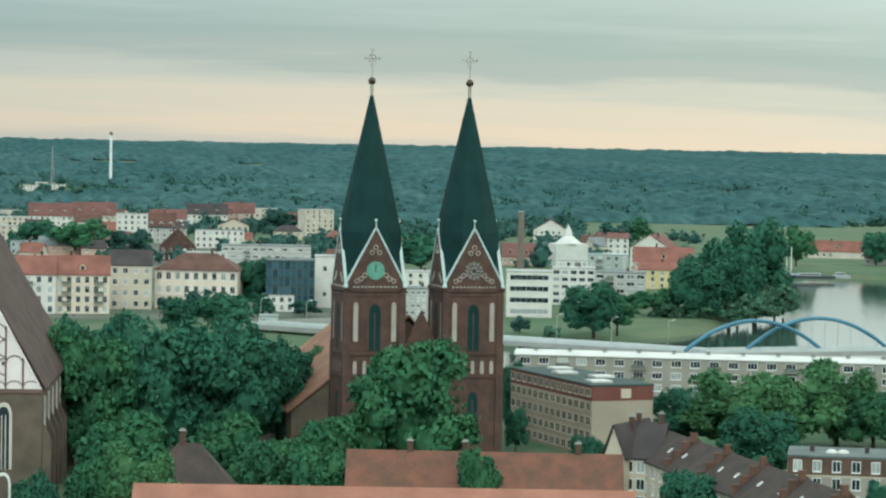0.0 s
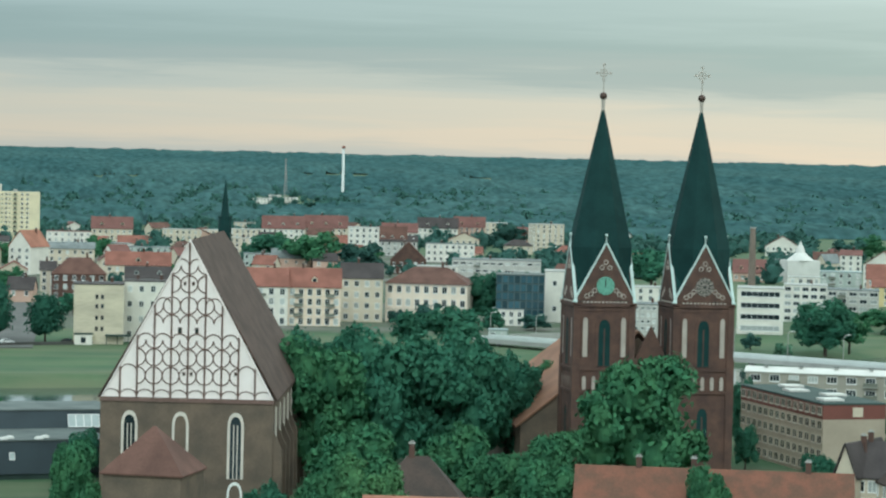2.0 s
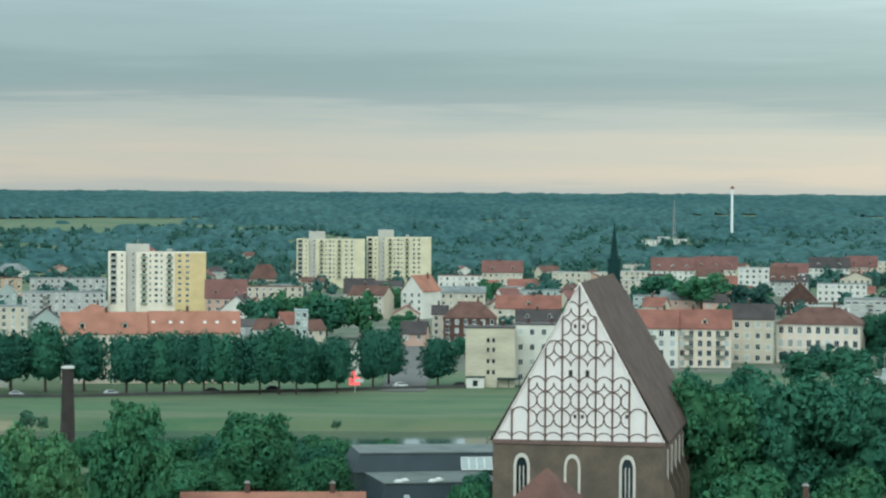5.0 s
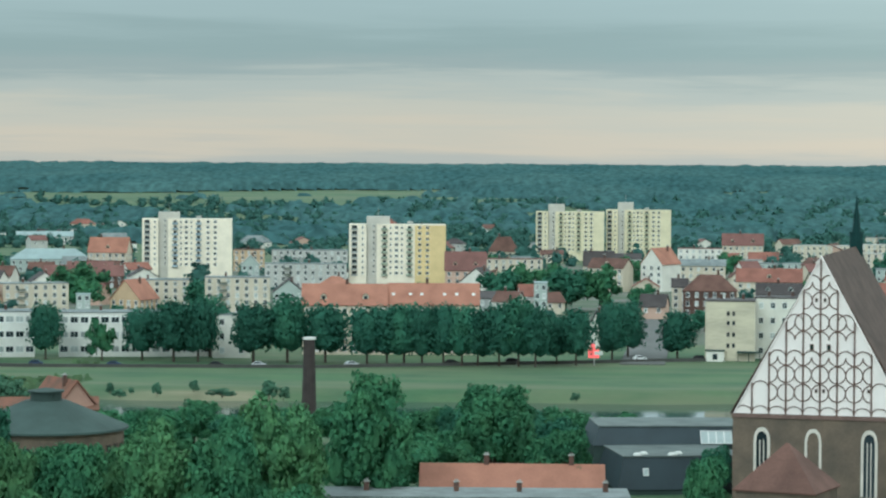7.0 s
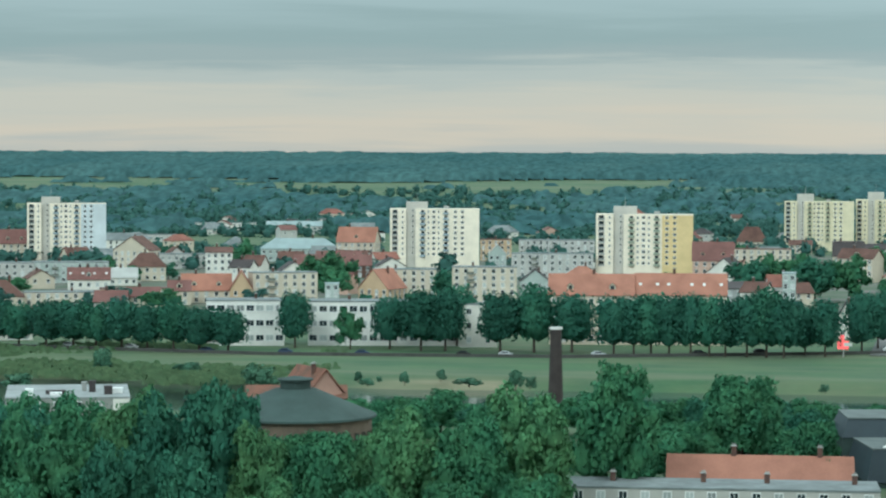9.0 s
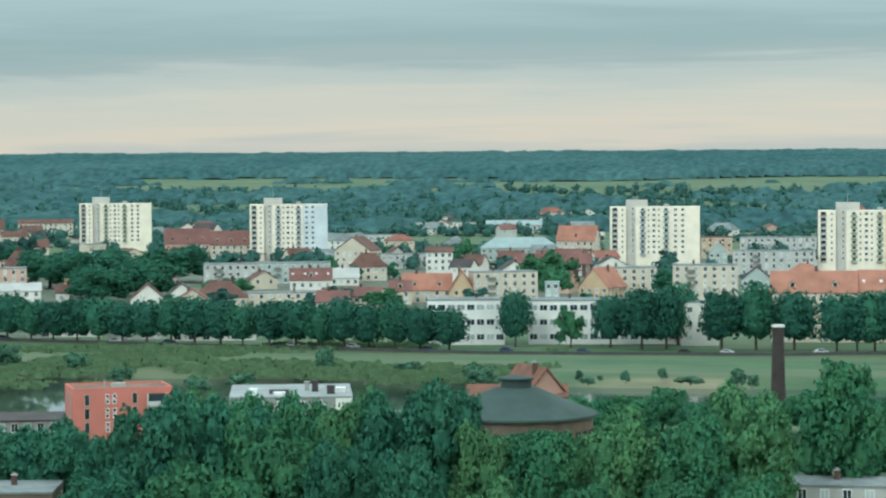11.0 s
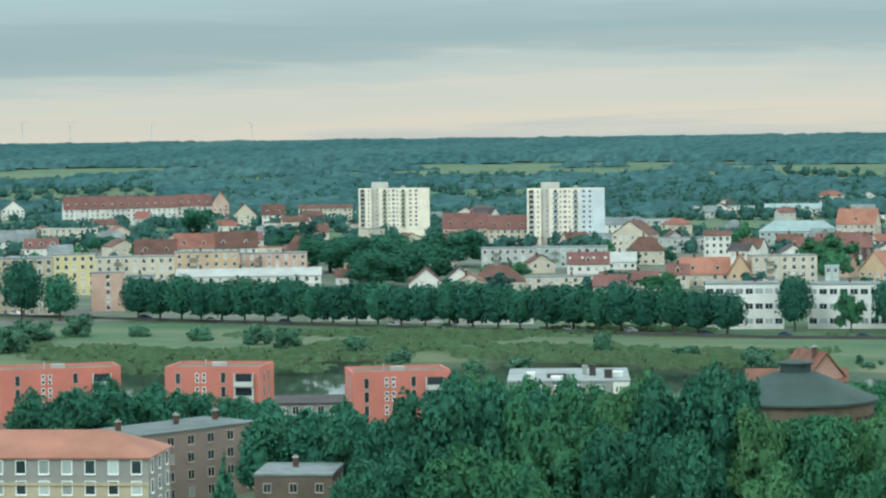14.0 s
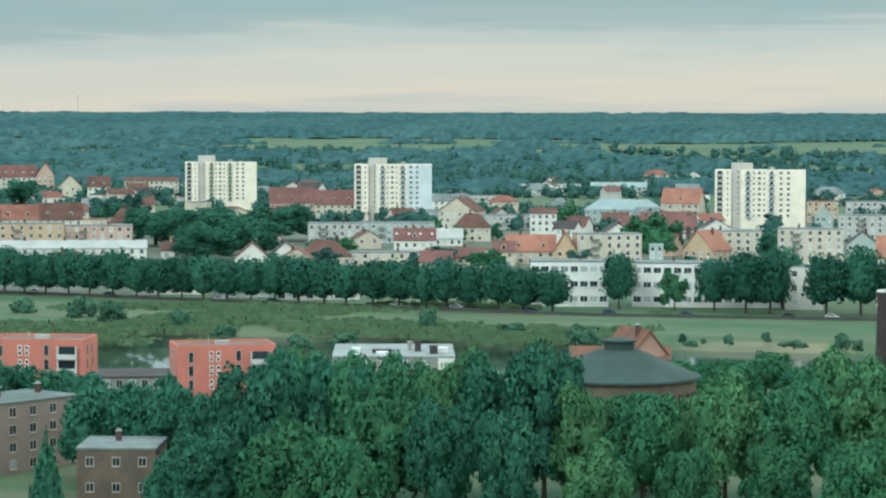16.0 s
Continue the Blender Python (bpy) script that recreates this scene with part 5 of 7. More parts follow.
h(-653.38, 1803.44, 19.92, 39.05, 11.52, 13.99, "cream", "brown", "side", 10, chimneys=0)
h(-454.51, 1498.19, 16.88, 26.89, 7.74, 16.48, "pink", "maroon")
h(-416.93, 1459.57, 15.94, 23.45, 8.48, 16.3, "cream", "maroon")
h(-525.73, 1733.32, 16.87, 23.33, 5.84, 13.22, "white", "maroon", "front")
h(-338.92, 1185.1, 15.96, 24.87, 9.54, 11.13, "pale grey", "grey", "flat", 12)
h(-311.65, 1197.89, 14.58, 34.47, 9.57, 11.16, "pale green", "grey", "flat", 12)
h(-319.27, 1350.02, 13.31, 20.74, 9.52, 16.65, "cream", "brown", "front", 14, skew=-25)
h(-281.27, 1221.71, 12.97, 17.66, 6.99, 13.43, "cream", "brown", "hip")
h(-288.8, 1139.98, 14.22, 18.63, 4.55, 9.6, "white", "maroon", "side", 10, skylights=4)
h(-282.8, 1179.78, 13.48, 12.97, 3.64, 7.81, "white", "pale", "side", 9)
h(-269.94, 1021.96, 14.8, 29.46, 5.23, 6.36, "cream", "grey", "flat", 11)
h(-241.44, 1025.3, 13.25, 27.01, 6.78, 8.14, "ochre", "brown", "flat", 11)
h(-225.13, 1034.93, 12.27, 9.03, 5.67, 9.53, "cream", "maroon")
h(-217.51, 1051.55, 11.69, 20.1, 5.06, 11.49, "cream", "orange", "side", 11, dormers=2)
h(-201.93, 1045.41, 10.93, 9.03, 5.92, 13.2, "orange", "orange", "front", 16)
h(-185.56, 1055.16, 9.97, 26.7, 12.34, 13.71, "cream", "grey", "flat", 11, skew=12)
h(-325.06, 1015.49, 17.75, 13.75, 2.75, 8.72, "white", "brown", "front", 14)
h(-311.41, 1017.09, 17.02, 13.26, 3.21, 9.16, "white", "dark", "front", 14)
h(-292.42, 1007.81, 16.18, 21.41, 4.29, 10.61, "cream", "brown", "hip", 14)
h(-288.2, 1351.82, 12.04, 32.35, 7.69, 10.65, "pale grey", "grey", "flat", 12)
h(-253.8, 1256.97, 11.42, 13.07, 12.61, 14.8, "white", "brown", "side", 12)
h(-247.18, 1451.06, 9.67, 43.42, 7.52, 13.16, "pale green", "teal", "hip", 16)
h(-211.7, 1423.69, 8.46, 21.4, 12.22, 20.15, "cream", "orange", "side", 13, skew=-15)
h(-398.95, 1998.92, 11.29, 48.42, 6.09, 11.31, "white", "grey", "flat", 12, chimneys=0)
h(-399.17, 1753.51, 12.82, 30.68, 4.62, 7.7, "pale grey", "grey", "flat", 10, chimneys=0)
h(-334.88, 1941.82, 9.78, 41.53, 5.87, 9.22, "pale grey", "teal", "side", 10)
h(-387.19, 1613.02, 13.5, 24.81, 5.69, 9.95, "white", "grey", "side", 10)
h(-200.27, 1272.28, 8.95, 37.86, 6.02, 10.95, "brick", "maroon", "side", 11)
h(-363.64, 1039.15, 19.29, 16.55, 4.03, 7.1, "white", "brown", "side", 10)
h(-391.04, 1125.36, 19.16, 15.35, 5.89, 10.24, "yellow", "grey", "flat", 10)
# middle
h(-140.74, 1489.27, 5.4, 17.66, 11.89, 16.07, "orange", "brown", "flat", 12)
h(-127.97, 1362.27, 5.37, 9.4, 8.23, 13.53, "pale green", "pale", "front", 12)
h(-106.68, 1496.6, 4.08, 43.1, 11.6, 14.17, "pale grey", "grey", "flat", 12)
h(-94.3, 1294.29, 4.17, 40.35, 11.71, 14.49, "pale grey", "grey", "flat", 12)
h(-143.93, 1110.77, 7.38, 26.95, 11.56, 13.25, "cream", "grey", "flat", 12)
h(-106.31, 1075.24, 5.65, 26.46, 14.41, 15.8, "cream", "grey", "flat", 12)
h(-153.59, 1083.02, 8.07, 14.09, 4.71, 12.7, "orange", "orange", "front", 16, skew=-30)
h(-208.59, 1345.62, 8.81, 23.36, 5.85, 9.94, "pink", "maroon", "side", 11)
h(-165.31, 1048.08, 8.96, 5.69, 8.44, 10.04, "pale green", "teal", "flat", 8, chimneys=0)
h(-89.02, 1121.2, 4.54, 13.03, 6.29, 11.6, "pale green", "dark", "front", 14)
h(-75.41, 1225.48, 3.52, 15.78, 4.48, 8.7, "cream", "orange", "hip", 12)
h(-15.23, 1264.38, 0.69, 19.62, 10.28, 18.93, "pink", "maroon", "side", 12)
h(-9.6, 1187.6, 0.46, 16.15, 7.87, 14.47, "white", "dark", "front", 13, skew=-20)
h(7.1, 1390.17, -0.29, 33.85, 11.27, 13.65, "cream", "brown", "flat", 12)
h(1.38, 1059.4, -0.07, 17.97, 7.47, 9.74, "grey", "dark", "shed", 12, chimneys=0)
h(16.69, 1007.14, -0.95, 5.11, 16.11, 17.19, "pale green", "teal", "flat", 10, chimneys=0)
h(52.53, 1277.84, -2.35, 18.77, 11.41, 15.75, "cream", "brown", "side", 12, skew=-25)
h(33.88, 887.75, -2.19, 5.22, 7.56, 12.1, "white", "dark", "front", 10)
h(51.55, 1337.52, -2.21, 15.52, 10.07, 17.25, "cream", "dark", "side", 12)
h(71.42, 1475.11, -2.77, 18.39, 8.88, 11.42, "pale grey", "dark", "side", 12)
h(74.92, 1279.27, -3.35, 12.11, 13.22, 20.92, "white", "orange", "front", 18, skew=-30)
h(100.41, 1339.73, -4.29, 31.14, 10.39, 13.28, "cream", "grey", "side", 12)
h(74.83, 1078.4, -3.97, 6.5, 11.62, 14.87, "cream", "dark", "side", 10)
h(86.55, 1070.69, -4.62, 21.67, 10.62, 17.08, "brick", "brown", "hip", 13)
h(126.59, 1226.89, -5.89, 30.38, 7.41, 13.24, "cream", "red", "side", 13)
h(120.95, 1130.47, -6.11, 19.48, 6.34, 10.74, "grey", "dark", "side", 13)
h(66.3, 1174.79, -3.23, 12.13, 7.08, 10.62, "cream", "red", "front", 11)
h(123.7, 1609.64, -4.39, 27.02, 10.4, 19.41, "white", "maroon", "flat", 12)
h(155.14, 1667.39, -5.32, 25.84, 10.78, 17.97, "cream", "maroon", "side", 12)
h(133.5, 1517.34, -5.03, 37.56, 6.87, 8.83, "white", "grey", "flat", 12)
h(208.91, 1690.58, -7.04, 38.57, 10.22, 13.87, "cream", "pale", "flat", 12)
h(241.91, 1692.88, -8.13, 24.76, 10.97, 14.63, "cream", "pale", "flat", 12)
h(158.23, 1479.89, -6.1, 44.6, 6.39, 8.94, "pale green", "grey", "flat", 12)
h(218.86, 1397.17, -8.9, 36.65, 6.65, 10.28, "pale green", "grey", "flat", 14)
h(282.03, 1778.89, -9.01, 29.06, 9.23, 17.69, "white", "maroon")
h(311.88, 1781.15, -9.93, 29.07, 10.02, 18.5, "cream", "maroon")
h(282.46, 1486.73, -10.76, 17.86, 19.32, 22.54, "white", "pale", "flat", 13)
h(315.95, 1569.31, -11.38, 17.49, 8.16, 17.69, "white", "brown")
h(257.01, 1412.72, -10.31, 21.23, 6.73, 11.63, "cream", "red", "side", 11)
h(33.91, 1640.25, -1.18, 14.08, 5.28, 7.75, "cream", "brown", "side", 11)
h(4.24, 1736.71, -0.14, 20.09, 3.73, 13.41, "cream", "brown", "hip", 11)
h(-16.41, 1433.79, 0.66, 21.47, 3.07, 12.3, "pink", "maroon", "side", 12)
# behind the twin towers and downstream
h(297.21, 1834.98, -9.2, 35.17, 7.9, 15.01, "white", "maroon")
h(331.56, 1866.1, -10.07, 22.01, 8.88, 15.33, "cream", "maroon")
h(306.47, 1608.44, -10.79, 20.81, 15.72, 21.3, "white", "pale", "flat", 13)
h(355.39, 1740.72, -11.54, 24.15, 9.11, 15.18, "white", "maroon")
h(400.18, 1825.24, -12.37, 28.65, 9.99, 17.18, "white", "dark")
h(424.57, 1830.79, -13.06, 22.06, 10.86, 18.1, "pink", "maroon")
h(453.99, 1872.13, -13.63, 16.05, 13.21, 16.92, "cream", "pale", "flat", 12)
h(443.72, 1678.78, -14.81, 20.09, 17.88, 21.97, "cream", "pale", "flat", 14, skew=20)
h(445.89, 1759.41, -14.22, 21.36, 7.78, 13.23, "pink", "maroon")
h(319.47, 1567.76, -11.52, 23.11, 8.89, 12.31, "pale grey", "dark", "side", 11, skylights=5)
h(334.38, 1490.12, -12.65, 28.33, 10.46, 13.73, "white", "grey", "flat", 11)
h(372.09, 1619.71, -12.94, 19.5, 8.9, 13.17, "cream", "brown", "front", 12)
h(277.09, 1333, -11.74, 18.53, 6.99, 16.3, "brick", "brown", "front", 16)
h(269.98, 1229.97, -12.38, 19.32, 8.63, 10.79, "white", "pale", "flat", 12)
h(306.19, 1259.51, -13.66, 43.79, 10.84, 12.51, "pale grey", "grey", "flat", 18, win=(2.4, 1.2))
house(236.67, 935.76, -14.19, 17.78, 18.66, 19.9, paint(0.10, 0.14, 0.16), ROOF_DULL, "flat", 16, "modern office block with a dark blue glass facade", 6, 8, name="office_block", category="building", glass=GLASS_BLUE, frame_mat=METAL_DARK, win=(1.7, 2.6), bars=0, chimneys=0)
h(255.65, 958.02, -14.94, 7.66, 19.18, 20.24, "white", "pale", "flat", 14, bays=1, storeys=2, chimneys=0)
h(232.01, 935.86, -13.92, 11.97, 5.8, 6.63, "white", "pale", "flat", 10, chimneys=0)
h(266.32, 875.35, -16.92, 12, 11.82, 13, "pale grey", "grey", "flat", 14, win=(1.0, 1.2), bays=6, storeys=5)
h(318.94, 1048.63, -16.92, 16.48, 8.96, 10.84, "white", "pale", "flat", 14)
h(317.84, 902.83, -19.39, 16.64, 16.47, 18.11, "white", "pale", "flat", 16, label="white modern office block with dark window bands", storeys=4, bays=1, win=(14.0, 1.9), bars=6, chimneys=0)
h(361.29, 973.87, -20.35, 16.92, 14.28, 16.07, "white", "pale", "flat", 16, win=(2.4, 1.6))
h(388.05, 991.65, -21.37, 20.5, 11.66, 13.94, "pale grey", "grey", "flat", 16, win=(3.0, 1.6), bays=5)
h(404.49, 1091.84, -20.33, 13.72, 12, 13.5, "white", "pale", "flat", 10, chimneys=0)
h(439.39, 1138.41, -21.1, 18.8, 12.57, 14.14, "pale green", "teal", "flat", 12, chimneys=0)
h(542, 1426.96, -20.8, 15.68, 5.89, 11.13, "cream", "brown", "side", 12)
h(534.41, 1370.49, -21.3, 11.95, 11.98, 14.51, "white", "maroon", "side", 12)
h(502.84, 1244.98, -21.99, 21.21, 11.51, 18.41, "white", "maroon", "front", 16, skew=-20)
h(457.42, 1115.66, -22.29, 27.26, 10.59, 16.79, "pink", "red", "side", 14)
h(441.76, 1083.96, -22.17, 16.49, 8.53, 11.54, "yellow", "red", "side", 10)
h(598.23, 1658.55, -19.83, 22.67, 6.43, 13.24, "white", "brown", "front", 14)
h(450.97, 1299.48, -19.14, 16.82, 4.43, 11.23, "pink", "maroon", "side", 12)
h(541.16, 1479.04, -20.1, 23.62, 4.39, 8.45, "pale grey", "grey", "flat", 12)
h(682.9, 1399.05, -26.02, 33.34, 3.97, 9.92, "cream", "red", "side", 12)
h(672.01, 1317.23, -27.03, 21.62, 3.76, 7.52, "pale grey", "brown", "side", 12)
h(232.87, 1595.8, -8.3, 20.25, 8.55, 11.29, "cream", "pale", "flat", 12)
h(292.84, 2005.17, -8.31, 26.28, 6.87, 9.45, "cream", "grey", "flat", 12)
h(288.86, 1605.42, -10.2, 18.95, 5.21, 10.78, "pink", "red", "side", 11)
h(252.66, 1643.52, -8.74, 15, 5.65, 10.59, "pale grey", "dark", "side", 11)
# a light pavilion with a glass pyramid
pav = thing("pavilion", *(480.29, 1301.83), 0, 0, "white pavilion roof with a pointed lantern", "building")
bm = bmesh.new()
box(bm, -9, 9, -4, 8, -1, 11.5)
tube(bm, (0, 2, 11.5), (0, 2, 15.5), 7.5, 2.6, 8)
tube(bm, (0, 2, 15.5), (0, 2, 16.5), 2.6, 2.2, 8)
tube(bm, (0, 2, 16.5), (0, 2, 21.5), 2.6, 0.1, 8)
part("lantern_roof", bm, ROOF_WHITE, pav)

# ---- near side of the river ----


def flats(corner, right, back, height, label, wall, top_mat, roof_mat, storeys, bays_f, bays_s, name="apartment_block"):
    """A flat-roofed block by three corners of its plan: both seen faces carry windows."""
    c, r, bk = (Vector((*p, 0)) for p in (corner, right, back))
    d, w = (bk - c).length, (r - c).length
    along = (bk - c).normalized()
    ax = Vector((along.y, -along.x, 0))
    yaw = math.degrees(math.atan2(ax.y, ax.x))
    ctr = c + ax * w / 2
    b = thing(name, ctr.x, ctr.y, 0, yaw, label, "apartment block")
    sh = height / storeys
    bm = bmesh.new()
    box(bm, -w / 2, w / 2, 0, d, -1, height - sh)
    part("wall", bm, wall, b)
    bm = bmesh.new()
    box(bm, -w / 2 - 0.05, w / 2 + 0.05, -0.05, d + 0.05, height - sh, height)
    part("top_storey", bm, top_mat, b)
    part("roof", roof_mesh("flat", w, d, height, height), roof_mat, b)
    me = window_mesh(2.0, 1.6, paint(0.45, 0.40, 0.33), GLASS, 1)
    for k in range(storeys):
        z = k * sh + 0.8
        for i in range(bays_s):
            put("window", me, b, -w / 2 - (0.05 if k == storeys - 1 else 0), d * (i + 0.5) / bays_s, z, -90)
        for i in range(bays_f):
            put("window", me, b, -w / 2 + w * (i + 0.5) / bays_f, -(0.05 if k == storeys - 1 else 0), z)
    return b


blk = flats((186.78, 491.48), (199.34, 486.51), (184.14, 533.54), 14.3, "cream and brick-red flat-roofed block of flats", paint(0.37, 0.31, 0.245), material("brick_red_render", (0.165, 0.064, 0.053), 0.85, 0.15, 0.5), METAL_DARK, 5, 0, 14)
bm = bmesh.new()
box(bm, -0.4, 1.8, -0.12, -0.052, 11.9, 13.8)
part("blind_panel", bm, CREAM, blk, "square cream wall panel")
for fx, fy in ((-0.2, 6), (0.2, 16), (-0.1, 26), (0.15, 36)):
    bm = bmesh.new()
    box(bm, fx * 13 - 2.2, fx * 13 + 2.2, fy - 2, fy + 2, 14.68, 15.1)
    part("roof_panel", bm, ROOF_WHITE, blk)

# houses at the foot of the view
house(104.38, 356.33, -16.33, 71.12, 9.26, 12.55, paint(0.5, 0.42, 0.34), TILE_ORANGE, "side", 9, "long house with a bright orange-red tile roof", 2, 6, chimneys=0, skip=1)
house(84.9, 397.6, -12.05, 15.4, 7.2, 14.7, BRICK, TILE_SOOTY, "hip", 12, "brick house with a steep brown hipped roof", 2, 3, chimneys=1)
house(163.28, 418.62, -21.31, 3.86, 9.02, 14.54, CREAM, TILE_DARK, "front", 14, "cream gabled house with a dark roof", 3, 2, skew=-25)
house(167.94, 417.81, -21.9, 6.18, 9.03, 14.27, CREAM, TILE_DARK, "side", 14, "cream house with a dark slate roof", 3, 3, skew=-10, chimneys=2)
STACK_BRICK = material("weathered_stack_brick", (0.150, 0.082, 0.060), 0.9, 0.35, 1.5, fine=8)
row0, row1 = Vector((174.66, 423.26)), Vector((168.44, 339.76))
rowd = row1 - row0
ryaw = math.degrees(math.atan2(rowd.y, rowd.x))
for k in range(5):
    p = row0 + rowd * ((k + 0.5) / 5)
    n = Vector((math.sin(radians(ryaw)), -math.cos(radians(ryaw)))) * 5.5
    house(p.x + n.x, p.y + n.y, ryaw, rowd.length / 5 - 0.1, 8.5, 13.0, CREAM, TILE_SOOTY, "side", 11, "terraced house with a dark brown tile roof", 3, 4, name="terraced_house", chimneys=0, skylights=2, group="terraced houses")
    bm = bmesh.new()
    solid(bm, [(rowd.length / 10, -0.3, 8.6), (rowd.length / 10, 5.5, 13.9), (rowd.length / 10, 11.3, 8.6)], (0.35, 0, 0))
    for j in range(4):
        f = 0.12 + 0.27 * j
        yy, zz = 5.5 * f, 8.6 + 5.3 * f
        box(bm, rowd.length / 10 - 0.15, rowd.length / 10 + 0.55, yy - 0.75, yy + 0.35, zz - 0.6, zz + 0.95)
        box(bm, rowd.length / 10 - 0.22, rowd.length / 10 + 0.62, yy - 0.82, yy + 0.42, zz + 0.953, zz + 1.1)
    fw = part("fire_wall", bm, STACK_BRICK, [o for o in scene.objects if o.name.startswith("terraced_house")][-1], "stepped brick fire wall")
two_tone = house(203.68, 411.56, -26.33, 20.1, 9.13, 13.05, paint(0.33, 0.30, 0.26), ROOF_DULL, "flat", 14, "house with brown brick upper storey and flat grey roof", 3, 6, chimneys=0)
bm = bmesh.new()
box(bm, -10.1, 10.1, -0.025, -0.003, 6.1, 9.1)
box(bm, -10.12, -10.052, -0.02, 13.9, 6.1, 9.1)
part("upper_storey", bm, material("brown_brick_facing", (0.125, 0.078, 0.058), 0.9, 0.3, 1.0, fine=8), two_tone, "brown brick upper storey")
bm = bmesh.new()
box(bm, -10.2, 10.2, -0.12, -0.003, 5.85, 6.097)
part("storey_band", bm, CREAM, two_tone, "cream band under the upper storey")
for vx, vy, vr in ((-2.6, 5.0, 1.3), (-0.6, 5.0, 1.3)):
    bm = bmesh.new()
    bmesh.ops.create_uvsphere(bm, u_segments=12, v_segments=6, radius=vr, matrix=Matrix.Translation((vx, vy, 9.5)) @ Matrix.Diagonal((0.8, 0.8, 0.5, 1)))
    part("rooflight", bm, ROOF_WHITE, two_tone, "white domed rooflight")
for vx in (-6.0, 3.5):
    bm = bmesh.new()
    box(bm, vx - 0.4, vx + 0.4, 6.0, 6.8, 9.4, 10.3)
    box(bm, vx - 0.5, vx + 0.5, 5.9, 6.9, 10.303, 10.45)
    part("roof_vent", bm, TILE_DARK, two_tone)

# bottom of the middle views
house(-3.36, 442.24, 0.44, 52.13, 5.42, 7.14, paint(0.42, 0.40, 0.37), BITUMEN, "flat", 13, "low grey house with a flat bitumen roof", 2, 14, skip=1, chimneys=4)
house(2.94, 468.3, -0.36, 32.5, 4.02, 7.64, paint(0.5, 0.42, 0.34), TILE_ORANGE, "side", 8, "long house with an orange tile roof", 2, 10, chimneys=2)
# round gasholder house
gx0, gy0 = -87.24, 497.43
gas = thing("round_building", gx0, gy0 + 10, 0, 0, "round brown brick building with a grey conical roof and lantern", "building")
bm = bmesh.new()
tube(bm, (0, 0, -1), (0, 0, 10.2), 15.0, n=40)
part("wall", bm, BRICK_GREY, gas)
bm = bmesh.new()
tube(bm, (0, 0, 10.2), (0, 0, 10.6), 16.0, 15.9, 40)
tube(bm, (0, 0, 10.6), (0, 0, 15.6), 15.9, 4.0, 40)
part("roof", bm, METAL_DARK, gas, "grey conical metal roof")
bm = bmesh.new()
tube(bm, (0, 0, 15.4), (0, 0, 17.2), 3.0, n=24)
tube(bm, (0, 0, 17.2), (0, 0, 17.5), 3.5, n=24)
tube(bm, (0, 0, 17.5), (0, 0, 18.0), 3.4, 0.4, 24)
part("lantern", bm, METAL_DARK, gas)
for k in range(20):
    a = -math.pi + k * math.pi / 19
    put("window", window_mesh(1.4, 2.6, BRICK_GREY, GLASS, 1), gas, 15.0 * math.cos(a), 15.0 * math.sin(a), 5.2, math.degrees(a) + 90)
# red roofed house behind it
house(-93.33, 544.24, 9.73, 20.74, 10.12, 12.14, BRICK, TILE_MOSSY, "side", 10, "brick house with a faded red roof", 3, 6, chimneys=1)
house(-87.29, 545.16, 9.1, 8.54, 10.72, 15.95, paint(0.40, 0.24, 0.19), TILE_MOSSY, "front", 14, "pink gabled house with a steep red roof", 3, 3, skew=25, skylights=0)
# old brick chimney
cx0, cy0 = -42.89, 601.09
chim = thing("factory_chimney", cx0, cy0, 0, 0, "tall dark brick factory chimney with a pale cap", "chimney")
ctop = -44.26, 618.42, 20.25
czz = EYE + (ctop[2] - EYE) / 620 * math.hypot(cx0, cy0)
bm = bmesh.new()
tube(bm, (0, 0, -1), (0, 0, czz), 1.9, 1.25, 14)
part("shaft", bm, material("sooty_brick", (0.05, 0.04, 0.038), 0.9, 0.3, 1.5), chim)
bm = bmesh.new()
tube(bm, (0, 0, czz), (0, 0, czz + 0.5), 1.5, 1.5, 14)
part("cap", bm, ROOF_WHITE, chim)
# flat-roofed house among the trees
ROOF_MID = material("weathered_grey_sheeting", (0.27, 0.285, 0.28), 0.85, 0.25, 0.5, fine=2)
fl = house(-140.6, 537.07, 14.67, 25.77, 9.97, 11.16, paint(0.27, 0.27, 0.25), ROOF_MID, "flat", 30, "white house with a large flat grey roof", 3, 6, chimneys=0)
for rx_, ry_, rw_, rh_, mt_ in ((-8.0, 4.0, 1.6, 1.3, WHITE), (-2.5, 8.0, 4.2, 0.6, TILE_DARK), (-2.5, 5.0, 2.4, 0.4, WHITE), (3.5, 15.0, 1.0, 1.7, CONCRETE), (5.2, 12.0, 1.4, 2.2, TILE_DARK), (8.5, 6.0, 1.7, 1.6, TILE_DARK), (10.5, 9.0, 2.2, 0.9, WHITE)):
    bm = bmesh.new()
    box(bm, rx_ - rw_ / 2, rx_ + rw_ / 2, ry_ - 0.9, ry_ + 0.9, 10.3, 10.35 + rh_, 0)
    box(bm, rx_ - rw_ / 2 - 0.1, rx_ + rw_ / 2 + 0.1, ry_ - 1.0, ry_ + 1.0, 10.353 + rh_, 10.5 + rh_, 0)
    part("roof_gear", bm, mt_, fl)
bm = bmesh.new()
box(bm, 9.4, 12.9, -0.35, -0.003, 4.0, 9.9)
part("white_bay", bm, W, fl, "white rendered end bay")
# museum halls: stacked low boxes with steep dark roof skirts and bubble rooflights


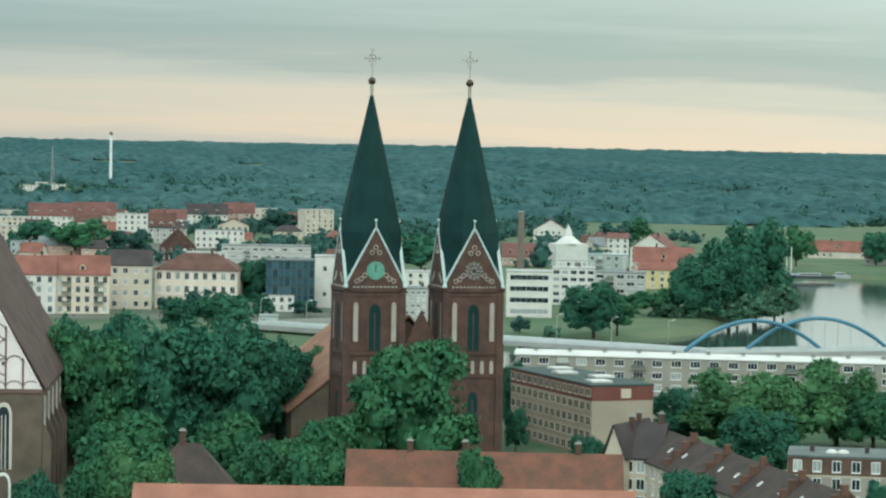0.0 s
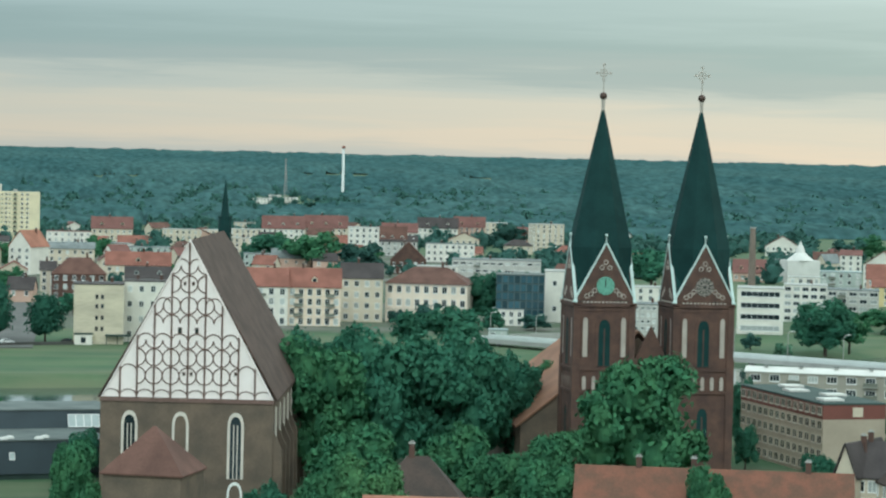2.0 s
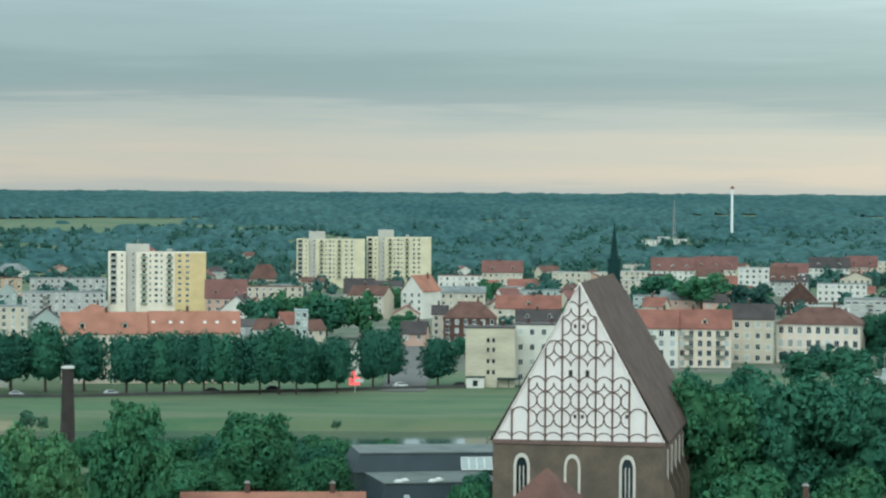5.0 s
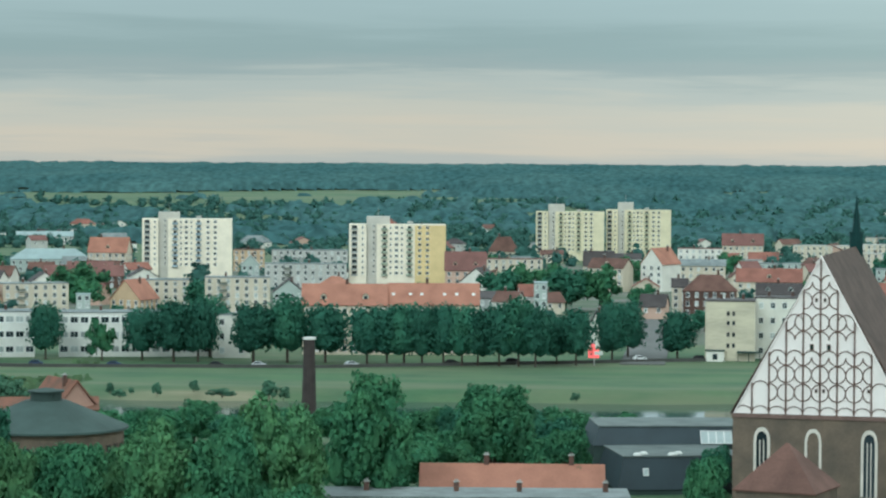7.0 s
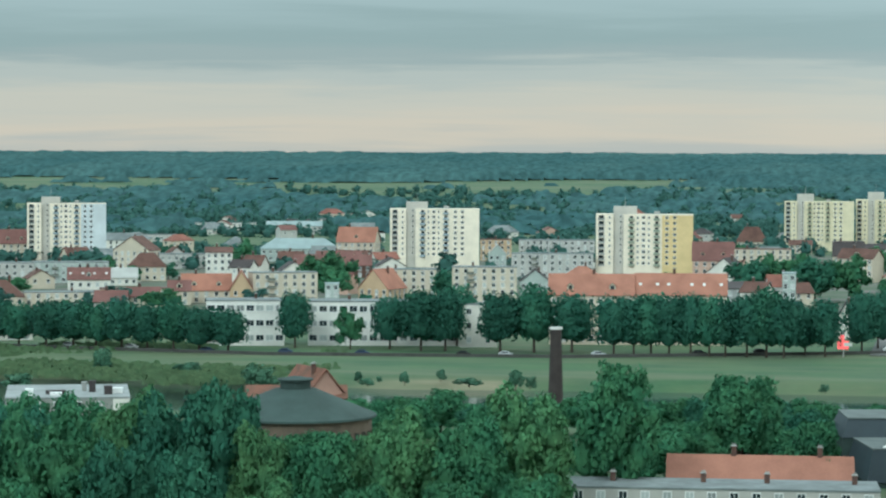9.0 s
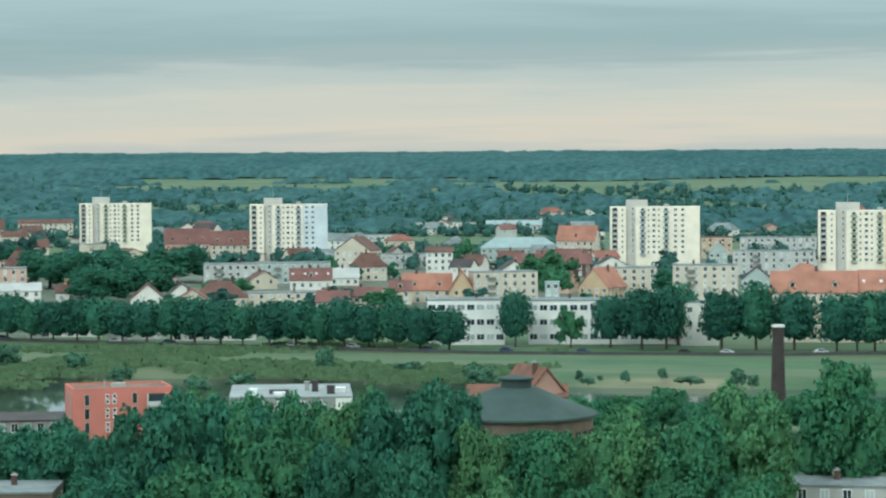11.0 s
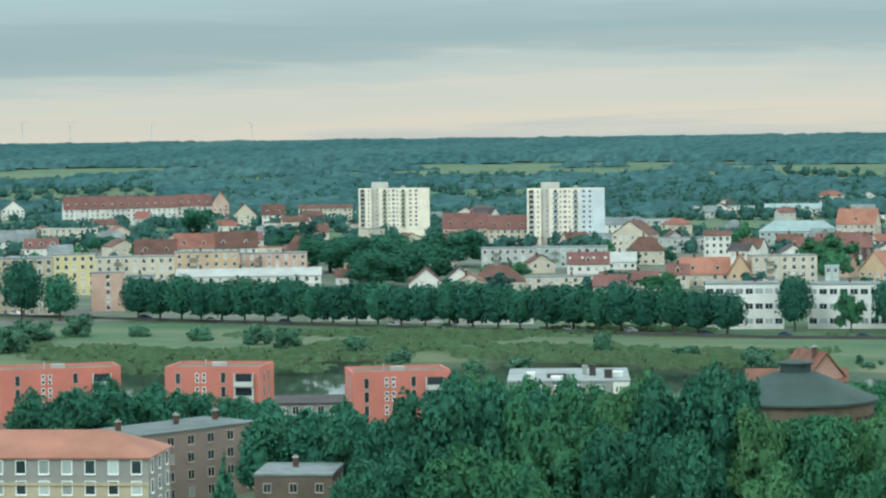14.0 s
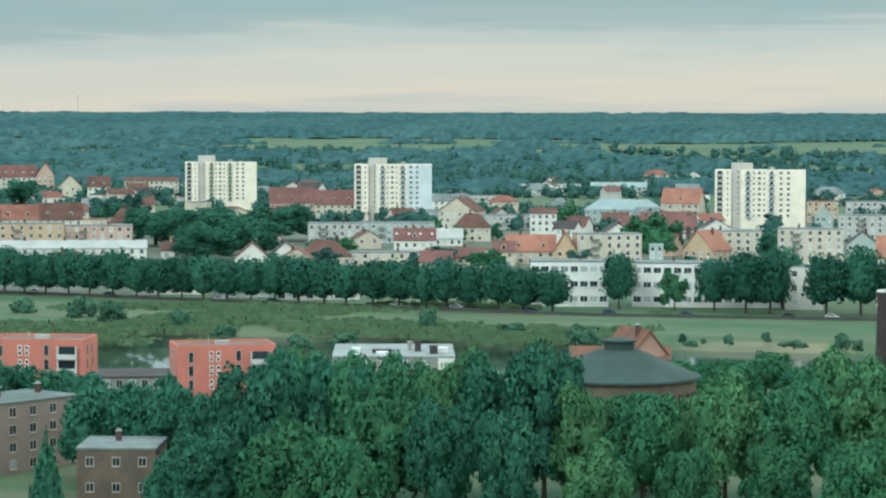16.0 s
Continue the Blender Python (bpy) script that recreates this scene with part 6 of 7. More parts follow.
def skirt_hall(p, q, z0, z1, depth, label, lights=0, glazed=False):
    """A low hall whose roof edge runs from p to q: dark sloping skirt up to a flat grey roof."""
    p, q = Vector(p), Vector(q)
    u, w = (q - p).normalized(), (q - p).length
    m = (p + q) / 2
    b = thing("museum_hall", m.x, m.y, 0, math.degrees(math.atan2(u.y, u.x)), label, "building")
    bm = bmesh.new()
    box(bm, -w / 2, w / 2, 0, depth, -1, z0)
    part("wall", bm, METAL_DARK, b)
    bm = bmesh.new()
    lo = [(-w / 2 - 0.3, -0.3, z0), (w / 2 + 0.3, -0.3, z0), (w / 2 + 0.3, depth + 0.3, z0), (-w / 2 - 0.3, depth + 0.3, z0)]
    hi = [(-w / 2 + 1.2, 1.6, z1), (w / 2 - 1.2, 1.6, z1), (w / 2 - 1.2, depth - 1.6, z1), (-w / 2 + 1.2, depth - 1.6, z1)]
    a, c = [bm.verts.new(v) for v in lo], [bm.verts.new(v) for v in hi]
    for i in range(4):
        bm.faces.new((a[i], a[(i + 1) % 4], c[(i + 1) % 4], c[i]))
    bm.faces.new(a[::-1])
    part("roof_skirt", bm, material("blue_black_slate", (0.035, 0.050, 0.060), 0.6, 0.2, 0.5), b, "dark blue-grey slate skirt")
    bm = bmesh.new()
    box(bm, -w / 2 + 1.0, w / 2 - 1.0, 1.4, depth - 1.4, z1 - 0.05, z1 + 0.2)
    part("roof", bm, ROOF_DULL, b)
    for k in range(lights):
        x = -w / 2 + w * (k + 0.6) / lights * 0.8
        for dx, dy in ((0, 2.6), (1.6, 4.6)):
            bm = bmesh.new()
            bmesh.ops.create_uvsphere(bm, u_segments=10, v_segments=6, radius=1.0, matrix=Matrix.Translation((x + dx, dy, z1 + 0.2)) @ Matrix.Diagonal((0.9, 0.9, 0.55, 1)))
            part("rooflight", bm, ROOF_WHITE, b, "white bubble rooflight")
    if glazed:
        wm = window_mesh(1.4, 2.6, WHITE, paintable_glass, 0, False)
        for k in range(4):
            o = put("window", wm, b, w * 0.21 + k * 1.55, -0.2, z0 + 0.4)
            o.rotation_euler = (-math.atan2(1.9, z1 - z0), 0, 0)
    if lights == 3:
        wm = window_mesh(0.9, 1.3, WHITE, paintable_glass, 0, False)
        for f in (-0.29, 0.23):
            o = put("window", wm, b, w * f, 0.55, z0 + 2.6)
            o.rotation_euler = (-math.atan2(1.9, z1 - z0), 0, 0)
    return b


paintable_glass = material("lit_rooflight_glass", (0.45, 0.50, 0.50), 0.2, 0.15, 0.6)
skirt_hall((23.06, 491.66), (47.82, 495.42), 1.0, 7.0, 22, "low hall with dark slate skirt and white rooflights", 3)
skirt_hall((19.1, 513.57), (49.77, 515.81), 7.0, 10.5, 20, "upper hall with dark slate skirt, glazing and flat grey roof", 0, True)
skirt_hall((3.12, 521.77), (17.79, 523.95), 4.0, 6.0, 22, "low flat grey-roofed wing beside the halls", 2)

# coral red riverside houses


def red_house(x, y, yaw, w, e, r, depth, skew, label):
    b = thing("riverside_house", x, y, 0, yaw + skew, label, "house", "coral red houses by the river")
    bm = bmesh.new()
    box(bm, -w / 2, w / 2, 0, depth, -1, e)
    part("wall", bm, RED_PAINT, b)
    bm = bmesh.new()
    box(bm, -w / 2 + 0.4, w / 2 - 0.4, 0.4, depth - 0.4, e, e + 0.06)
    part("roof", bm, material("brown_gravel_roof", (0.20, 0.13, 0.10), 0.95, 0.3, 0.6), b, "flat brown gravel roof")
    bm = bmesh.new()
    for a in ((-w / 2, w / 2, 0, 0.4), (-w / 2, w / 2, depth - 0.4, depth), (-w / 2, -w / 2 + 0.4, 0.4, depth - 0.4), (w / 2 - 0.4, w / 2, 0.4, depth - 0.4)):
        box(bm, *a, e + 0.003, e + 0.5)
    part("parapet", bm, RED_PAINT, b)
    bm = bmesh.new()
    box(bm, -1.5, 1.5, depth / 2 - 1, depth / 2 + 1, e + 0.06, e + 0.9)
    tube(bm, (-3, depth / 2, e), (-3, depth / 2, e + 1.6), 0.15, n=6)
    part("roof_hatch", bm, CONCRETE, b)
    small, slit = window_mesh(0.7, 0.8, WHITE, GLASS, 0, False), window_mesh(1.0, 2.3, STONE, GLASS, 0, False)
    for k in range(3):
        z = e - 2.7 - k * 3.0
        # a cluster of four small windows, tall slits and a corner loggia between white piers
        for dx in (-0.75, 0.75):
            for dz in (-0.2, 1.0):
                put("window", small, b, -w * 0.12 + dx, 0, z + dz)
        put("window", slit, b, -w * 0.36, 0, z - 0.5)
        put("window", slit, b, w * 0.12, 0, z - 0.3)
        for yy in (0.3, 0.62):
            put("window", slit, b, w / 2, depth * yy, z - 0.4, 90)
            put("window", slit, b, -w / 2, depth * yy, z - 0.4, -90)
        bm = bmesh.new()
        xx = w * 0.34
        box(bm, xx - 1.9, xx + 1.9, -0.05, 0.02, z - 0.9, z + 1.7, 0)
        box(bm, xx - 2.1, xx + 2.1, -1.1, -0.003, z - 1.1, z - 0.9, 1)
        box(bm, xx - 2.1, xx + 2.1, -1.1, -1.0, z - 0.897, z + 0.1, 2)
        for sx in (-2.1, 1.85):
            box(bm, xx + sx, xx + sx + 0.25, -0.95, -0.06, z - 0.897, z + 1.75, 2)
        part("loggia", bm, [GLASS, CONCRETE, paint(0.50, 0.48, 0.45)], b, "glazed loggia with pale piers and parapet")
    return b


red_house(-254.04, 528.19, 25.69, 26.47, 11.65, 12.65, 13, 6, "coral red flat-roofed house with a loggia")
red_house(-214.46, 519.36, 22.44, 20.66, 13.3, 14.27, 14, -14, "coral red flat-roofed corner house with white windows")
red_house(-178.05, 538.14, 18.31, 21.36, 11.26, 12.24, 14, 8, "coral red flat-roofed house with balconies")
# sheds at the water
h(-202.77, 550.65, 20.22, 17.02, 2.91, 3.8, "grey", "dark", "shed", 9, label="low boat shed with a dark roof", chimneys=0)
h(-183.78, 548.56, 18.52, 17.44, 3, 4.37, "grey", "dark", "shed", 9, label="low dark-roofed shed by the water", chimneys=0)
# administration building with hipped orange roof
ac = Vector((-157.44, 356.09))
ayaw = math.degrees(math.atan2(-ac.x, ac.y)) - 13.0
am = ac - Vector((math.cos(radians(ayaw)), math.sin(radians(ayaw)))) * 28
adm = house(am.x, am.y, ayaw, 56.0, 15.4, 18.7, paint(0.27, 0.255, 0.235), TILE_ORANGE, "hip", 15, "grey and ochre administration building with an orange hipped roof", 5, 16, skip=2, name="office_building", category="building", chimneys=0, win=(1.5, 2.0), bars=0, blinds=0.75)
house(-213.36, 411.58, 27.4, 8.73, 10.38, 15.81, BRICK, TILE_RED, "front", 12, "brick gable with a red tile roof", 3, 2, chimneys=0)
fx0, fy0 = -175.76, 420.03
house(fx0, fy0, 17.5, 28.0, 12.0, 12.0, paint(0.26, 0.20, 0.17), ROOF_DULL, "flat", 14, "brown brick house with a flat grey roof and white windows", 4, 6, skew=48, chimneys=3, win=(1.5, 1.6), frame_mat=STONE)
house(-148.46, 392.7, 20.71, 12.6, 8.2, 9.2, BRICK_GREY, BITUMEN, "flat", 15, "low brick house with a flat grey roof", 2, 3, skew=-8, chimneys=1, frame_mat=STONE, win=(1.2, 1.4))

bm = bmesh.new()
box(bm, -28.0, 28.0, -0.022, -0.003, -1, 11.2)
box(bm, -28.1, 28.1, -0.25, -0.003, 11.203, 11.6)
part("plinth_wall", bm, paint(0.42, 0.35, 0.24), adm, "ochre rendered lower storeys")

# ---- trees along the far quay ----


def tree_line(x0, y0, x1, y1, n, height, width, keys, label, group, jit=0.6):
    rr = random.Random(int(x0))
    for k in range(n):
        f = k / max(1, n - 1)
        tree(keys[k % len(keys)], x0 + (x1 - x0) * f + rr.uniform(-jit, jit), y0 + (y1 - y0) * f + rr.uniform(-jit, jit), height * rr.uniform(0.9, 1.08), width * rr.uniform(0.92, 1.12), label, group=group)


LIME = "dense dark green lime tree in a row on the quay"
tree_line(-372.33, 836.74, -157.93, 793.62, 26, 14.0, 12.8, ("row0", "row1", "row2"), LIME, "lime trees on the quay")
tree_line(-39.42, 805.96, 12.04, 801.17, 10, 18.0, 12.8, ("row1", "row0", "row2"), LIME, "lime trees on the quay")
for a in ((-140.61, 816.95, 16.75, 10.32), (-110.49, 817.27, 15.63, 10.97), (-99.72, 809.62, 17.92, 13.3), (-92.27, 810.88, 17.92, 12.26), (-75.01, 809.14, 17.49, 14.3), (-64.64, 810.89, 19.26, 13.27), (-53.05, 812.85, 17.17, 13.98),
          (18.52, 811.18, 14.71, 9.75), (24.41, 807.68, 16.53, 10.06), (36.13, 823.29, 17.87, 10.96), (42.07, 844.01, 17.08, 11.24), (57.25, 834.37, 14.75, 11.85), (-91.07, 833.05, 17.79, 12.59), (-416.62, 835.91, 19.86, 14.03), (-400.42, 832.59, 14.96, 12.69)):
    tree("row%d" % (int(a[0]) % 3), a[0], a[1], a[2], a[3] * 1.12, LIME, group="lime trees on the quay")
tree("mid1", -122.72, 815.19, 12.95, 9.2, "young lighter green tree before the school")

# town trees
for a in ((9.35, 1127.11, 18.88, 19.35), (28.77, 1101.86, 20.37, 21.29), (43, 1102.26, 19.91, 18.94), (65.1, 1338.14, 14.97, 17.25), (59.91, 1086.12, 12.63, 14.01), (127.61, 1441.34, 13.98, 17.08), (226.25, 1483.64, 16.04, 25.76), (239.61, 1447.21, 15.66, 25.18), (257.99, 1426.73, 13.29, 28), (265.29, 1399.44, 12.73, 21.4),
          (-175.43, 1131.91, 18.46, 18.43), (-311.83, 1105.74, 7.32, 14.79), (-301, 1554.59, 10.86, 13.59), (-269.9, 1332.96, 8.74, 9.92), (-308.48, 1393.34, 12.2, 12.25), (-124.44, 1097.03, 13.77, 14.22), (-110.4, 1099.68, 10.7, 11.86), (2.86, 1121.07, 17.96, 24.06), (19.52, 1124.22, 19.18, 21.72)):
    tree("mid%d" % (int(a[0]) % 2), *a)
for a in ((-414.04, 1147.74, 17.04, 23.56), (-387.11, 1125.74, 18.68, 25.55), (-368.86, 1127.5, 17.85, 25.46), (-370.91, 1203.55, 17.6, 24.32), (-346.84, 1083.69, 15.91, 24.42), (-352.82, 1040.36, 15.36, 21.22), (-454.49, 1154.2, 8.78, 9.05), (-679.74, 1629.54, 18.13, 26.52), (-263.59, 1297.02, 10.47, 9.66), (-254.35, 1315.86, 17.17, 14.38), (-190.24, 1168.4, 15.11, 17.78), (-170.23, 1081.15, 13.97, 14.09),
          (-632.73, 1374.64, 9.03, 16.24), (-538.79, 1454.98, 13.32, 19.98), (-556.32, 1454.32, 11.69, 20.05), (-289.29, 1210.34, 8.01, 16.02), (-225.02, 997.4, 8.77, 17.55), (-286.64, 989.84, 8.87, 13.27), (-188.26, 1001.91, 8.71, 13.13), (-487.21, 965.24, 11.48, 13.92)):
    grove = -420 < a[0] < -340 and a[2] > 15
    tree("near2" if grove else "mid%d" % (int(a[1]) % 3), a[0], a[1], a[2], a[3] * (1.3 if grove else 1.0))
for a in ((228.97, 955.13, 18.97, 15.6), (174.39, 831.97, 12.75, 14.59), (186.35, 819.11, 14.96, 19.83), (232.91, 1372.61, 19.85, 32.86), (248.47, 1312.28, 16.25, 25.79), (253.93, 1643.75, 11.3, 21.42), (434.3, 1757.02, 15.52, 31.07), (378.92, 1237, 20.02, 22.21), (307.82, 809.9, 17.87, 20.45), (319.85, 819.32, 13.6, 14.34), (370.52, 907.47, 10.51, 16.83), (379.7, 956.29, 6.62, 13.25), (383.63, 900.9, 22.43, 23.11), (401.41, 912.94, 28.35, 27.82), (426.41, 945.32, 35.41, 26.7), (403.38, 955.96, 14.44, 15.59),
          (610.01, 1299.78, 22.01, 19.72), (666.6, 1316.79, 20.33, 19), (593.61, 1525.61, 15.79, 24.59), (646.2, 1619.89, 16.81, 22.46), (236.11, 911.2, 6.07, 12.12), (303.64, 909.33, 8.25, 12.34), (287.85, 826.11, 5.65, 7.51)):
    tree("near2" if a[2] > 16 and a[1] < 1000 else "mid%d" % (int(a[0]) % 3), *a)

# ---- big trees on the near side ----
PARK = "large broad green tree in the riverside park"
for a in ((84.75, 490.08, 27.14, 20.28), (100.57, 496.44, 28.27, 22.83), (113.97, 494.37, 26.75, 20.69), (127.06, 511.13, 22.13, 16.95), (100.07, 535.13, 24.49, 19.86), (113.47, 523.01, 25.88, 19.52), (138.3, 529.67, 20.06, 12.92), (88.09, 536.84, 25.56, 14.01)):
    tree("near%d" % (2 if int(a[0]) % 3 else 0), *a, PARK)
tree("near1", 133.7, 441.82, 29.11, 24.76, "large grey-green tree before the twin towers")
for a in ((81.13, 432.98, 17.31, 17.02), (97.82, 430.07, 17.4, 14.2), (115.08, 430.53, 16.56, 13.39), (75.76, 387.86, 15.48, 12.72), (102.77, 412.62, 14.88, 12.77), (70.24, 400.24, 13.96, 8.72)):
    tree("near%d" % (3 if int(a[0]) == 75 else 1), *a, PARK)
tree("near0", 107.95, 405.37, 13.79, 10.8, PARK)
tree("near1", 129.31, 389.29, 15.45, 7.92, "slim green tree before a red roof")
tree("near2", 58.7, 380.38, 13.36, 8.26, "dark green tree beside the church wall")
for a in ((210.52, 498.71, 13.73, 15.1), (217.69, 487.83, 16.73, 18.34), (231.9, 495.52, 16.97, 17.61), (246.73, 503.57, 16.99, 16.85), (249.91, 492.84, 12.95, 14.23), (206.02, 453.64, 13.89, 12.83), (261.42, 491.13, 15.35, 17.91)):
    tree("near%d" % (2 if a[0] < 213 else 3 if int(a[1]) % 2 else 1), a[0], a[1], a[2], a[3] * 1.15, PARK)
for a in ((162.11, 383.21, 11.66, 10.71), (173.87, 458.86, 8.47, 7.37), (199.06, 388.81, 8.39, 5.62), (188.61, 544.56, 14.92, 6.18), (175.14, 503.97, 9.22, 5.04)):
    tree("near2", *a, "small dark green tree between houses")
for a in ((-0.26, 528.26, 17.61, 17), (11.08, 528.11, 11.38, 12.47), (34.14, 425.09, 15.61, 8.24), (-12.71, 528.43, 8.52, 15.88), (41.07, 491.5, 9.56, 6.35), (-7.33, 548.46, 11.79, 10.59)):
    tree("near%d" % (int(a[0]) % 3), *a, PARK)
for a in ((-22.48, 457.14, 26.04, 16.7), (-1.12, 509, 19.66, 17.48), (-34.41, 427.81, 22.72, 15.66), (-42.56, 408.03, 21.47, 14.09), (-53.07, 406.54, 20.22, 13.2), (-64.82, 399.02, 19.05, 13.01), (-81.02, 402.56, 26.01, 14.1), (-90.16, 407.27, 23.32, 12.53), (-101.63, 388.13, 18.91, 13.78), (-113.97, 403.87, 21.32, 12.61)):
    tree("near%d" % (2 if a[0] < -112 or -95 < a[0] < -80 else 3 if -80 < a[0] < -28 and int(a[1]) % 3 else 1), *a, PARK)
for a in ((-97.76, 412.36, 22.29, 12.73), (-73.86, 397.74, 19.21, 9.55), (-14.08, 488.06, 10.51, 12.57), (-7.92, 494.02, 9.35, 11.66), (11.15, 501.99, 11.29, 12.93), (-77.12, 536.16, 11.69, 12.79), (-43.32, 390.85, 12.77, 10.97), (-69.05, 537.38, 11.23, 12.79), (-45.89, 468.88, 18.32, 13.14), (-93.56, 383.76, 18.66, 10.17), (-55.98, 383.68, 13.43, 9.15), (-81.59, 380.07, 17.59, 10.84), (-67.38, 371.75, 13.88, 9.73), (-30.69, 382, 14.93, 9.87)):
    tree("near%d" % (2 if -95 < a[0] < -80 else 3 if a[0] < -60 and a[1] < 430 else int(a[0]) % 2), *a, PARK)
for a in ((-213.26, 434.72, 16.56, 14.55), (-210.02, 452.12, 16.88, 16.05), (-201.89, 462.67, 15.19, 14.08), (-195.67, 473.07, 13.23, 13.18), (-193.85, 492.49, 10.27, 10.22), (-158.6, 415.0, 17.2, 15.2), (-147.38, 412.6, 17.81, 12.22), (-135.85, 402.01, 17.45, 10.93), (-123.25, 386.49, 24.06, 13.93), (-117.23, 393.9, 24.54, 13.23), (-123.13, 364.14, 15.83, 11.55), (-111.94, 361.62, 18.05, 12.18), (-107.92, 390.13, 22.77, 11.29), (-129.73, 367.92, 11.84, 9.21), (-101.07, 359.17, 16.98, 11.21)):
    tree("near2" if a[0] < -112 else "near1", *a, PARK)
tree("near3", -157.86, 531.22, 11.97, 8.32, "light green tree beside a coral red house")
for a in ((-67.3, 424.7, 16.6, 13.5), (-60.5, 421.0, 16.8, 12.5), (-74.0, 428.0, 16.2, 12.0)):
    tree("near3" if a[0] > -65 else "near1", *a, PARK)
for k in range(11):
    az_, r_ = 7.6 - 1.02 * k, 566 + 9 * math.sin(k * 1.9)
    tree("near%d" % (k % 3), -r_ * math.sin(radians(az_)), r_ * math.cos(radians(az_)), 9.6 + math.sin(k * 2.3), 12.5, "rounded green tree on the near river bank")
tree("near1", 13.0, 478.0, 14.5, 12.0, PARK)
tree("near0", 37.5, 478.0, 9.0, 7.0, PARK)
tree("fir", -147.28, 360.98, 15.75, 6.69, "dark narrow fir tree beside the office building")

# bushes on the bank
for a in ((-104.13, 706.32, 2.62, 2.45), (-97.89, 703.77, 1.53, 1.83), (-90.8, 701.38, 3.05, 3.04), (-82.4, 713.47, 2.79, 3.08), (-59.96, 692.53, 4.8, 5.07), (-56.26, 693.13, 3, 3.58), (-72.93, 697.29, 1.81, 9.03), (21, 692.19, 2.07, 2.97), (-179.84, 725.72, 6.23, 5.46), (-124.15, 672.18, 7.06, 10.27), (-154.63, 720.24, 3.16, 9.48), (-99.73, 692.95, 1.81, 4.51),
          (-366.97, 745.81, 7.08, 16.05), (-362.63, 765.34, 7.59, 10.9), (-341.56, 768.72, 3.96, 7.94), (-315.19, 754.3, 4.91, 8.77), (-292.61, 744.58, 6.54, 10.3), (-276.16, 730.11, 6.72, 10.05), (-250.65, 718, 5.24, 8.16), (-182.25, 733.79, 5.86, 5.84), (-355.69, 704.01, 8.39, 13.54), (-408.25, 888.56, 2.09, 8.39), (-196.95, 658.11, 4.15, 7.37), (-228.42, 687.3, 3.91, 7.77), (-191.29, 676.14, 3.33, 9.05),
          (382.51, 900.93, 5.66, 12.6), (392.91, 888.39, 4.36, 12.51), (290.79, 801.06, 4.58, 7.32), (416.93, 906.19, 3.19, 8.56), (401, 904, 9, 17), (413, 914, 10, 17), (428, 930, 11, 17), (372, 903, 7, 13), (388, 900, 8, 15), (440, 948, 9, 15)):
    bush(*a)
for a in ((-121.91, 442.69, 20.4, 12.5), (-113.23, 443.95, 20.2, 12.0), (-106.0, 459.43, 18.6, 9.0), (-130.5, 447.0, 19.4, 12.0), (-138.0, 456.0, 18.2, 11.0)):
    tree("near0", *a, PARK)

# smaller trees among the houses across the river
rt = random.Random(3)
count = 0
for k in range(900):
    az, r = rt.uniform(-20, 30), rt.uniform(930, 1560)
    x, y = -r * math.sin(radians(az)), r * math.cos(radians(az))
    if az < -16 and r < 1250:
        continue
    if all(math.hypot(x - a, y - b_) > c_ + 2.5 for a, b_, c_ in PLACED):
        hh = rt.uniform(6, 10.5)
        tree("small%d" % rt.randrange(3), x, y, hh, hh * rt.uniform(0.85, 1.2), "small dark green tree between the houses")
        PLACED.append((x, y, 3.0))
        count += 1
        if count >= 130:
            break

# ---- blue arch bridge ----
def arch(ax, ay, bx, by, rise_m, name, parent, z0):
    bm = bmesh.new()
    n = 22
    pts = []
    for k in range(n + 1):
        f = k / n
        pts.append(Vector((ax + (bx - ax) * f, ay + (by - ay) * f, z0 + rise_m * 4 * f * (1 - f))))
    sweep(bm, pts, 0.6, 6)
    part(name, bm, BLUE_STEEL, parent)
    return pts


bridge = thing("arch_bridge", 0, 0, 0, 0, "road bridge with two light blue steel arches over the river", "bridge")
pa = (292.02, 694.65), (336.93, 699.62)
pb = (314.27, 701.22), (358.13, 698.12)
za = 4.5
top_a = arch(*pa[0], *pa[1], 8.5, "arch", bridge, za)
top_b = arch(*pb[0], *pb[1], 9.0, "arch", bridge, za)
for pts in (top_a, top_b):
    for k in range(2, len(pts) - 2, 2):
        bm = bmesh.new()
        tube(bm, (pts[k].x, pts[k].y, za), pts[k], 0.05, n=4)
        part("hanger", bm, BLUE_STEEL, bridge)
# deck and approach road
d0, d1 = Vector((197.24, 842.26)), Vector((298.46, 694.18))
d2 = Vector((*pb[1],)) + (Vector(pb[1]) - Vector(pa[0])).normalized() * 120
road = thing("bridge_approach", 0, 0, 0, 0, "pale concrete approach road with a low parapet", "road", kind="structure")
for p, q, z0, z1 in ((d0, d1, 2.2, 3.9), (d1, d2, 3.9, 4.3)):
    bm = bmesh.new()
    u = (q - p).normalized()
    n = Vector((-u.y, u.x)) * 8.0
    loop = [(p.x, p.y, z0), (q.x, q.y, z1), (q.x + n.x, q.y + n.y, z1), (p.x + n.x, p.y + n.y, z0)]
    solid(bm, loop, (0, 0, -1.4))
    part("deck", bm, CONCRETE, road)
    bm = bmesh.new()
    for o in (0.0, 0.94):
        a, b = Vector((p.x, p.y, z0)) + Vector((*(n * o), 0)), Vector((q.x, q.y, z1)) + Vector((*(n * o), 0))
        w3 = Vector((*(n.normalized() * 0.3), 0))
        solid(bm, [a, b, b + Vector((0, 0, 1.0)), a + Vector((0, 0, 1.0))], w3)
    part("parapet", bm, paint(0.55, 0.58, 0.57), road)
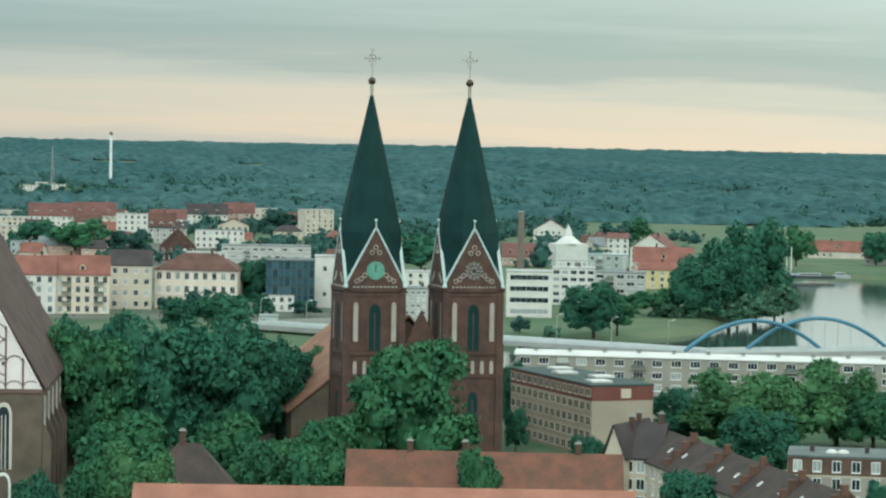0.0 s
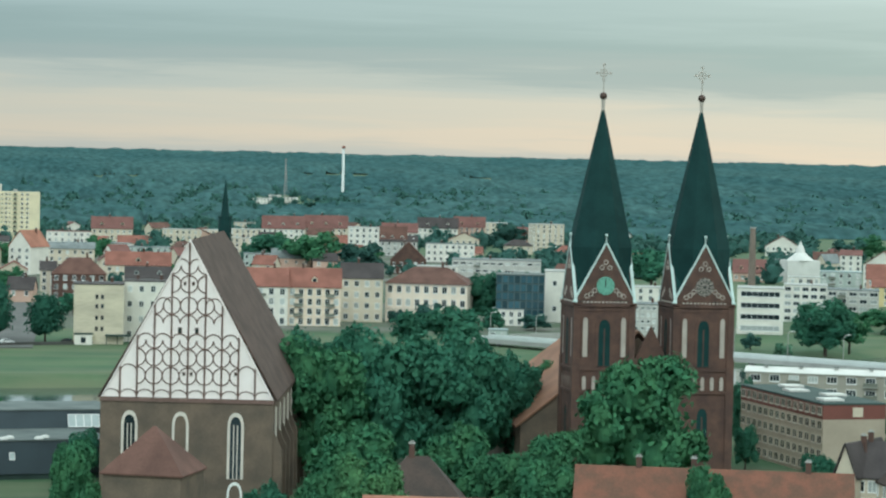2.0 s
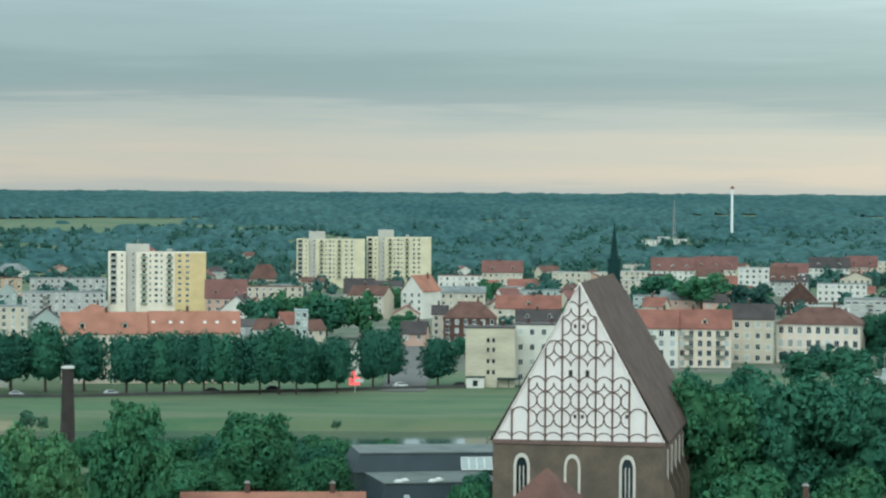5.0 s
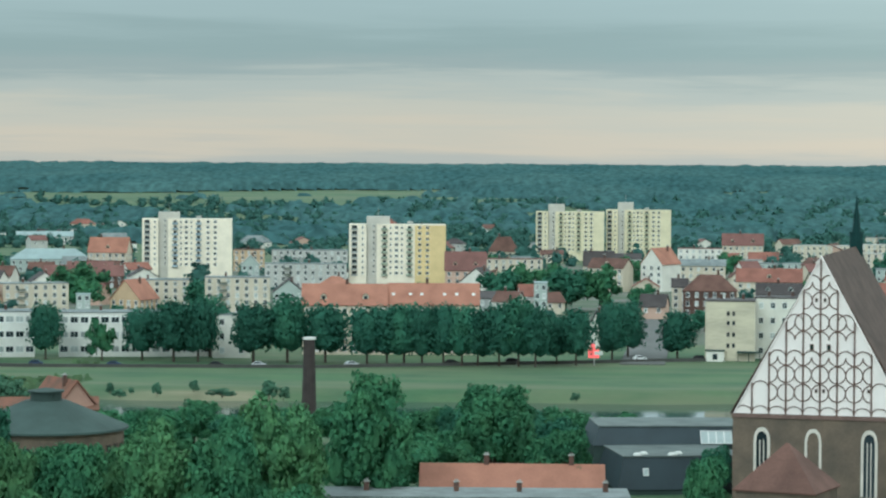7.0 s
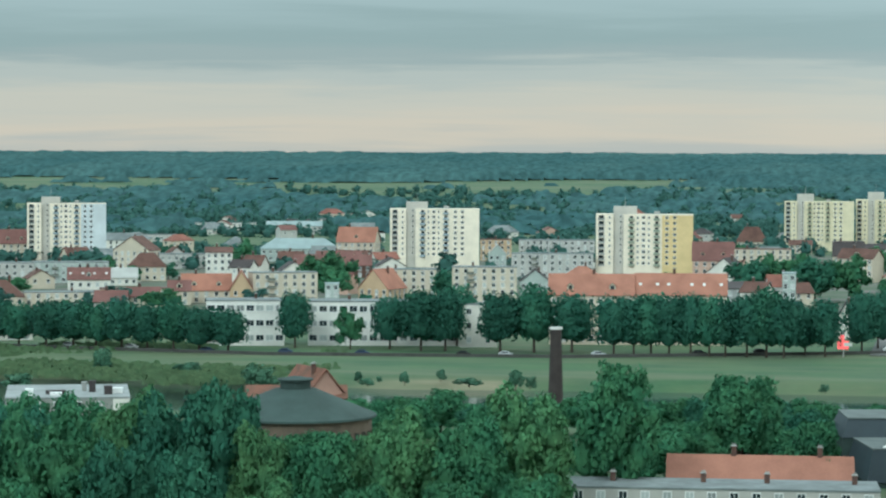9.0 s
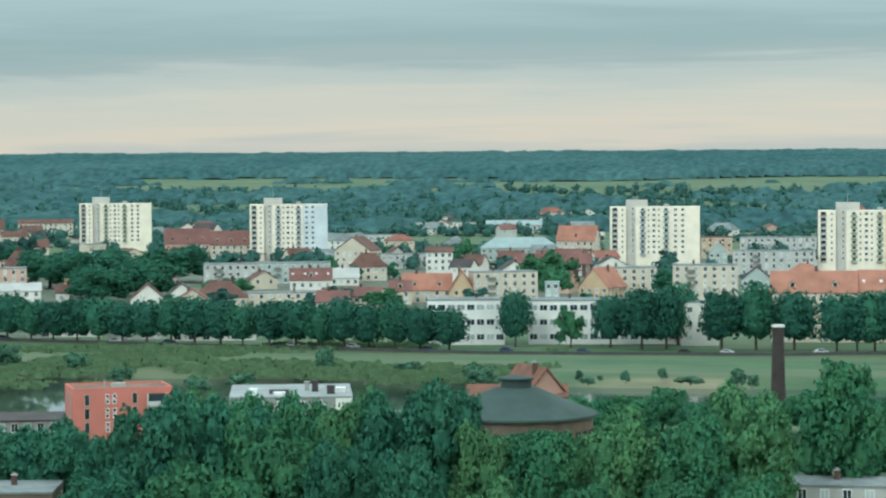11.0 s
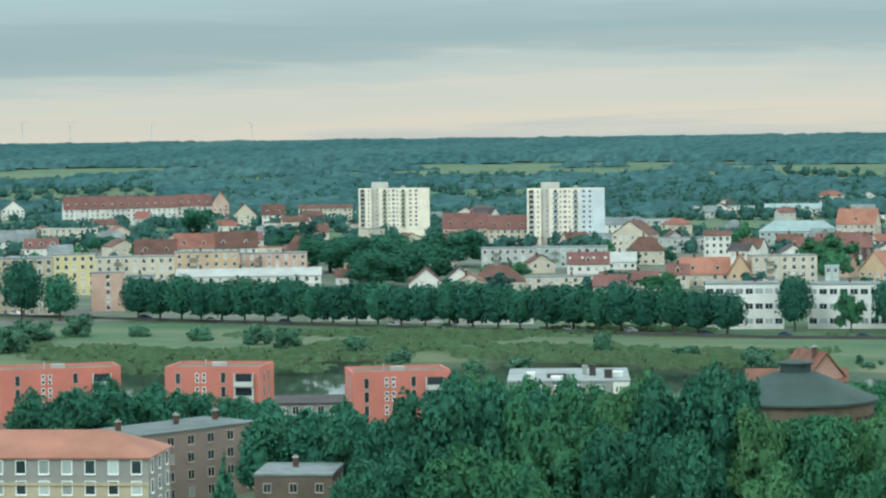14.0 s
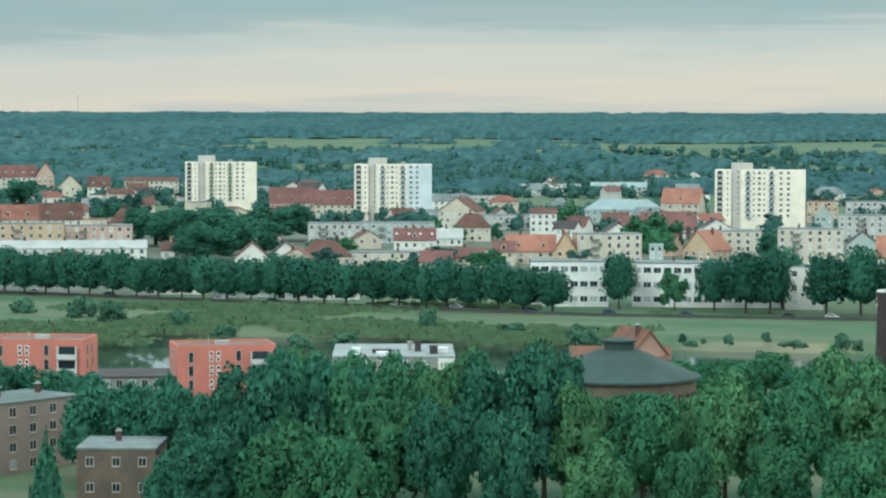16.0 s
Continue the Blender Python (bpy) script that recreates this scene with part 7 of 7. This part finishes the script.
for k in range(7):
    f = (k + 0.5) / 7
    p = d0 + (d1 - d0) * f
    bm = bmesh.new()
    z = 2.2 + 1.7 * f
    box(bm, -0.6, 0.6, 3, 5, -3, z - 1.2)
    pier = part("pier", bm, CONCRETE, road)
    pier.location = (p.x, p.y, 0)

# ---- tall things on the skyline ----
mx, my, mz0 = 535.4, 2951.84, 11.94
mtop = 534.63, 2951.98, 70.63
mast = thing("lookout_mast", mx, my, float(rise(3000.0)), 0, "tall slim white tower with a small cabin on top", "mast")
mh = mtop[2] - float(rise(3000.0))
bm = bmesh.new()
tube(bm, (0, 0, -2), (0, 0, mh - 2), 1.7, 1.3, 10)
part("shaft", bm, WHITE, mast)
bm = bmesh.new()
tube(bm, (0, 0, mh - 3.5), (0, 0, mh - 0.5), 2.2, 1.8, 10)
part("cabin", bm, material("rusty_red_paint", (0.28, 0.12, 0.09), 0.7), mast)
for spec in ((368.25, 1057.73, 34.15), (471.05, 2962.79, 53.51)):
    x, y, z = spec
    dist = math.hypot(x, y)
    base_z = float(rise(dist))
    if dist < 2000:
        c = thing("brick_stack", x, y, base_z, 0, "old pale brick chimney stack behind the houses", "chimney")
        bm = bmesh.new()
        tube(bm, (0, 0, -1), (0, 0, z), 1.9, 1.15, 12)
        part("shaft", bm, material("pale_brick", (0.20, 0.16, 0.135), 0.9), c)
        bm = bmesh.new()
        tube(bm, (0, 0, z), (0, 0, z + 0.5), 1.4, n=12)
        part("cap", bm, CONCRETE, c)
    else:
        c = thing("radio_mast", x, y, base_z, 0, "thin red and white lattice radio mast", "mast")
        bm = bmesh.new()
        h0 = z - base_z
        for s in range(3):
            a = s * 2.09
            tube(bm, (2.2 * math.cos(a), 2.2 * math.sin(a), -1), (0.3 * math.cos(a), 0.3 * math.sin(a), h0), 0.16, n=4)
        for k in range(9):
            f = k / 9
            r0, r1 = 2.2 - 1.9 * f, 2.2 - 1.9 * (f + 0.11)
            for s in range(3):
                a, b = s * 2.09, s * 2.09 + 2.09
                tube(bm, (r0 * math.cos(a), r0 * math.sin(a), f * h0), (r1 * math.cos(b), r1 * math.sin(b), (f + 0.11) * h0), 0.09, n=4)
        part("lattice", bm, paint(0.42, 0.33, 0.31), c)

# ---- small far houses at the edge of town ----
rh_ = random.Random(77)
FAR_WALLS = ("white", "cream", "pale grey", "pink", "white", "cream")
FAR_ROOFS = ("brown", "maroon", "grey", "red", "brown", "dark", "grey")
made = 0
while made < 120:
    az, r = rh_.uniform(-21, 29), 1380 + 1150 * rh_.random() ** 1.2
    if az < -14 and r < 2100 and rh_.random() < 0.5:
        continue
    x, y = -r * math.sin(radians(az)), r * math.cos(radians(az))
    if bool(wooded(np.array(x), np.array(y))) or bool(wooded(np.array(x), np.array(y - 40))) or az < -6 and r > 2000:
        continue
    made += 1
    kind = rh_.choice(("side", "side", "front", "hip", "flat"))
    w, e = rh_.uniform(10, 22), rh_.uniform(3.5, 7.0)
    ridge = e + rh_.uniform(3, 5)
    wk, rk = rh_.choice(FAR_WALLS), rh_.choice(FAR_ROOFS)
    b = thing("cottage" if w < 15 else "house", x, y, 0, az + rh_.uniform(-40, 40), "%s-walled low house with a %s roof" % (wk, rk), "house")
    bm = bmesh.new()
    box(bm, -w / 2, w / 2, 0, 10, -1, e)
    if kind == "side":
        for s in (-1, 1):
            solid(bm, [(s * w / 2, 0, e), (s * w / 2, 10, e), (s * w / 2, 5, ridge)], (-s * 0.3, 0, 0))
    elif kind == "front":
        for yy, o in ((0, 0.3), (10, -0.3)):
            solid(bm, [(-w / 2, yy, e), (w / 2, yy, e), (0, yy, ridge)], (0, o, 0))
    part("wall", bm, WALLS[wk], b)
    part("roof", roof_mesh(kind, w, 10, e, ridge), ROOFS[rk], b)
    wm = window_mesh(1.2, 1.4)
    for i in range(max(2, int(w / 4.5))):
        put("window", wm, b, -w / 2 + w * (i + 0.5) / max(2, int(w / 4.5)), 0, e - 2.6)

# ---- small houses tucked between the larger ones ----
rs_ = random.Random(21)
made = 0
for k in range(1500):
    az, r = rs_.uniform(-16, 29), rs_.uniform(960, 1480)
    x, y = -r * math.sin(radians(az)), r * math.cos(radians(az))
    if all(math.hypot(x - a, y - b_) > c_ + 6.0 for a, b_, c_ in PLACED if c_ > 3.5):
        wk, rk = rs_.choice(FAR_WALLS), rs_.choice(("brown", "maroon", "red", "brown", "dark", "maroon"))
        w, e_ = rs_.uniform(9, 14), rs_.uniform(4.5, 7.5)
        h(x, y, az, w, e_, e_ + rs_.uniform(3.2, 4.8), wk, rk, rs_.choice(("side", "front", "side")), 9.5, skew=rs_.uniform(-35, 35), storeys=2, bays=2, sides=False, dormers=0, chimneys=1, skip=1)
        made += 1
        if made >= 42:
            break

# ---- quay: road, wall, cars ----
q0, q1 = Vector((-502.26, 865.98)), Vector((-144.46, 786.75))
q2, q3 = Vector((-53.6, 790.16)), Vector((80.35, 834.57))
quay = thing("quay_road", 0, 0, 0, 0, "asphalt quay road with a low dark embankment wall", "road", kind="structure")
for p, q in ((q0, q1), (q1, q2), (q2, q3)):
    u = (q - p).normalized()
    n = Vector((-u.y, u.x)) * 9
    bm = bmesh.new()
    solid(bm, [(p.x, p.y, 0.25), (q.x, q.y, 0.25), (q.x + n.x, q.y + n.y, 0.25), (p.x + n.x, p.y + n.y, 0.25)], (0, 0, -1.2))
    part("carriageway", bm, ASPHALT, quay)
    bm = bmesh.new()
    o = Vector((*(n.normalized() * -0.35), 0))
    solid(bm, [(p.x, p.y, -0.6), (q.x, q.y, -0.6), (q.x, q.y, 1.0), (p.x, p.y, 1.0)], o)
    part("embankment_wall", bm, material("dark_basalt", (0.07, 0.07, 0.065), 0.9, 0.3, 0.5), quay)


def car(x, y, yaw, body, label):
    c = thing("car", x, y, 0.27, yaw, label, "car", "cars parked on the quay")
    bm = bmesh.new()
    side = [(-2.1, 0, 0.3), (2.1, 0, 0.3), (2.15, 0, 0.75), (1.25, 0, 0.9), (0.6, 0, 1.42), (-1.1, 0, 1.45), (-1.9, 0, 0.95), (-2.15, 0, 0.85)]
    solid(bm, [(a, -0.82, z) for a, _, z in side], (0, 1.64, 0))
    part("body", bm, body, c)
    bm = bmesh.new()
    solid(bm, [(-1.5, -0.84, 0.95), (1.0, -0.84, 0.95), (0.5, -0.84, 1.35), (-1.05, -0.84, 1.37)], (0, 1.68, 0))
    part("window", bm, GLASS, c)
    for sx in (-1.3, 1.3):
        for sy in (-0.86, 0.66):
            bm = bmesh.new()
            tube(bm, (sx, sy, 0.32), (sx, sy + 0.2, 0.32), 0.32, n=10)
            part("wheel", bm, IRON, c)
    return c


CAR_PAINTS = [("white", paint(0.75, 0.75, 0.74)), ("silver", paint(0.45, 0.46, 0.47)), ("white", paint(0.75, 0.75, 0.74)), ("dark blue", paint(0.03, 0.05, 0.10)), ("black", paint(0.02, 0.02, 0.02))]
rc = random.Random(9)
for p, q, count in ((q0, q1, 12), (q1, q2, 4), (q2, q3, 5)):
    u = (q - p).normalized()
    n = Vector((-u.y, u.x))
    for k in range(count):
        f = (k + rc.uniform(0.2, 0.8)) / count
        s = p + (q - p) * f + n * rc.choice((3.0, 5.8))
        nm, mt = rc.choice(CAR_PAINTS)
        car(s.x, s.y, math.degrees(math.atan2(u.y, u.x)), mt, "%s car on the quay road" % nm)

# ---- bright red sign on the quay ----
sx_, sy_ = 29.97, 808.3
sign = thing("lit_sign", sx_, sy_, 0, 0, "bright red and white lit sign on a steel post", "sign")
bm = bmesh.new()
tube(bm, (0, 0, 0), (0, 0, 7.5), 0.2, 0.15, 8)
part("post", bm, CONCRETE, sign)
lit = bpy.data.materials.new("lit_red_panel")
lit.use_nodes = True
lb = lit.node_tree.nodes["Principled BSDF"]
lb.inputs["Base Color"].default_value = (0.7, 0.05, 0.05, 1)
lb.inputs["Emission Color"].default_value = (1.0, 0.16, 0.16, 1)
lb.inputs["Emission Strength"].default_value = 0.9
bm = bmesh.new()
box(bm, -1.8, 1.5, -0.3, 0.3, 2.4, 4.9)
box(bm, -1.2, 0.2, -0.25, 0.25, 4.9, 6.6)
part("panel", bm, lit, sign, "glowing red panel")
bm = bmesh.new()
box(bm, 0.0, 2.6, -0.4, -0.302, 3.3, 4.4)
part("white_band", bm, ROOF_WHITE, sign)
# side street running back from the quay
s0, s1 = Vector((45.02, 813.13)), Vector((67.3, 1082.35))
bm = bmesh.new()
n = Vector((-(s1 - s0).y, (s1 - s0).x)).normalized() * 7
solid(bm, [(s0.x - n.x, s0.y - n.y, 0.3), (s0.x + n.x, s0.y + n.y, 0.3), (s1.x + n.x, s1.y + n.y, 0.3), (s1.x - n.x, s1.y - n.y, 0.3)], (0, 0, -1))
part("side_street", bm, material("worn_asphalt", (0.11, 0.11, 0.105), 0.9, 0.25, 0.4), quay)

# ---- streets and yards of the town ----
pa_, pr_ = np.radians(np.linspace(-16, 32, 60)), np.linspace(905, 1620, 24)
PA, PR = np.meshgrid(pa_, pr_)
yard = material("streets_and_yards", (0.13, 0.125, 0.11), 0.95, 0.3, 0.12, second=(0.055, 0.085, 0.045), fine=1.2)
town = new("pavement", grid_mesh("pavement", -PR * np.sin(PA), PR * np.cos(PA), np.full(PA.shape, 0.08), [yard]))
tagged(town, "grey streets, yards and worn grass between the houses", "pavement", kind="structure")

# ---- boats at the landing stage ----


def boat(x, y, yaw, length, hull, label):
    b = thing("boat", x, y, -1.7, yaw, label, "boat", "boats at the landing stage")
    bm = bmesh.new()
    solid(bm, [(-length / 2, -1.8, 0), (length * 0.35, -1.8, 0), (length / 2, 0, 0), (length * 0.35, 1.8, 0), (-length / 2, 1.8, 0)], (0, 0, 1.6))
    part("hull", bm, hull, b)
    bm = bmesh.new()
    box(bm, -length * 0.35, length * 0.15, -1.3, 1.3, 1.6, 2.9)
    part("cabin", bm, paint(0.5, 0.52, 0.52), b)
    bm = bmesh.new()
    box(bm, -length * 0.33, length * 0.13, -1.36, -1.302, 2.0, 2.6)
    part("window", bm, GLASS, b)
    return b


boat(572.1, 1226.86, -18, 10, paint(0.35, 0.4, 0.42), "white passenger boat at the landing stage")
boat(575.68, 1205.17, -18, 22, paint(0.05, 0.06, 0.07), "long dark barge at the landing stage")
boat(594.47, 1211.6, -18, 9, paint(0.35, 0.37, 0.38), "small pale boat at the landing stage")
for px_, py_, hh in ((587.15, 1262.03, 17.0), (589.83, 1262.21, 13.0)):
    m_ = thing("flag_mast", px_, py_, 0, 0, "thin white mast on the landing stage", "mast")
    bm = bmesh.new()
    tube(bm, (0, 0, -2), (0, 0, hh), 0.28, 0.14, 6)
    part("pole", bm, WHITE, m_)

# ---- kiosk, low walls and lamps by the approach road ----
h(209.16, 855.87, -13.73, 6.41, 3.79, 4.36, "pale green", "teal", "flat", 6, label="small pale green kiosk beside the road", chimneys=0, bays=2, storeys=1)
wallp, wallq = Vector((214.31, 860.97)), Vector((236.92, 870.91))
rw = thing("low_wall", 0, 0, 0, 0, "low pale concrete wall beside the road", "wall")
bm = bmesh.new()
solid(bm, [(wallp.x, wallp.y, -0.5), (wallq.x, wallq.y, -0.5), (wallq.x, wallq.y, 2.2), (wallp.x, wallp.y, 2.2)], (0, 0.5, 0))
part("wall", bm, CONCRETE, rw)
for k in range(9):
    f = (k + 0.5) / 9
    p = d0 + (d1 - d0) * f
    z = 2.2 + 1.7 * f
    lp = thing("street_lamp", p.x, p.y + 7.0, z, 0, "tall grey street lamp on the approach road", "street lamp", "street lamps on the approach road")
    bm = bmesh.new()
    sweep(bm, [(0, 0, -0.2), (0, 0, 7.5), (0.3, 0, 8.3), (1.3, 0, 8.6)], 0.11, 6)
    part("post", bm, CONCRETE, lp)
    bm = bmesh.new()
    box(bm, 1.2, 2.0, -0.15, 0.15, 8.5, 8.7)
    part("lamp_head", bm, WHITE, lp)

# ---- wind turbines on the horizon ----
for tx, ty, tz in ((-2112.41, 4254.44, 95.33), (-2037.11, 4291, 94.47), (-1905.75, 4350.93, 90.94), (-1739.71, 4419.94, 90.04)):
    wt = thing("wind_turbine", tx, ty, 45.0, 0, "far pale grey wind turbine on the horizon", "wind turbine", "wind turbines")
    hh = tz - 45.0
    bm = bmesh.new()
    tube(bm, (0, 0, 0), (0, 0, hh), 1.0, 0.6, 8)
    part("tower", bm, paint(0.6, 0.55, 0.5), wt)
    for k in range(3):
        a = 0.4 + k * math.tau / 3
        bm = bmesh.new()
        tube(bm, (0, -1.2, hh), (14 * math.cos(a), -1.2, hh + 14 * math.sin(a)), 0.5, 0.15, 5)
        part("blade", bm, paint(0.6, 0.55, 0.5), wt)

# low white garages behind the trees of the quay
h(-298.9, 842.06, 19.54, 24.94, 2.5, 2.89, "white", "grey", "flat", 6, label="low white garage row behind the quay trees", storeys=1, bays=6, chimneys=0, win=(2.2, 1.8))
h(-271.48, 835.31, 18, 18.88, 2.65, 3.03, "pale grey", "grey", "flat", 6, label="low pale shed behind the quay trees", storeys=1, bays=4, chimneys=0)
h(-243.82, 831.56, 16.34, 27.94, 2.61, 2.99, "white", "grey", "flat", 6, label="low white garage row beside the quay road", storeys=1, bays=6, chimneys=0, win=(2.2, 1.8))

# white halls in a clearing under the radio mast
for hx, hy, hw, he in ((418, 2790, 18, 6.0), (434, 2800, 13, 9.0), (450, 2812, 22, 6.0)):
    hz = float(rise(math.hypot(hx, hy)))
    hall_yaw = math.degrees(math.atan2(-hx, hy))
    house(hx, hy, hall_yaw, hw, he, he + 1.2, W, ROOFS["pale"], "flat", 14, "low white hall in a clearing of the far forest", 2, 5, name="hall", category="building", chimneys=0, base=hz)
